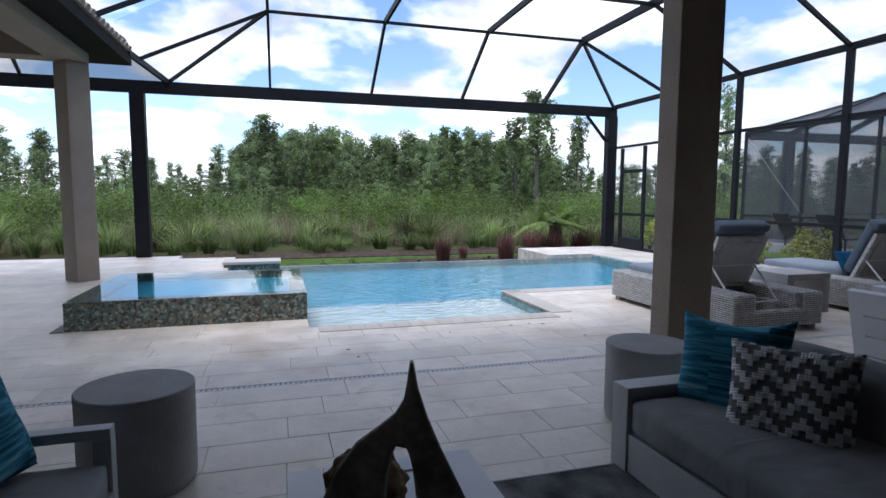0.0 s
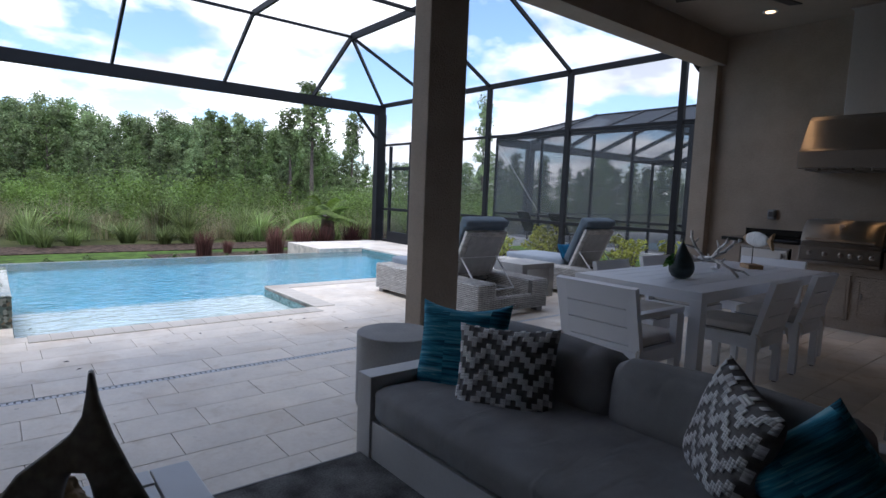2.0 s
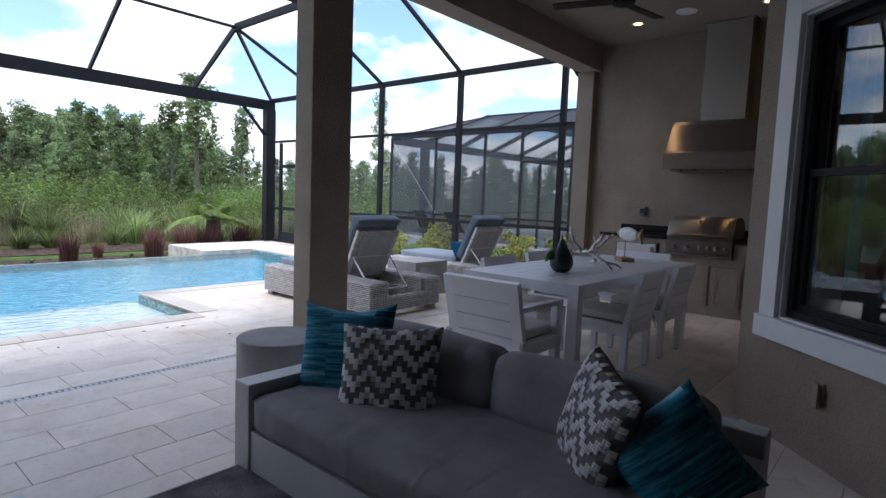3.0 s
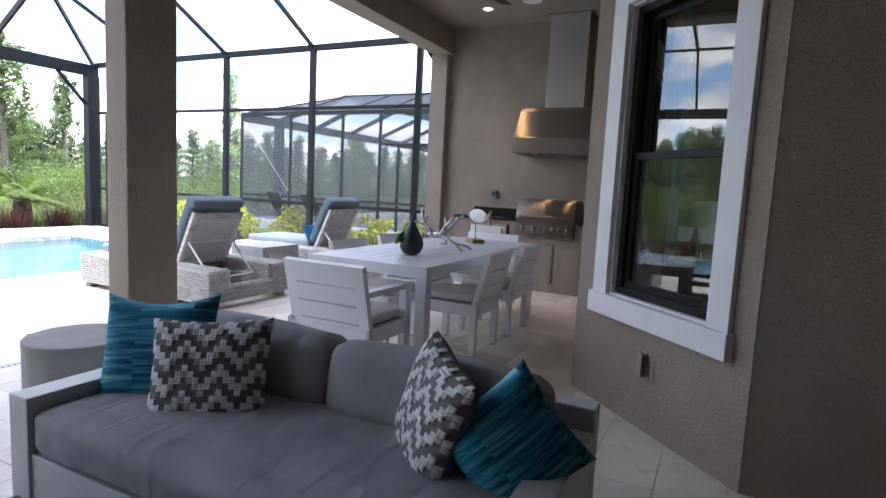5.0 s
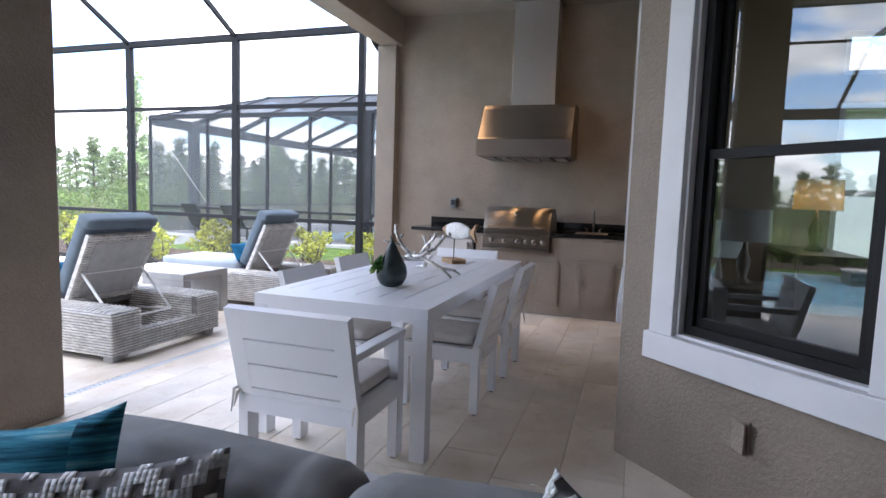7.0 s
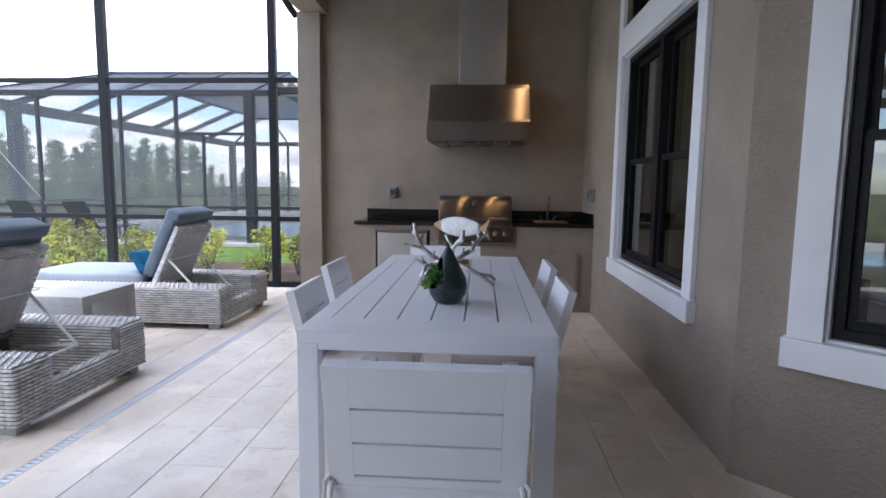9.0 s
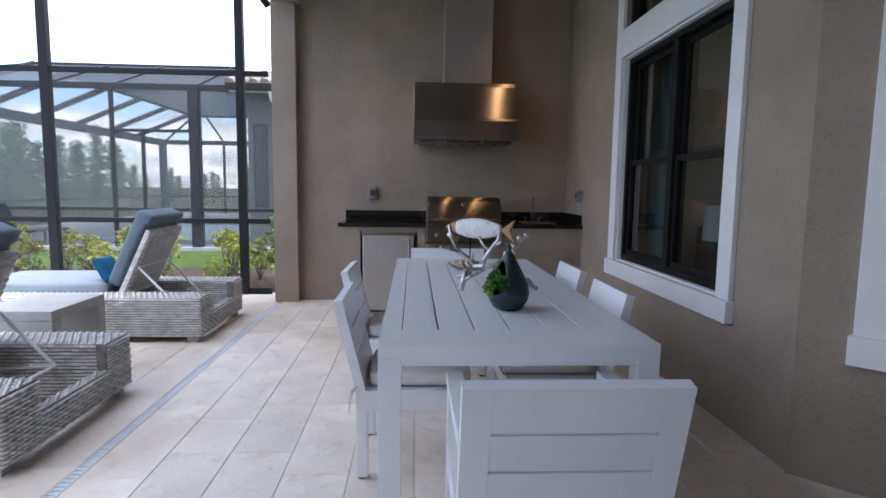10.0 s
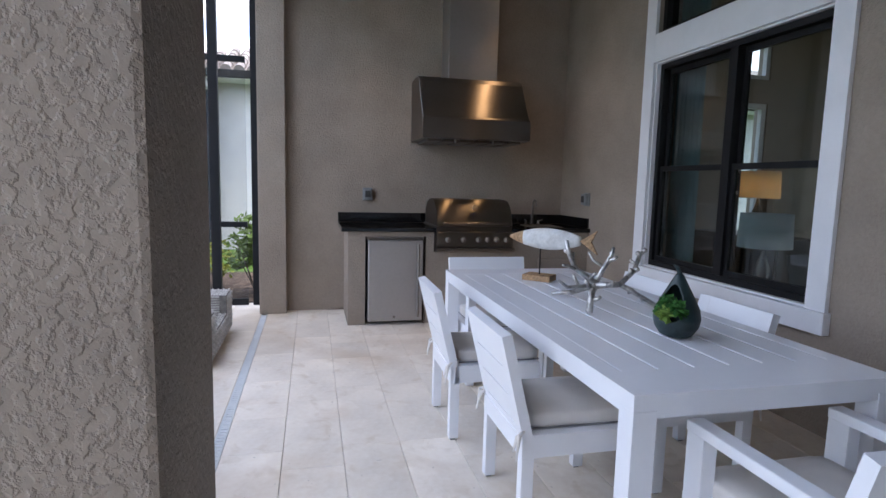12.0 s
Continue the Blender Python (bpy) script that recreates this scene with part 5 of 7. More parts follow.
def sun_lounger(label, m):
    """Head end at local y = 0, foot at +y; 1.08 wide."""
    s = thing("sun_lounger", label, "sun lounger", m, "sun loungers by the pool")
    W, L, h, t = 1.08, 1.98, 0.36, 0.25
    fr = part("base_frame", boxes((0, t, 0, L, 0.05, h), (W - t, W, 0, L, 0.05, h), (t, W - t, 0.0, 0.06, 0.05, 0.20), (t, W - t, L - 0.08, L, 0.05, h - 0.02), (t, W - t, 0.72, L - 0.08, h - 0.08, h - 0.03), bevel=0.015), M["wicker_gap_shade"], s, "whitewashed woven wicker base")
    items = [weave(0, L, 0.05, h, "y", 0, -1), weave(0, L, 0.05, h, "y", W, 1), weave(0, t, 0.05, h, "x", 0, -1), weave(W - t, W, 0.05, h, "x", 0, -1), weave(t, W - t, 0.05, 0.20, "x", 0, -1),
             weave(0, W, 0.05, h, "x", L, 1), weave(0.06, 0.75, 0.05, h, "y", t, 1), weave(0.06, 0.75, 0.05, h, "y", W - t, -1), flat_weave(0, t, 0, L, h), flat_weave(W - t, W, 0, L, h), flat_weave(t, W - t, 0, 0.06, 0.20)]
    w = from_arrays("weave", *join_arrays(items), M["wicker"]); w.parent = fr
    tagged(w, "woven strands", kind="stuff")
    for x in (0.03, W - 0.12):
        for y in (0.03, L - 0.12):
            part("foot", box(x, x + 0.09, y, y + 0.09, 0, 0.05), M["concrete"], s)
    # back panel: hinged at y = 0.72, leaning to the head end
    tilt = Matrix.Translation((0, 0.74, 0.34)) @ Matrix.Rotation(radians(25), 4, "X") @ Matrix.Translation((0, -0.74, -0.34))
    bw0, bw1 = t - 0.03, W - t + 0.03
    bp = part("back_panel", turned(boxes((bw0, bw0 + 0.05, 0.72, 0.76, 0.34, 0.95), (bw1 - 0.05, bw1, 0.72, 0.76, 0.34, 0.95), (bw0 + 0.05, bw1 - 0.05, 0.72, 0.76, 0.90, 0.95), (bw0 + 0.05, bw1 - 0.05, 0.735, 0.75, 0.34, 0.90), bevel=0.006), tilt), M["wicker"], s, "woven reclining back panel")
    v, f = weave(bw0, bw1, 0.34, 0.95, "x", 0.72, -1, 0.022, 0.045)
    v = [tuple(tilt @ Vector(p)) for p in v]
    w = from_arrays("back_weave", v, f, M["wicker"]); w.parent = bp
    tagged(w, kind="stuff")
    part("sling_panel", turned(box(bw0 + 0.07, bw1 - 0.07, 0.702, 0.708, 0.40, 0.89), tilt), M["sling"], bp, "grey sling mesh")
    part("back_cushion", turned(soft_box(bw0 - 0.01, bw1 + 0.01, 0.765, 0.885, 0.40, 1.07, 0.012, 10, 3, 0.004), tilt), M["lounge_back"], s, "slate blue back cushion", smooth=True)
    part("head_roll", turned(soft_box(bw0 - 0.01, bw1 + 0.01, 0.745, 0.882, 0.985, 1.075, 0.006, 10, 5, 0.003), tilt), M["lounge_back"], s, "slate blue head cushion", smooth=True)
    part("seat_cushion", soft_box(bw0 - 0.01, bw1 + 0.01, 0.84, L - 0.02, h - 0.03, h + 0.10, 0.012, 12, 7, 0.004), M["lounge_cushion"], s, "pale grey-blue seat cushion", smooth=True)
    for x in (bw0 + 0.04, bw1 - 0.04):
        top = tilt @ Vector((x, 0.715, 0.62))
        part("prop_strut", merge([tube([top, (x, 0.28, 0.24)], [0.011, 0.011], 8), tube([(x, 0.28, 0.24), (x, 0.66, 0.22)], [0.010, 0.010], 8)]), M["white_metal"], s)
    a, b = tilt @ Vector((bw0 + 0.04, 0.712, 0.62)), tilt @ Vector((bw1 - 0.04, 0.712, 0.62))
    part("cross_bar", tube([a, b], [0.011, 0.011], 8), M["white_metal"], s)
    part("rear_bar", tube([(bw0 + 0.04, 0.28, 0.24), (bw1 - 0.04, 0.28, 0.24)], [0.009, 0.009], 8), M["white_metal"], s)
    return s


l1 = sun_lounger("whitewashed wicker sun lounger with grey-blue cushions, back raised", pose(2.755, 2.40, 0))
l2 = copy_thing(l1, pose(4.90, 2.37, 0))
for x, lab in ((2.745, "small bright blue pillow on a sun lounger"), (4.90, "small bright blue pillow against a raised lounger back")):
    scatter("lumbar_pillow", lab, pillow(0.24, 0.10, 14), M["blue_pillow"], Matrix.Translation((x + 0.33, 3.25, 0.555)) @ Matrix.Rotation(radians(175), 4, "Z") @ Matrix.Rotation(radians(30), 4, "X"))
st = thing("cube_side_table", "grey cast concrete side table between the loungers", "side table", Matrix.Translation((4.04, 2.98, 0)))
part("tabletop", box(0, 0.62, 0, 0.52, 0.38, 0.45, 0.006), M["concrete"], st)
part("leg_panel", box(0, 0.10, 0, 0.52, 0, 0.38, 0.006), M["concrete"], st)
part("leg_panel", box(0.52, 0.62, 0, 0.52, 0, 0.38, 0.006), M["concrete"], st)


# ---- pool and spa ----
WL = -0.09
pool = thing("pool", "freeform vanishing-edge swimming pool with mosaic waterline", "pool")
tagged(pool, kind="structure")
# outline corners of the water
P = [(-1.06, 3.77), (1.57, 3.77), (1.60, 5.27), (5.55, 5.27), (5.55, 9.42), (-1.30, 9.42), (-2.2, 9.42), (-2.2, 6.2), (-1.06, 6.2)]
bm = bmesh.new(); bm.faces.new([bm.verts.new((x, y, WL)) for x, y in P])
w = part("water", bm, M["water"], pool, "rippled turquoise water"); w.visible_shadow = False
bm = bmesh.new(); bm.faces.new([bm.verts.new((x, y, -0.95)) for x, y in P])
part("basin_floor", bm, M["pool_floor"], pool)
part("sun_shelf", boxes((-1.06, 1.57, 3.72, 5.3, -0.40, -0.22), (-1.06, 1.57, 5.3, 5.62, -0.65, -0.47), (-1.06, 1.57, 5.62, 5.95, -0.95, -0.77)), M["shelf_floor"], pool, "shallow tanning shelf with steps")
rows = []
for (ax, ay), (bx, by) in zip(P, P[1:] + P[:1]):
    rows.append(((ax, ay), (bx, by)))
bm = bmesh.new()
for (ax, ay), (bx, by) in rows:
    top = -0.035 if not (ay > 9.1 and by > 9.1) else WL - 0.004
    e = Vector((bx - ax, by - ay)).normalized()
    ax, bx, ay, by = ax - e.y * 0.006, bx - e.y * 0.006, ay + e.x * 0.006, by + e.x * 0.006
    q = [bm.verts.new(p) for p in ((ax, ay, -1.3), (bx, by, -1.3), (bx, by, top), (ax, ay, top))]
    bm.faces.new(q)
part("basin_wall", bm, M["waterline"], pool, "turquoise glass tile wall")
part("vanishing_wall", boxes((-2.2, 4.46, 9.42, 9.62, -1.4, WL - 0.012)), M["mosaic"], pool, "mosaic-faced vanishing edge")
cop = box(0.002, 0.148, 0, 0.24, 0, 0.012, 0.003)
cop_me = bpy.data.meshes.new("coping_stone"); cop.to_mesh(cop_me); cop.free(); cop_me.materials.append(M["coping"])
for i in range(17):
    o = new("coping_stone", cop_me); o.parent = pool; o.location = (-0.98 + i * 0.15, 3.545, -0.006)
for i in range(10):
    o = new("coping_stone", cop_me); o.parent = pool
    o.matrix_basis = Matrix.Translation((1.585, 5.27 - i * 0.15, -0.006)) @ Matrix.Rotation(-math.pi / 2, 4, "Z")
for i in range(26):
    o = new("coping_stone", cop_me); o.parent = pool; o.location = (1.60 + i * 0.15, 5.045, -0.006)
spa = thing("spa", "raised square spa with an overflowing edge, mosaic-clad", "hot tub")
for r in ((-3.29, -1.06, 4.18, 4.34, -0.05, 0.272), (-3.29, -1.06, 6.04, 6.2, -0.3, 0.272), (-3.29, -3.13, 4.34, 6.04, -0.05, 0.272), (-1.22, -1.06, 4.34, 6.04, -0.4, 0.272)):
    part("spa_wall", box(*r), M["mosaic"], spa, "green and brown mosaic cladding")
part("spa_floor", box(-3.13, -1.22, 4.34, 6.04, -0.45, -0.4), M["mosaic"], spa)
bm = box(-3.13, -1.22, 4.34, 6.04, -0.40, -0.30)
part("bench", bm, M["pool_floor"], spa)
bm = bmesh.new(); bm.faces.new([bm.verts.new(p) for p in ((-3.285, 4.185, 0.28), (-1.065, 4.185, 0.28), (-1.065, 6.195, 0.28), (-3.285, 6.195, 0.28))])
w = part("water", bm, M["spa_water"], spa, "still mirror-like water"); w.visible_shadow = False
part("gutter_slot", boxes((-3.40, -3.295, 4.15, 6.2, -0.05, 0.006)), M["black_plastic"], spa, "dark overflow slot")
lp = thing("pool_ledge", "small raised ledge with a mosaic face at the pool corner", "pool ledge")
part("cap", box(-2.30, -1.30, 8.75, 9.30, 0.05, 0.10, 0.006), M["coping"], lp)
part("face", box(-2.28, -1.32, 8.77, 9.28, -1.2, 0.05), M["mosaic"], lp)

# ---- deck bed, ground ----
def slab(name, polys, z0, z1, material, label, category):
    bm = bmesh.new()
    for x0, x1, y0, y1 in polys:
        box(x0, x1, y0, y1, z0, z1, 0, bm)
    return structure(name, bm, material, label, category)


DECK = [(-8.0, 7.1, -4.8, 3.77), (1.60, 7.1, 3.77, 5.27), (5.55, 7.1, 5.27, 9.42), (4.46, 7.1, 9.42, 11.1), (-8.0, -3.29, 3.77, 11.1), (-3.29, -2.2, 6.2, 10.55), (-3.29, -1.06, 3.77, 4.18)]
slab("floor", DECK, -0.5, -0.011, M["paver_bed"], "sanded bed under pale travertine pavers", "floor")
lawn_rows = [(-70, -3.5, 11.1, 13.6), (-3.5, 7.1, 9.62, 13.6), (7.1, 12.2, -6, 13.6)]
bm = bmesh.new()
bmesh.ops.create_grid(bm, x_segments=260, y_segments=140, size=1)
for v in bm.verts:
    x, y = v.co.x * 420, 190 + v.co.y * 230
    hollow = 2.5 if -9.5 < x < 8.5 and y < 10.6 else 0.0
    v.co = Vector((x, y, -0.55 - hollow + 0.12 * noise.noise(Vector((x * 0.05, y * 0.05, 0)))))
structure("ground", bm, M["marsh"], "rough green and straw marsh ground", "ground")
structure("ground_side", boxes((7.1, 420, -120, -39.9, -0.60, -0.56), (-420, -8.3, -120, -39.9, -0.6, -0.56)), M["marsh"], "rough ground beside the houses", "ground")
structure("lawn_strip", box(-70, 30, 9.62, 13.7, -0.7, -0.42), M["lawn"], "mown green lawn strip beyond the pool", "lawn")
structure("lawn_side", box(7.1, 13.0, -30, 9.62, -0.7, -0.12), M["lawn"], "green lawn between the houses", "lawn")
structure("planting_bed", boxes((7.1, 9.9, 1.5, 11.5, -0.5, -0.105)), M["mulch"], "dark mulch bed along the screen", "planting bed")
structure("planting_bed_2", boxes((-40, 12, 13.7, 15.4, -0.7, -0.40), (1.7, 7.0, 11.15, 12.9, -0.6, -0.405)), M["mulch"], "brown mulch bed beyond the lawn", "planting bed")


# ---- screen cage ----
def cage():
    c = tagged(thing("pool_cage", "dark bronze aluminium screen cage over the pool", "screen enclosure"), kind="structure")
    B = M["cage_bronze"]
    E, T, X, Y, W0 = 3.575, 4.65, 7.02, 11.0, -5.6
    part("front_beam", box(-8.0, X + 0.06, Y - 0.08, Y + 0.08, 3.34, E, 0.004), B, c, "deep front beam")
    part("eave_beam", box(X - 0.04, X + 0.04, 2.2, Y - 0.08, E - 0.05, E + 0.05, 0.004), B, c)
    for x, w in ((-4.0, 0.135), (6.96, 0.13)):
        part("corner_post", box(x - w, x + w, Y - 0.1, Y + 0.1, 0, 3.34, 0.004), B, c, "heavy front post")
    part("corner_post", box(-7.9, -7.6, Y - 0.1, Y + 0.1, 0, 3.34, 0.004), B, c)
    part("knee_brace", beam_between((6.82, Y, 2.72), (6.25, Y, 3.34), 0.06, 0.06), B, c)
    ys = (2.64, 4.78, 6.88, 8.95)
    for y in ys:
        w = 0.05 if y > 3 else 0.045
        part("side_post", box(X - 0.04, X + 0.04, y - w, y + w, 0, E - 0.05, 0.003), B, c)
    part("side_post", box(X - 0.04, X + 0.04, 2.19, 2.28, 0, E - 0.05, 0.003), B, c)
    spans = list(zip((2.28, *ys), (*ys, Y - 0.1)))
    for a, b in spans:
        for z in (2.54, 0.86):
            part("rail", box(X - 0.025, X + 0.025, a + 0.05, b - 0.05, z - 0.028, z + 0.028), B, c)
        part("kick_plate", box(X - 0.02, X + 0.02, a + 0.05, b - 0.05, 0.0, 0.07), B, c)
        g = part("screen_panel", box(X - 0.0015, X + 0.0015, a + 0.05, b - 0.05, 0.07, E - 0.05), M["screen"], c, "fine insect screen")
        g.visible_shadow = False
    # screen door
    d = part("door_frame", boxes((X - 0.03, X + 0.03, 9.60, 9.68, 0.02, 2.5), (X - 0.03, X + 0.03, 10.50, 10.58, 0.02, 2.5), (X - 0.03, X + 0.03, 9.68, 10.50, 1.88, 1.96)), B, c)
    part("door_rail", boxes((X - 0.035, X + 0.035, 9.68, 10.50, 0.02, 0.28), (X - 0.03, X + 0.03, 9.68, 10.50, 0.84, 0.90)), B, d)
    # mansard: sloped bays round a flat top
    inx, iny = 5.08, 9.3
    xs = (-1.43, 0.75, 2.90, 5.02)
    for x in (-1.43, 0.75, 2.90):
        part("rafter", beam_between((x, Y, E), (x, iny, T), 0.05, 0.09), B, c)
        part("roof_beam", beam_between((x, iny, T), (x, 2.4, T + 0.1), 0.05, 0.11), B, c)
    part("hip_rafter", beam_between((X, Y, E), (inx, iny, T), 0.05, 0.08), B, c)
    part("hip_rafter", beam_between((5.02, Y, E), (inx, iny, T), 0.05, 0.11), B, c)
    part("hip_rafter", beam_between((X, 8.95, E), (inx, iny, T), 0.05, 0.06), B, c)
    part("purlin", beam_between((-1.43, iny, T), (inx, iny, T), 0.05, 0.05), B, c)
    part("ridge_beam", beam_between((inx, iny, T), (inx, 2.4, T + 0.1), 0.06, 0.14), B, c)
    for y in ys[:3]:
        part("rafter", beam_between((X, y, E), (inx, y, T), 0.05, 0.06), B, c)
        part("purlin", beam_between((inx, y, T), (-3.3, y, T), 0.05, 0.06), B, c)
    part("hip_rafter", beam_between((-3.42, Y, E), (-1.43, iny, T), 0.05, 0.06), B, c)
    part("hip_rafter", beam_between((-3.50, 8.9, 3.56), (-1.43, iny, T), 0.05, 0.06), B, c)
    part("valley_beam", beam_between((-3.42, Y, E), (-3.54, 8.3, 3.52), 0.06, 0.10), B, c)
    part("purlin", beam_between((-3.50, 6.5, 3.56), (-1.43, 6.9, T + 0.05), 0.05, 0.06), B, c)
    part("rafter", beam_between((-6.0, Y, E), (-5.2, 8.42, 3.52), 0.05, 0.06), B, c)
    def screens(name, lab, *rows, mesh="screen_roof"):
        for r in rows:
            b = bmesh.new()
            b.faces.new([b.verts.new(p) for p in r])
            part(name, b, M[mesh], c, lab)
    xs = (-3.42, -1.43, 0.75, 2.90, 5.02)
    for x0, x1 in zip(xs, xs[1:]):
        screens("roof_screen", "fine insect screen", ((x0, Y, E), (x1, Y, E), (x1, iny, T), (max(x0, -1.35), iny, T)))
    screens("roof_screen", "fine insect screen", ((5.02, Y, E), (X, Y, E), (inx, iny, T)), ((X, Y, E), (X, 8.95, E), (inx, iny, T)), ((-3.42, Y, E), (-1.43, iny, T), (-3.5, 8.9, 3.56)))
    for y0, y1 in zip((8.95, 6.88, 4.78), (6.88, 4.78, 2.4)):
        y2 = iny if y0 > 8 else y0
        screens("roof_screen", "fine insect screen", ((X, y0, E), (X, y1, E), (inx, y1, T), (inx, y2, T)))
        for x0, x1 in zip(xs[1:4], (0.75, 2.90, inx)):
            screens("roof_screen", "fine insect screen", ((x0, y2, T + 0.02), (x1, y2, T + 0.02), (x1, y1, T + 0.02), (x0, y1, T + 0.02)))
        screens("roof_screen", "fine insect screen", ((-3.4, y2 - 0.3, 3.6), (-1.43, y2, T + 0.02), (-1.43, y1, T + 0.02), (-3.4, y1, 3.6)))
    screens("roof_screen", "fine insect screen", ((-3.42, Y, E), (-3.54, 8.4, 3.52), (-8.0, 8.4, 3.52), (-8.0, Y, E)), mesh="screen_dense")
    ds = thing("downspout", "dark bent downspout at the porch corner", "downspout")
    part("pipe", tube([(6.78, 2.45, 3.8), (6.78, 2.42, 3.45), (6.72, 2.3, 3.28), (6.72, 2.24, 3.2)], [0.04, 0.04, 0.04, 0.04], 12), M["gutter"], ds)


cage()


# ---- neighbouring house and cage ----
def neighbour():
    c = thing("neighbour_cage", "dark bronze screen cage over the neighbouring pool", "screen enclosure")
    B = M["cage_bronze"]
    x0, x1, y0, y1, E, T = 12.6, 27.5, 3.6, 12.3, 3.30, 4.22
    ix0, ix1, iy0, iy1 = x0 + 2.6, x1 - 2.2, y0 + 1.6, y1 - 2.2
    for y in (y1, 10.25, 8.28, 6.97, 5.27):
        w = 0.07 if y > 6 else 0.2
        part("post", box(x0 - w / 2, x0 + w / 2, y - w / 2, y + w / 2, -0.1, E, 0), B, c)
        part("rafter", beam_between((x0, y, E), (ix0, min(max(y, iy0), iy1), T), 0.05, 0.08), B, c)
    part("post", box(x0 - 0.06, x0 + 0.06, y0 - 0.06, y0 + 0.06, -0.1, E), B, c)
    for y in (y1, 9.6, 7.0, y0):
        part("post", box(x1 - 0.05, x1 + 0.05, y - 0.05, y + 0.05, -0.1, E), B, c)
        part("rafter", beam_between((x1, y, E), (ix1, min(max(y, iy0), iy1), T), 0.05, 0.08), B, c)
    part("post", box(x0 - 0.03, x0 + 0.03, 6.32, 6.38, -0.1, 2.4), B, c, "screen door post")
    for x in (14.3, 27.2):
        part("post", box(x - 0.15, x + 0.15, y1 - 0.1, y1 + 0.1, -0.1, E), B, c, "heavy front post")
    for x in (14.3, 16.4, 18.5, 20.6, 22.7, 24.8):
        part("rafter", beam_between((x, y1, E), (max(ix0, x), iy1, T), 0.10, 0.15), B, c)
    part("eave_beam", boxes((x0 - 0.04, x0 + 0.04, y0, y1, E - 0.06, E + 0.06), (x1 - 0.08, x1 + 0.08, y0, y1, E - 0.14, E + 0.06), (x0 + 0.04, x1, y1 - 0.08, y1 + 0.08, E - 0.22, E + 0.06)), B, c)
    part("top_ring", boxes((ix0 - 0.04, ix0 + 0.04, iy0, iy1, T - 0.05, T + 0.05), (ix1 - 0.04, ix1 + 0.04, iy0, iy1, T - 0.05, T + 0.05), (ix0, ix1, iy1 - 0.04, iy1 + 0.04, T - 0.05, T + 0.05)), B, c)
    for z in (0.75, 1.9):
        part("rail", boxes((x0 - 0.025, x0 + 0.025, y0, y1, z - 0.03, z + 0.03) if z < 1 else (x0 - 0.025, x0 + 0.025, 5.28, 6.94, z + 0.47, z + 0.53)), B, c)
    part("rail", box(x1 - 0.025, x1 + 0.025, y0, y1, 0.72, 0.78), B, c)
    part("rail", box(x0, x1, y1 - 0.025, y1 + 0.025, 0.72, 0.78), B, c)
    part("bracing_cable", tube([(x0 - 0.02, y1 - 0.1, 3.1), (x0 - 0.02, 10.15, 0.75)], [0.004, 0.004], 6), M["concrete"], c, "thin white bracing cable")
    S = M["screen_dense"]
    bm = bmesh.new()
    def quad(*ps):
        bm.faces.new([bm.verts.new(p) for p in ps])
    quad((x0, y0, 0), (x0, y1, 0), (x0, y1, E), (x0, y0, E))
    part("screen_wall", bm, S, c, "grey insect screen")
    bm = bmesh.new()
    quad((x0, y1, 0), (x1, y1, 0), (x1, y1, E), (x0, y1, E))
    part("screen_wall", bm, M["screen_far"], c)
    bm = bmesh.new()
    quad((x1, y0, 0), (x1, y1, 0), (x1, y1, E), (x1, y0, E))
    quad((x1, y0, E), (x1, y1, E), (ix1, iy1, T), (ix1, iy0, T))
    part("screen_wall", bm, M["screen_far"], c)
    bm = bmesh.new()
    quad((x0, y1, E), (x1, y1, E), (ix1, iy1, T), (ix0, iy1, T))
    part("screen_slope", bm, M["screen_far"], c, "thin roof screen")
    bm = bmesh.new()
    quad((x0, y0, E), (x0, y1, E), (ix0, iy1, T), (ix0, iy0, T))
    quad((x0, y0, E), (ix0, iy0, T), (ix1, iy0, T), (x1, y0, E))
    quad((ix0, iy0, T), (ix0, iy1, T), (ix1, iy1, T), (ix1, iy0, T))
    part("screen_roof", bm, M["screen_veil"], c, "grey roof screen")
    structure("neighbour_deck", boxes((12.4, 28, 3.6, 12.5, -0.4, -0.05)), M["concrete"], "pale neighbouring pool deck", "pavement")
    p = thing("neighbour_pool", "blue water of the neighbouring pool", "pool")
    bm = bmesh.new(); bm.faces.new([bm.verts.new(q) for q in ((13.9, 4.8, -0.03), (19.2, 4.8, -0.03), (19.2, 8.2, -0.03), (13.9, 8.2, -0.03))])
    part("water", bm, M["far_water"], p)
    bm = bmesh.new(); bm.faces.new([bm.verts.new(q) for q in ((13.9, 4.8, -0.044), (19.2, 4.8, -0.044), (19.2, 8.2, -0.044), (13.9, 8.2, -0.044))])
    part("liner", bm, M["pool_floor"], p)
    h = thing("neighbour_house", "pale stucco neighbouring house with a barrel-tiled roof", "house", Matrix.Translation((1.47, 0.3, 0.10)))
    part("wall", boxes((11.5, 12.2, -14, 3.98, -0.5, 3.15), (12.2, 20, 3.43, 3.98, -0.5, 3.15)), M["neighbour_wall"], h)
    part("soffit", box(10.95, 12.6, -14, 4.2, 3.12, 3.2), M["white_trim"], h)
    part("gutter", box(10.86, 10.96, -14, 4.25, 3.14, 3.28, 0.01), M["gutter"], h, "dark gutter")
    wd = part("window", box(11.47, 11.5, 3.56, 3.86, 0.70, 2.52), M["frame_black"], h, "dark narrow window")
    part("pane", box(11.464, 11.47, 3.60, 3.82, 0.76, 2.46), M["glass_tinted"], wd)
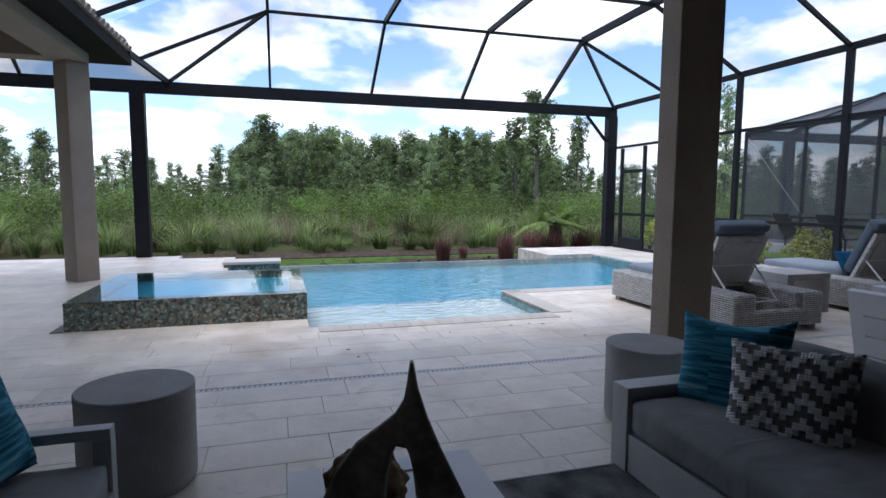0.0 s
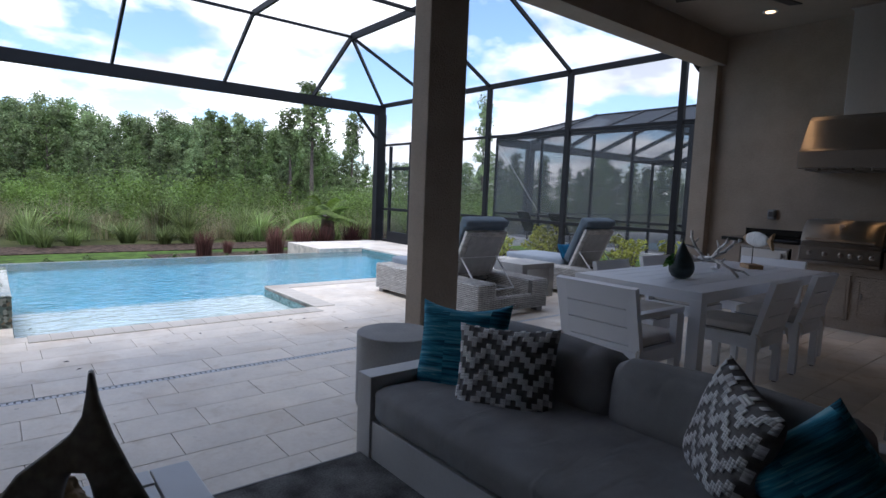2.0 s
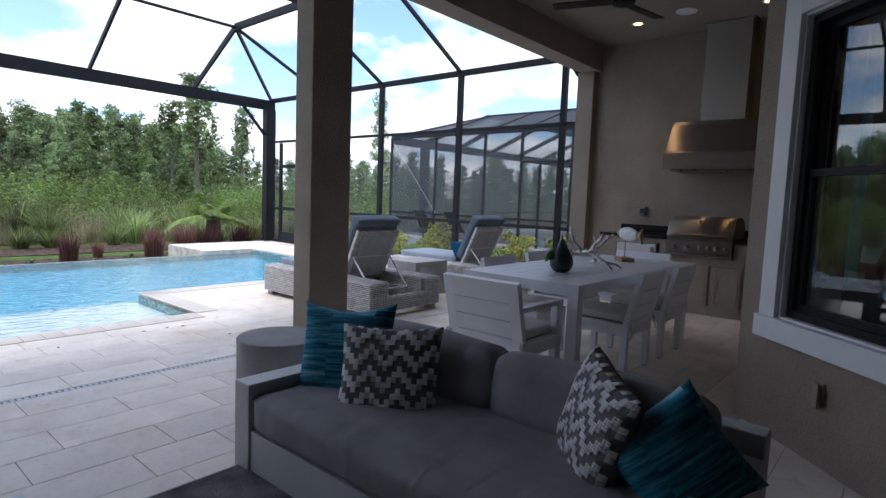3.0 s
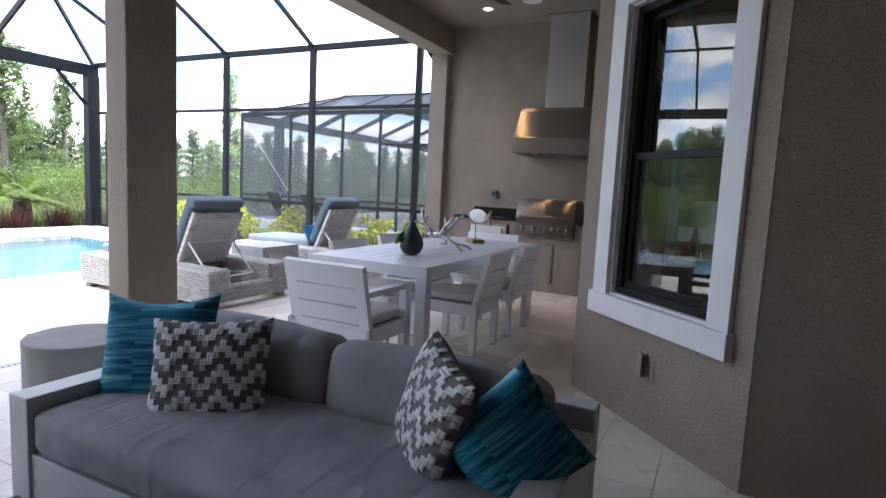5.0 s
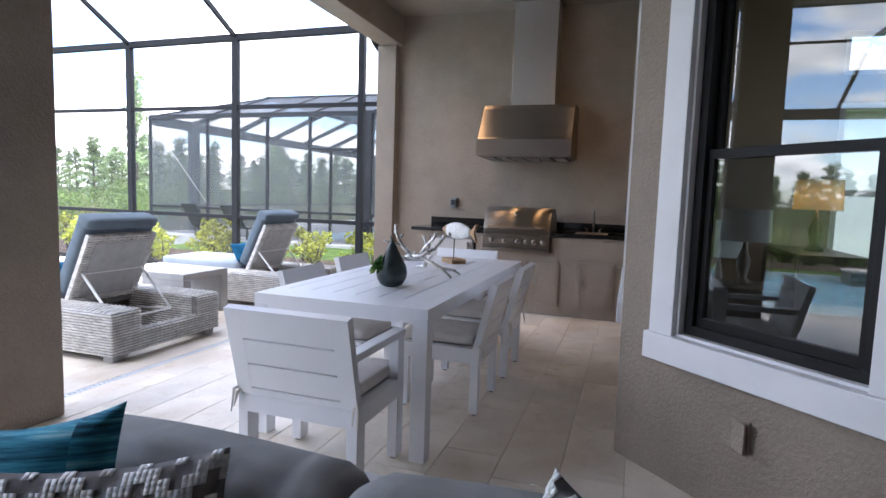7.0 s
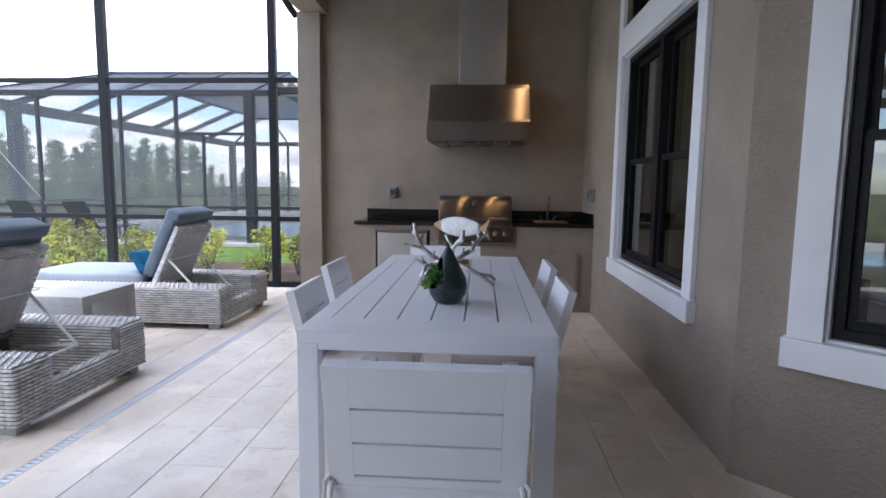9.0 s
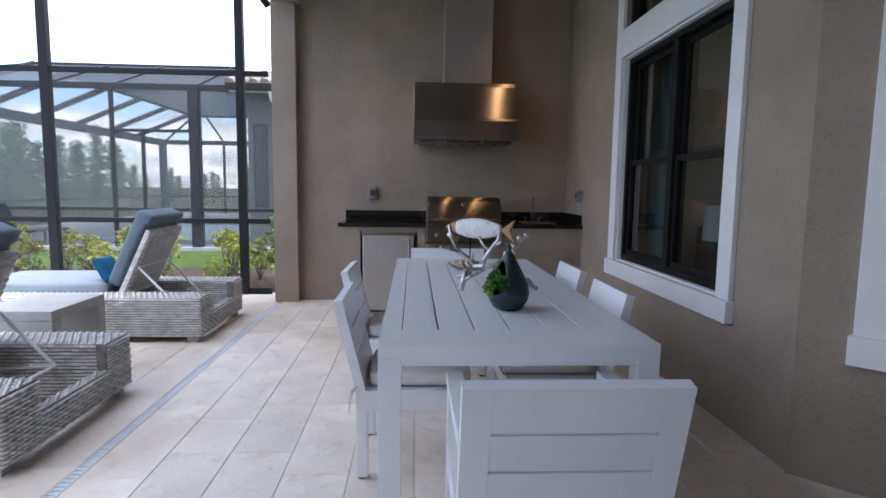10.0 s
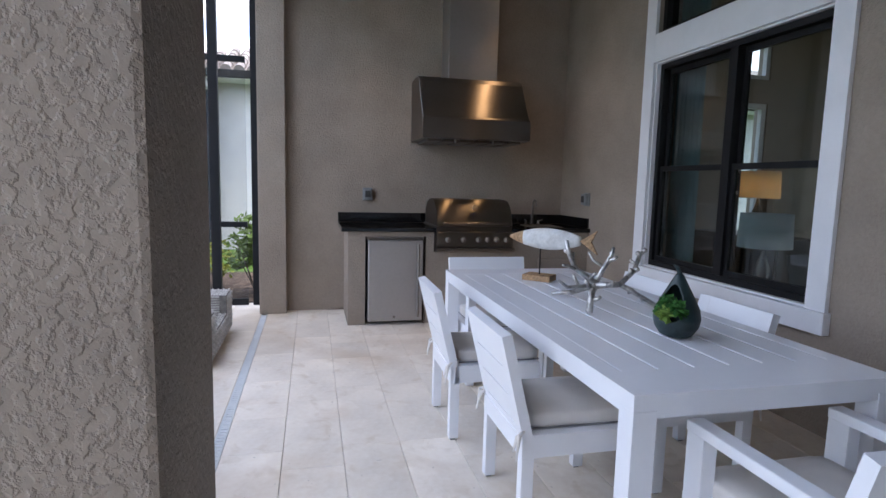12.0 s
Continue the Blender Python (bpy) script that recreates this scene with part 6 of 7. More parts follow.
    part("downspout", tube([(10.92, 3.35, 3.12), (11.0, 3.33, 2.98), (11.42, 3.3, 2.80), (11.44, 3.3, -0.3)], [0.045, 0.045, 0.045, 0.045], 10), M["neighbour_wall"], h, "pale bent downspout")
    bm = bmesh.new()
    bm.faces.new([bm.verts.new(q) for q in ((10.9, -14, 3.26), (10.9, 4.3, 3.26), (15.6, 0.0, 5.2), (15.6, -14, 5.2))])
    bm.faces.new([bm.verts.new(q) for q in ((10.9, 4.3, 3.26), (20, 4.3, 3.26), (20, 0, 5.2), (15.6, 0, 5.2))])
    rf = part("roof", bm, M["terracotta"], h)
    sl = math.atan2(1.94, 4.7)
    for i in range(34):
        for j in range(7):
            y = 4.15 - i * 0.24
            o = new("roof_tile", nb_tile); o.parent = rf
            if j * 0.36 > (4.3 - y) * 1.0 + 0.15:
                bpy.data.objects.remove(o); continue
            p0 = Vector((10.87 + j * 0.36 * math.cos(sl), y, 3.27 + j * 0.36 * math.sin(sl)))
            o.matrix_basis = Matrix.Translation(p0) @ Matrix.Rotation(-sl, 4, "Y")
    for x, y in ((13.6, 9.9), (13.5, 8.5)):
        q = thing("far_lounger", "dark sling sun lounger by the neighbouring pool", "sun lounger", pose(x, y, -0.05, 0, 0, 80), "neighbouring loungers")
        part("bed", boxes((0, 0.6, 0, 1.25, 0.28, 0.33)), M["frame_black"], q)
        part("backrest", turned(box(0, 0.6, 0, 0.7, 0.0, 0.04), Matrix.Translation((0, 1.25, 0.3)) @ Matrix.Rotation(radians(60), 4, "X")), M["frame_black"], q)
        for a in (0.03, 0.53):
            for b in (0.05, 1.15):
                part("leg", box(a, a + 0.04, b, b + 0.04, 0, 0.28), M["frame_black"], q)


nb_bm = half_pipe(0.42, 0.105)
nb_tile = bpy.data.meshes.new("nb_tile"); nb_bm.to_mesh(nb_tile); nb_bm.free(); nb_tile.materials.append(M["terracotta"])
neighbour()

# ---- room behind the windows ----
structure("room_floor", boxes((1.99, 6.68, -6.4, -2.1, -0.1, -0.03), (2.85, 6.68, -2.1, -1.26, -0.1, -0.03)), M["dark_wood"], "dark bedroom floor", "floor")
structure("room_wall_back", boxes((1.99, 6.48, -6.6, -6.4, 0, CEIL)), M["room_wall"], "dim taupe bedroom wall", "wall")
structure("room_wall_side", boxes((6.48, 6.68, -6.6, -3.52, 0, CEIL), (6.48, 6.68, -2.98, -1.26, 0, CEIL), (6.48, 6.68, -3.52, -2.98, 0, 0.55), (6.48, 6.68, -3.52, -2.98, 2.35, 2.62), (6.48, 6.68, -3.52, -2.98, 3.05, CEIL)), M["room_wall"], "dim taupe bedroom wall with a tall and a small window", "wall")
structure("window_3", boxes((6.50, 6.56, -3.52, -3.46, 0.55, 2.35), (6.50, 6.56, -3.04, -2.98, 0.55, 2.35), (6.50, 6.56, -3.46, -3.04, 0.55, 0.61), (6.50, 6.56, -3.46, -3.04, 2.29, 2.35), (6.50, 6.56, -3.46, -3.04, 1.42, 1.48), (6.50, 6.56, -3.52, -3.47, 2.62, 3.05), (6.50, 6.56, -3.03, -2.98, 2.62, 3.05), (6.50, 6.56, -3.47, -3.03, 2.62, 2.67), (6.50, 6.56, -3.47, -3.03, 3.0, 3.05)), M["white_trim"], "white framed bedroom side windows", "window")
structure("room_ceiling", boxes((1.99, 6.68, -6.6, -2.1, CEIL - 0.12, CEIL - 0.02), (2.85, 6.68, -2.1, -1.26, CEIL - 0.12, CEIL - 0.02)), M["room_wall"], "dim bedroom ceiling", "ceiling")


def drape(x0, x1, y, label):
    bm = bmesh.new()
    n = 60
    r0 = []; r1 = []
    for i in range(n + 1):
        x = x0 + (x1 - x0) * i / n
        d = 0.035 * math.sin(i * 1.05) + 0.01 * math.sin(i * 0.37)
        r0.append(bm.verts.new((x, y + d, 0.05))); r1.append(bm.verts.new((x + 0.02, y + d * 0.7, 3.2)))
    for i in range(n):
        bm.faces.new((r0[i], r0[i + 1], r1[i + 1], r1[i]))
    ob = put(bm, "curtain", M["curtain"], None, True)
    mod = ob.modifiers.new("cloth", "SOLIDIFY"); mod.thickness = 0.004
    tagged(ob, label, "curtain", "bedroom curtains")


drape(4.86, 5.22, -1.42, "pale teal full-length curtain inside the window")


def table_lamp(x, y, z, lit, k=1.0):
    l = thing("table_lamp", "lit table lamp with a warm drum shade" if lit else "table lamp with an unlit white drum shade", "lamp", Matrix.Translation((x, y, z)) @ Matrix.Scale(k, 4))
    part("base", lathe([(0.07, 0), (0.075, 0.02), (0.03, 0.06), (0.05, 0.14), (0.055, 0.2), (0.02, 0.3), (0.01, 0.38)], 24), M["dark_wood"] if lit else M["steel"], l, smooth=True)
    sh = lathe([(0.19, 0.36), (0.18, 0.62), (0.178, 0.62), (0.188, 0.36)], 36)
    bmesh.ops.delete(sh, geom=[f for f in sh.faces if len(f.verts) > 4], context="FACES")
    part("shade", sh, M["shade_lit"] if lit else M["shade_white"], l, "warm glowing drum shade" if lit else "white drum shade", smooth=True)
    if lit:
        p = new("lamp_bulb", bpy.data.lights.new("lamp_bulb", "POINT"))
        p.data.energy, p.data.color, p.data.shadow_soft_size = 1.6, (1.0, 0.74, 0.45), 0.05
        p.location = (x, y, z + 0.5)


table_lamp(5.5, -2.6, 0.91, True)
table_lamp(4.42, -1.70, 0.55, False)
table_lamp(3.41, -1.69, 0.83, False, 0.7)
ds = thing("dresser", "dark wooden dresser in the bedroom", "dresser", Matrix.Translation((4.95, -2.85, 0)) @ Matrix.Diagonal((1, 1, 1.07, 1)))
part("carcass", box(0, 1.2, 0, 0.5, 0.06, 0.85, 0.006), M["dark_wood"], ds)
for i in range(3):
    part("drawer", box(0.02 + i * 0.39, 0.40 + i * 0.39, 0.5, 0.515, 0.12, 0.80, 0.005), M["dark_wood"], ds)
part("plinth", box(0.04, 1.16, 0.04, 0.46, 0, 0.06), M["black_plastic"], ds)
ds = thing("nightstand", "dark wooden nightstand by the window", "nightstand", Matrix.Translation((4.17, -1.95, 0)) @ Matrix.Diagonal((1, 1, 0.7333, 1)))
part("carcass", box(0, 0.5, 0, 0.5, 0.06, 0.75, 0.006), M["dark_wood"], ds)
part("drawer", box(0.02, 0.48, 0.5, 0.515, 0.4, 0.72, 0.005), M["dark_wood"], ds)
part("plinth", box(0.03, 0.47, 0.03, 0.47, 0, 0.06), M["black_plastic"], ds)
sc = thing("side_cabinet", "dark wooden cabinet under the white lamp", "cabinet", Matrix.Translation((3.21, -1.92, 0)))
part("carcass", box(0, 0.4, 0, 0.4, 0.06, 0.83, 0.006), M["dark_wood"], sc)
part("door", box(0.015, 0.385, 0.4, 0.415, 0.08, 0.80, 0.005), M["dark_wood"], sc)
part("plinth", box(0.03, 0.37, 0.03, 0.37, 0, 0.06), M["black_plastic"], sc)
bd = thing("bed", "bed with a tufted beige headboard and pale bedding", "bed", pose(6.46, -3.6, 0, 0, 0, 180))
part("headboard", box(0, 0.1, 0, 1.5, 0, 1.7, 0.03), M["headboard"], bd, "tufted beige headboard")
part("mattress", soft_box(0.1, 2.0, 0.0, 1.5, 0.25, 0.6, 0.02, 8), M["cushion_white"], bd, smooth=True)
part("bed_base", box(0.1, 2.0, 0.02, 1.48, 0, 0.25), M["headboard"], bd)


# ---- planting ----
def blade_field(centres, per, h, spread, width, rng, lean=0.5):
    V, F = [], []
    for cx, cy, cz, k in centres:
        for _ in range(per):
            a = rng.uniform(0, 2 * math.pi); r = rng.uniform(0, spread * 0.35) * k
            hh = h * k * rng.uniform(0.55, 1.1)
            out = rng.uniform(0.1, lean) * hh
            x, y = cx + r * math.cos(a), cy + r * math.sin(a)
            wx, wy = -math.sin(a) * width * 0.5 * k, math.cos(a) * width * 0.5 * k
            i = len(V)
            for s in (0, 0.5, 1.0):
                o = out * s * s
                z = cz + hh * (s - 0.18 * s * s * out / hh)
                w = 1 - s * 0.9
                V += [(x + o * math.cos(a) - wx * w, y + o * math.sin(a) - wy * w, z), (x + o * math.cos(a) + wx * w, y + o * math.sin(a) + wy * w, z)]
            F += [(i, i + 1, i + 3, i + 2), (i + 2, i + 3, i + 5, i + 4)]
    return V, F


def leaf_cloud(blobs, per, size, rng):
    """Small leaves spread over lumpy clumps given as (x, y, z, rx, ry, rz)."""
    V, F = [], []
    for bx, by, bz, rx, ry, rz in blobs:
        for _ in range(per):
            d = Vector((rng.gauss(0, 1), rng.gauss(0, 1), rng.gauss(0, 1))).normalized()
            q = rng.uniform(0.45, 1.05)
            p = Vector((bx + d.x * rx * q, by + d.y * ry * q, bz + d.z * rz * q))
            u = Vector((rng.uniform(-1, 1), rng.uniform(-1, 1), rng.uniform(-0.6, 0.6))).normalized()
            w = u.cross(Vector((rng.uniform(-1, 1), rng.uniform(-1, 1), rng.uniform(-1, 1)))).normalized()
            s = size * rng.uniform(0.6, 1.3)
            i = len(V)
            V += [tuple(p - u * s), tuple(p + w * s * 0.45), tuple(p + u * s), tuple(p - w * s * 0.45)]
            F.append((i, i + 1, i + 2, i + 3))
    return V, F


def tree(name, label, h, kind, seed, group="far trees"):
    """A tapered trunk with limbs and a ragged crown. kind: spire, round or flat."""
    rng = random.Random(seed)
    t = thing(name, label, "tree", None, group)
    pts = [(0.04 * h * 0.1 * math.sin(i * 1.3 + seed), 0.04 * h * 0.1 * math.cos(i + seed), h * 0.93 * i / 6) for i in range(7)]
    limbs, blobs = [tube(pts, [0.022 * h * (1 - 0.85 * i / 6) for i in range(7)], 7)], []
    start = {"spire": 0.10, "round": 0.12, "flat": 0.55}[kind]
    n = 20 if kind != "flat" else 13
    for i in range(n):
        s = start + (0.97 - start) * i / (n - 1)
        a = i * 2.4 + rng.uniform(-0.4, 0.4)
        if kind == "spire":
            reach = h * (0.17 * (1 - s) ** 0.7 + 0.035) * rng.uniform(0.6, 1.2)
        elif kind == "round":
            reach = h * 0.20 * math.sin(math.pi * min(1, (s - start) / (1.05 - start)) ** 0.8 + 0.25) * rng.uniform(0.6, 1.2) + 0.03 * h
        else:
            reach = h * 0.17 * rng.uniform(0.45, 1.25) * (1.15 - 0.5 * s)
        z = h * s
        end = Vector((reach * math.cos(a), reach * math.sin(a), z + reach * rng.uniform(-0.1, 0.35)))
        base = Vector((0, 0, z - reach * 0.25))
        limbs.append(tube([base, (base + end) / 2 + Vector((0, 0, 0.03 * h)), end], [0.007 * h, 0.005 * h, 0.002 * h], 5))
        k = h * rng.uniform(0.05, 0.085)
        blobs.append((end.x * 0.8, end.y * 0.8, end.z, k * 1.3, k * 1.3, k * (0.55 if kind == "flat" else 0.75)))
        blobs.append((end.x * 0.4, end.y * 0.4, z + k * 0.3, k, k, k * 0.8))
        if kind == "flat":
            blobs.append((end.x, end.y, end.z - k * 1.0, k * 0.4, k * 0.4, k * 1.2))
    part("trunk", merge(limbs), M["bark"], t, "grey-brown trunk and limbs")
    V, F = leaf_cloud(blobs, 75, 0.017 * h, rng)
    c = from_arrays("crown", V, F, M["leaf_pine"] if kind != "round" else M["leaf_forest"]); c.parent = t
    tagged(c, "ragged green crown")
    return t


rng = random.Random(11)
protos = [tree("cypress_tree", "slender green conifer in the far wood", 9.0, "spire", 1), tree("cypress_tree", "slender green conifer in the far wood", 9.0, "spire", 2),
          tree("pond_tree", "rounded green tree in the far wood", 9.0, "round", 3), tree("pond_tree", "rounded green tree in the far wood", 9.0, "round", 4)]
EYE0 = (-1.3, -1.7)


def at_bearing(deg, dist):
    return EYE0[0] + dist * math.sin(radians(deg)), EYE0[1] + dist * math.cos(radians(deg))


count = 0
used = [False] * 4
for ring, dist in enumerate((56, 63, 70, 80)):
    b = -26.0
    while b < 97:
        mass = -5.5 < b < 28.0
        edge = 1.0
        if mass:
            up = 5.6 + 0.5 * math.sin(b * 0.45) - (0.9 if b < -3 else 0) - (1.2 if b > 26 else 0)
            step = 0.8
        else:
            up = 3.1 if b < -5.5 else (3.0 if b < 36 else 3.6 if b < 62 else 1.5)
            up *= rng.uniform(0.6, 1.15)
            step = 2.3 if b < 0 else 1.6 if b < 62 else 3.0
        if ring == 0 and not mass:
            b += step
            continue
        top = (1.85 + dist * math.tan(radians(up))) * rng.uniform(0.86, 1.07) * (rng.uniform(0.62, 0.86) if ring == 0 else 1.03)
        if b < -17:
            top *= 1.35
        k = rng.choice((0, 0, 1, 1, 2, 3)) if mass else rng.randrange(4)
        x, y = at_bearing(b + rng.uniform(-0.5, 0.5), dist + rng.uniform(-4, 4))
        s = top / 9.0
        m = Matrix.Translation((x, y, -0.55)) @ Matrix.Rotation(rng.uniform(0, 6.28), 4, "Z")
        if not used[k]:
            t = protos[k]; used[k] = True
            t.matrix_basis = m
        else:
            t = copy_thing(protos[k], m)
        t.scale = (s * (rng.uniform(0.72, 1.05) if mass else rng.uniform(0.85, 1.2)),) * 2 + (s,)
        b += step * rng.uniform(0.7, 1.3)
tall = tree("bald_cypress", "tall ragged cypress with hanging moss", 11.0, "flat", 21, "tall cypresses")
x, y = at_bearing(26.0, 52); tall.matrix_basis = Matrix.Translation((x, y, -0.55))
t = copy_thing(tall, Matrix.Identity(4)); x, y = at_bearing(23.9, 54); t.matrix_basis = Matrix.Translation((x, y, -0.55)) @ Matrix.Rotation(2, 4, "Z"); t.scale = (0.8, 0.8, 0.82)
t = copy_thing(tall, Matrix.Identity(4)); x, y = at_bearing(29.9, 54); t.matrix_basis = Matrix.Translation((x, y, -0.55)) @ Matrix.Rotation(4, 4, "Z"); t.scale = (0.62, 0.62, 0.82)
t = copy_thing(tall, Matrix.Identity(4)); x, y = at_bearing(-0.9, 60); t.matrix_basis = Matrix.Translation((x, y, -0.55)) @ Matrix.Rotation(1, 4, "Z"); t.scale = (1.0, 1.0, 0.88)
t = copy_thing(protos[0], Matrix.Identity(4)); x, y = at_bearing(43.2, 40); t.matrix_basis = Matrix.Translation((x, y, -0.55)); t.scale = (0.55, 0.55, 0.95)

for k in range(120):
    b, d = rng.uniform(-27, 60), rng.uniform(34, 58)
    x, y = at_bearing(b, d)
    t = copy_thing(protos[rng.choice((0, 2, 2, 3, 3))], Matrix.Translation((x, y, -0.55)) @ Matrix.Rotation(rng.uniform(0, 6.28), 4, "Z"))
    s = (1.1 + d * 0.034 * rng.uniform(0.3, 1.25)) / 9.0
    if b > 32:
        s *= 0.75
    t.scale = (s * rng.uniform(1.1, 1.9),) * 2 + (s,)
    tagged(t, "low bushy green sapling in the marsh", "tree", "marsh saplings")

# marsh growth between the bed and the wood
rows = [[], [], []]
straw, bright = [], []
for _ in range(190):
    b, d = rng.uniform(-26, 62), 19.5 + 40 * rng.random() ** 1.3
    x, y = at_bearing(b, d)
    if y < 16.5 and x < 26:
        continue
    k = rng.uniform(0.6, 2.3) * (0.75 + d / 80)
    kind = rng.random()
    blob = [(x + rng.uniform(-0.6, 0.6) * k, y + rng.uniform(-0.6, 0.6) * k, -0.5 + k * rng.uniform(0.2, 0.85), 0.55 * k, 0.55 * k, 0.5 * k) for _ in range(3)]
    (bright if kind < (0.5 if d < 33 else 0.2) else rows[1] if d > 30 and kind < 0.7 else rows[2]).extend(blob)
for _ in range(115):
    x, y = at_bearing(rng.uniform(-24, 48), rng.uniform(20.5, 36))
    if y < 17:
        continue
    k = rng.uniform(0.8, 1.75)
    for _ in range(6):
        (bright if rng.random() < 0.75 else rows[1]).append((x + rng.uniform(-0.5, 0.5) * k, y + rng.uniform(-0.5, 0.5) * k, -0.5 + k * rng.uniform(0.25, 1.15), 0.42 * k, 0.42 * k, 0.42 * k))
for nm, blobs, mt, lab in (("marsh_shrubs", rows[1], M["leaf_forest"], "dense dull green marsh shrubs"), ("bright_shrubs", bright, M["leaf_bright"], "bright green marsh shrubs")):
    V, F = leaf_cloud(blobs, 210, 0.05, rng)
    tagged(from_arrays(nm, V, F, mt), lab, "shrubs", kind="stuff")
cen = []
for _ in range(1500):
    b, d = rng.uniform(-26, 62), 20 + 32 * rng.random() ** 1.4
    x, y = at_bearing(b, d)
    if y < 16 and x < 26:
        continue
    cen.append((x, y, -0.5, rng.uniform(0.5, 1.05)))
V, F = blade_field(cen[:700], 40, 0.95, 1.2, 0.03, rng, 0.6)
tagged(from_arrays("marsh_grass", V, F, M["blade_straw"]), "dry straw-coloured marsh grass", "grass", kind="stuff")
V, F = blade_field(cen[200:480], 34, 1.35, 1.3, 0.025, random.Random(77), 0.35)
tagged(from_arrays("dry_reeds", V, F, M["blade_grey"]), "grey-brown dry reeds and twigs", "reeds", kind="stuff")
V, F = blade_field(cen[600:], 26, 0.70, 0.9, 0.035, rng, 0.5)
tagged(from_arrays("green_grass", V, F, M["blade_green"]), "green marsh grass", "grass", kind="stuff")


def single(name, label, cat, V, F, material, m, group):
    ob = from_arrays(name, V, F, material); ob.matrix_basis = m
    return tagged(ob, label, cat, group)


tuft_mesh = []
for s in range(3):
    V, F = blade_field([(0, 0, 0, 1.0)], 190, 1.0, 0.55, 0.04, random.Random(s), 1.1)
    tuft_mesh.append(from_arrays("grass_tuft", V, F, M["blade_green"]))
i = 0
for row_y, step, kk in ((15.5, 1.3, 0.65), (16.7, 1.7, 0.9), (18.4, 2.0, 1.1)):
    x = -13.0
    while x < 14:
        src = tuft_mesh[i % 3]
        ob = src if i < 3 else new("grass_tuft", src.data)
        ob.matrix_basis = Matrix.Translation((x + rng.uniform(-0.3, 0.3), row_y + rng.uniform(-0.4, 0.4), -0.45)) @ Matrix.Rotation(rng.uniform(0, 6), 4, "Z") @ Matrix.Diagonal((kk * 1.2, kk * 1.2, kk * rng.uniform(0.8, 1.3), 1))
        tagged(ob, "arching green ornamental grass tuft in the bed", "grass tuft", "grass tufts beyond the lawn")
        i += 1
        x += step * rng.uniform(0.6, 1.5)
leaf_v, leaf_f = [(-0.022, 0, 0.002), (0, 0.011, 0.006), (0.024, 0, 0.003), (0, -0.011, 0.005), (0, 0, 0.001)], [(0, 3, 4), (3, 2, 4), (2, 1, 4), (1, 0, 4)]
me = None
for k in range(14):
    ob = from_arrays("fallen_leaf", leaf_v, leaf_f, M["mulch"]) if me is None else new("fallen_leaf", me)
    me = ob.data
    ob.matrix_basis = pose(rng.uniform(-1.2, 1.5), rng.uniform(2.6, 4.9), 0.001, 0, 0, rng.uniform(0, 360))
    tagged(ob, "small dry brown leaf on the paving", "leaf", "fallen leaves on the deck")
# small edging plants and red shrubs by the pool
V, F = leaf_cloud([(0, 0, 0.12, 0.13, 0.13, 0.12)], 90, 0.04, rng)
me = None
for k in range(13):
    ob = from_arrays("edging_plant", V, F, M["leaf_forest"]) if me is None else new("edging_plant", me)
    me = ob.data
    ob.matrix_basis = pose(-2.0 + k * 0.55 + rng.uniform(-0.1, 0.1), 10.9 + rng.uniform(-0.2, 0.2), -0.42, 0, 0, rng.uniform(0, 360))
    ob.scale = (rng.uniform(0.7, 1.3),) * 3
    tagged(ob, "small dark green edging plant at the lawn edge", "plant", "edging plants")
def fan_palm(m):
    """A low palm: a shaggy stump and arching fronds of narrow leaflets."""
    r = random.Random(31)
    t = thing("fan_palm", "low shaggy palm with arching green fronds behind the pool", "palm", m)
    part("trunk", tube([(0, 0, 0), (0.03, 0.02, 0.35), (0.02, 0.0, 0.75)], [0.15, 0.17, 0.12], 10), M["bark"], t, "rough brown stump")
    for i in range(22):
        a = i * 2.4
        e = r.uniform(0.15, 1.25)
        L = r.uniform(0.75, 1.05)
        V, F = [], []
        for k in range(26):
            s = 0.25 + 0.75 * k / 25
            out, up = L * s * math.cos(e), 0.7 + L * s * math.sin(e) - 0.45 * L * s * s
            p = Vector((out * math.cos(a), out * math.sin(a), up))
            side = Vector((-math.sin(a), math.cos(a), 0))
            fwd = Vector((math.cos(a) * 0.6, math.sin(a) * 0.6, -0.35))
            for g in (-1, 1):
                n = len(V)
                tip = p + (side * g + fwd) * 0.26 * (1.1 - 0.6 * s)
                V += [tuple(p - fwd * 0.02), tuple(p + fwd * 0.03), tuple(tip)]
                F.append((n, n + 1, n + 2))
        o = from_arrays("frond", V, F, M["leaf_bright"]); o.parent = t
    return t


fan_palm(pose(6.45, 12.95, -0.41) @ Matrix.Scale(1.3, 4))
V, F = blade_field([(0, 0, 0, 1)], 260, 0.62, 0.45, 0.022, rng, 0.35)
me = None
for x, y, s in ((2.75, 12.0, 0.9), (4.55, 12.1, 1.0), (5.25, 12.0, 1.1), (5.95, 12.1, 1.1), (6.75, 12.0, 1.2), (7.7, 12.2, 1.0), (3.5, 12.6, 0.5)):
    ob = from_arrays("red_grass_shrub", V, F, M["leaf_red"]) if me is None else new("red_grass_shrub", me)
    me = ob.data
    ob.matrix_basis = pose(x, y, -0.42, 0, 0, rng.uniform(0, 360)); ob.scale = (s * 1.3, s * 1.3, s * 1.2)
    tagged(ob, "dark red fountain grass shrub near the pool edge", "shrub", "red shrubs")


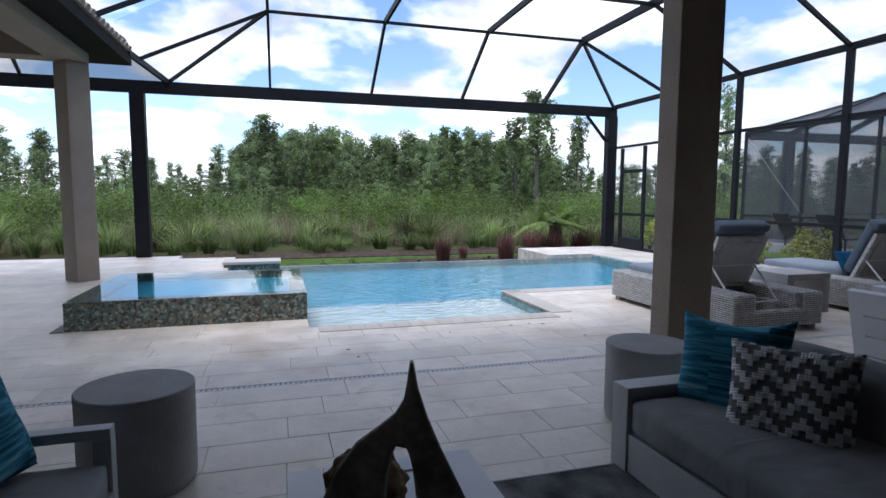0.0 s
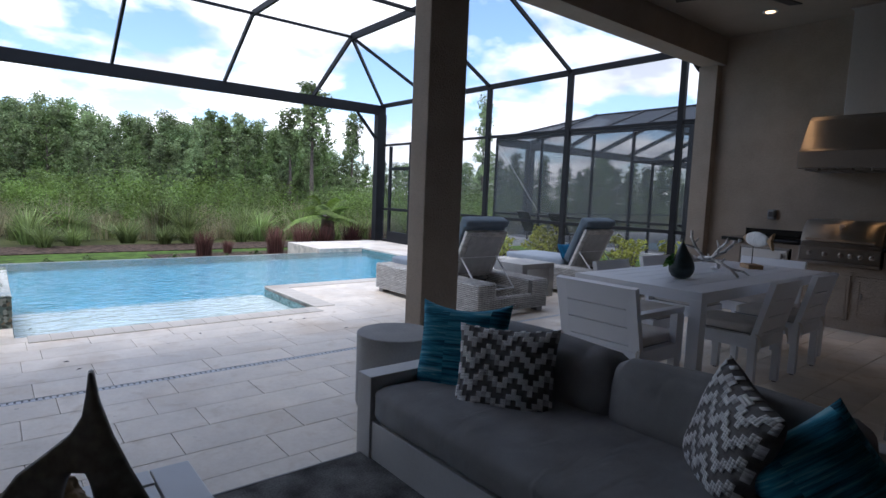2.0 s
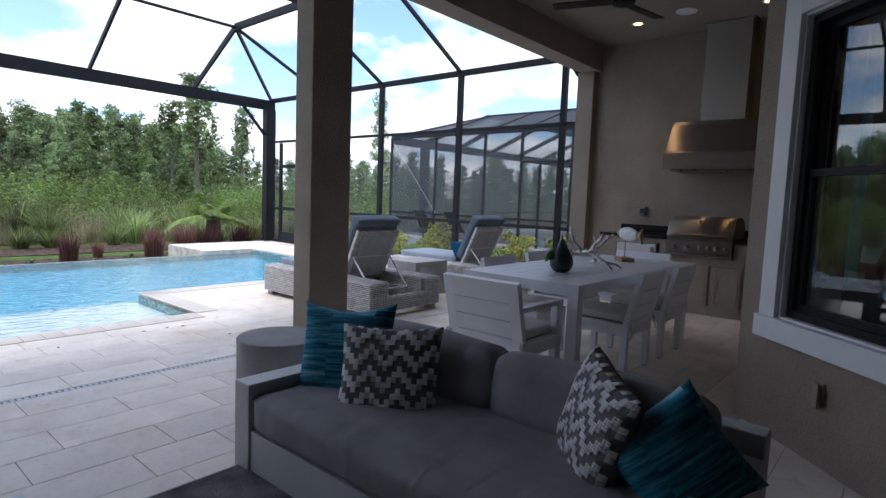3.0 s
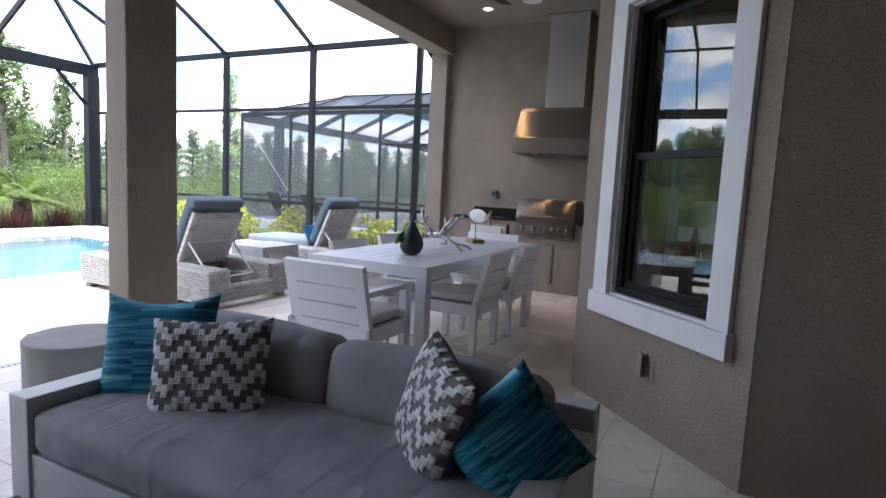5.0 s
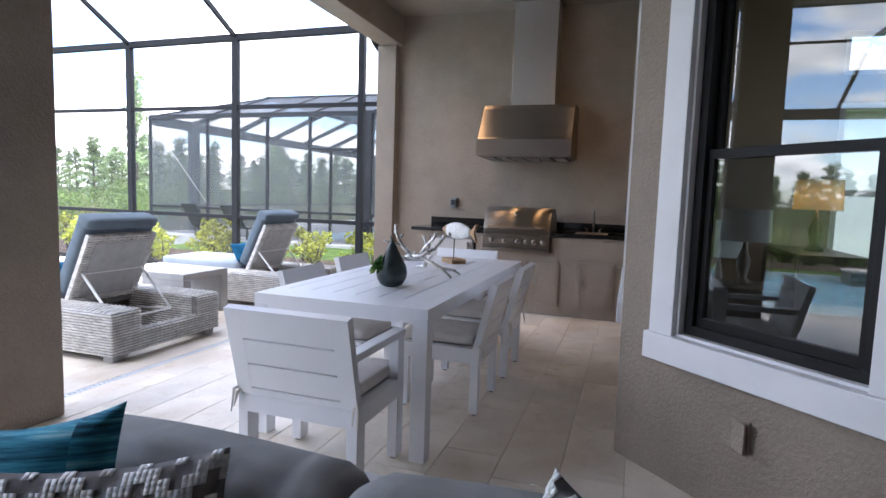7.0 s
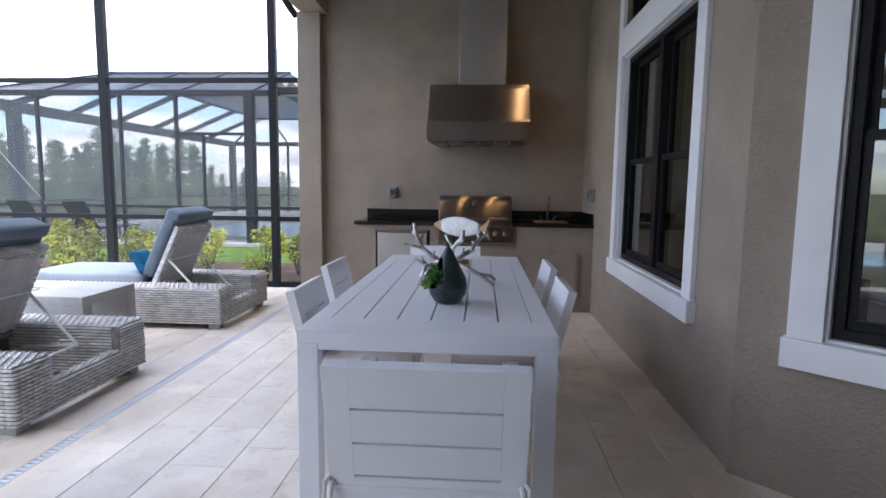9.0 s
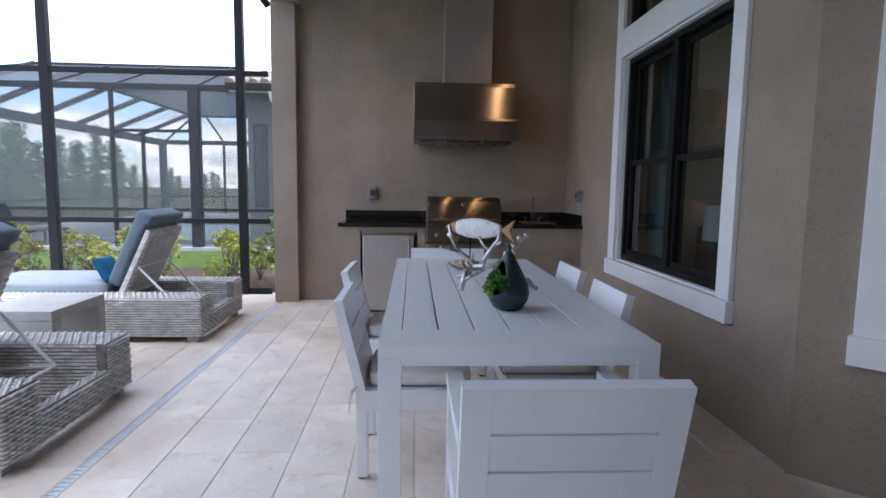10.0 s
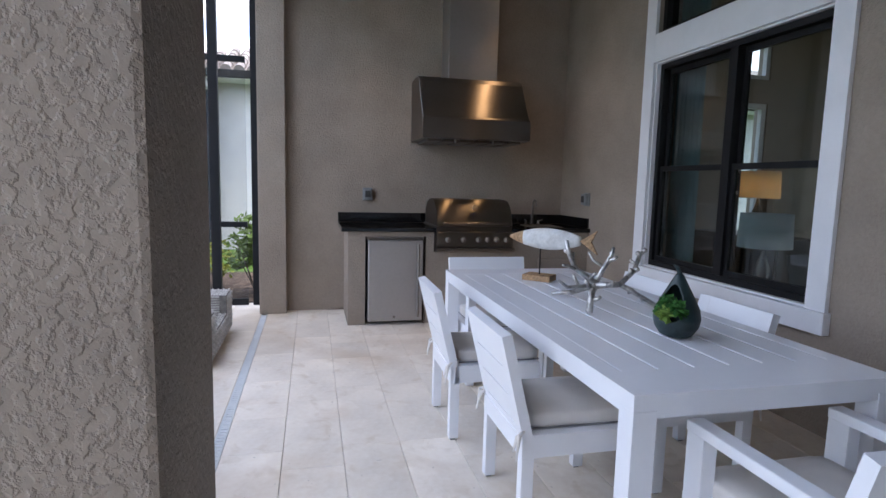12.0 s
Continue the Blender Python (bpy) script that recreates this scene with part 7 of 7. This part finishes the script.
def shrub(name, label, material, h, seed, leaf=0.05, n=34):
    r = random.Random(seed)
    t = thing(name, label, "shrub", None, "yellow-green shrubs along the screen")
    st, bl = [], []
    for i in range(9):
        a = i * 2.4; rr = r.uniform(0.05, 0.3) * h
        e = (rr * math.cos(a), rr * math.sin(a), h * r.uniform(0.35, 1.0))
        st.append(tube([(0, 0, 0), (e[0] * 0.5, e[1] * 0.5, e[2] * 0.55), e], [0.012, 0.009, 0.004], 5))
        bl.append((e[0], e[1], e[2], 0.15 * h + 0.03, 0.15 * h + 0.03, 0.11 * h + 0.03))
    part("stems", merge(st), M["bark"], t)
    V, F = leaf_cloud(bl, n, leaf, r)
    c = from_arrays("foliage", V, F, material); c.parent = t
    return t


sh = [shrub("croton_shrub", "yellow-green leafy shrub in the mulch bed", M["leaf_yellow"], 0.75, s) for s in (1, 2, 3)]
spots = [(7.7, 3.05, 1.0), (8.0, 4.0, 0.85), (8.3, 5.1, 0.9), (7.9, 5.7, 0.8), (8.4, 6.4, 1.0), (7.8, 7.3, 0.95), (8.5, 8.2, 1.05), (7.9, 9.0, 0.9), (8.3, 9.8, 1.0), (7.9, 10.5, 1.0), (9.0, 4.5, 0.8), (9.1, 3.4, 0.9), (9.3, 7.3, 0.9), (7.6, 4.5, 0.8), (7.7, 6.05, 0.85), (7.6, 6.8, 0.8), (8.2, 7.75, 0.9), (7.6, 8.5, 0.85), (8.9, 5.8, 0.85), (8.8, 8.9, 0.95), (9.2, 9.6, 0.9), (8.7, 10.6, 0.95), (9.0, 6.6, 0.8), (8.6, 2.9, 0.8), (9.4, 5.1, 0.85)]
for k, (x, y, s) in enumerate(spots):
    t = sh[k] if k < 3 else copy_thing(sh[k % 3], Matrix.Identity(4))
    t.matrix_basis = pose(x, y, -0.105, 0, 0, k * 77); t.scale = (s, s, s)
g = shrub("viburnum_shrub", "dense green leafy shrub by the neighbouring wall", M["leaf_bright"], 1.0, 9, 0.06, 60)
tagged(g, group="green shrubs")
g.matrix_basis = pose(8.1, 2.35, -0.105)


# ---- floor drain and pavers ----
dr = tagged(thing("trench_drain", "white slotted trench drain across the paving", "drain"), kind="structure")
part("channel", box(-7.9, 6.54, 2.113, 2.153, -0.027, -0.008), M["drain_dark"], dr, "dark channel")
part("edge_strip", boxes((-7.9, 6.54, 2.106, 2.113, -0.02, -0.001), (-7.9, 6.54, 2.153, 2.16, -0.02, -0.001)), M["drain"], dr)
bars_v, bars_f = [], []
x = -7.9
while x < 6.5:
    k = len(bars_v)
    a, b = x, x + 0.023
    bars_v += [(a, 2.114, -0.002), (b, 2.114, -0.002), (b, 2.152, -0.002), (a, 2.152, -0.002), (a, 2.114, -0.009), (b, 2.114, -0.009), (b, 2.152, -0.009), (a, 2.152, -0.009)]
    bars_f += [(k, k + 1, k + 2, k + 3), (k, k + 4, k + 5, k + 1), (k + 2, k + 6, k + 7, k + 3), (k + 1, k + 5, k + 6, k + 2), (k, k + 3, k + 7, k + 4)]
    x += 0.034
o = from_arrays("grate_bars", bars_v, bars_f, M["drain"]); o.parent = dr
tagged(o, "white grate bars", kind="stuff")


def slab_mesh(w, d, t=0.028, b=0.0025):
    bm = box(0, w, 0, d, -t, 0)
    top = [e for e in bm.edges if all(v.co.z > -0.001 for v in e.verts)]
    bmesh.ops.bevel(bm, geom=top, offset=b, segments=1, affect="EDGES")
    me = bpy.data.meshes.new("paver"); bm.to_mesh(me); bm.free(); me.materials.append(M["paver"])
    return me


def inside(x0, x1, y0, y1):
    cx, cy = (x0 + x1) / 2, (y0 + y1) / 2
    return any(a <= cx <= b and c <= cy <= d for a, b, c, d in DECK)


floor_ob = bpy.data.objects["floor"]
pav_rng = random.Random(5)
ROW, GAP = 0.287, 0.002
cells = []
bands = [(-4.6, 2.104), (2.162, 11.05)]
for lo, hi in bands:
    n = round((hi - lo) / ROW)
    dh = (hi - lo) / n
    for r in range(n):
        y0, y1 = lo + r * dh, lo + (r + 1) * dh
        x = -7.9 + pav_rng.uniform(-0.4, 0)
        while x < 7.0:
            w = pav_rng.choice((0.41, 0.61, 0.61, 0.82, 0.82))
            cells.append([x, x + w, y0, y1]); x += w


def clip_cell(c):
    """Cut a paver to the deck's parts."""
    out = []
    for a, b, p, q in DECK:
        x0, x1, y0, y1 = max(c[0], a), min(c[1], b), max(c[2], p), min(c[3], q)
        if x1 - x0 > 0.03 and y1 - y0 > 0.03:
            out.append((x0, x1, y0, y1))
    return out


meshes = {}
rest = bmesh.new()
rv, rf = [], []
near = 0
for c in cells:
    for x0, x1, y0, y1 in clip_cell(c):
        if 6.68 < (x0 + x1) / 2 and (y0 + y1) / 2 < 2.18:
            continue
        z = pav_rng.uniform(-0.0012, 0.0)
        if near < 300 and -0.2 < x0 < 6.6 and -1.2 < y0 < 2.6 and not (2.9 < x0 < 4.0 and -1.1 < y0 < 0.3):
            key = (round(x1 - x0 - GAP, 3), round(y1 - y0 - GAP, 3))
            if key not in meshes:
                meshes[key] = slab_mesh(*key)
            o = new("paver", meshes[key]); o.parent = floor_ob
            o.location = (x0 + GAP / 2, y0 + GAP / 2, z)
            near += 1
        else:
            g = GAP / 2; b = 0.0025; i = len(rv)
            for (ax, bx, ay, by, zz) in ((x0 + g, x1 - g, y0 + g, y1 - g, -0.028), (x0 + g, x1 - g, y0 + g, y1 - g, z - b), (x0 + g + b, x1 - g - b, y0 + g + b, y1 - g - b, z)):
                rv += [(ax, ay, zz), (bx, ay, zz), (bx, by, zz), (ax, by, zz)]
            for s in (0, 4):
                for k in range(4):
                    rf.append((i + s + k, i + s + (k + 1) % 4, i + s + 4 + (k + 1) % 4, i + s + 4 + k))
            rf.append((i + 8, i + 9, i + 10, i + 11))
rest.free()
def island_paver():
    m = M["paver"].copy(); m.name = "paver_field"
    n, l = m.node_tree.nodes, m.node_tree.links
    oi = [q for q in n if q.bl_idname == "ShaderNodeObjectInfo"][0]
    g = n.new("ShaderNodeNewGeometry")
    for q in list(oi.outputs["Random"].links):
        l.new(g.outputs["Random Per Island"], q.to_socket)
    return m


o = from_arrays("far_pavers", rv, rf, island_paver()); o.parent = floor_ob
tagged(o, "pale travertine pavers laid in courses", kind="stuff")
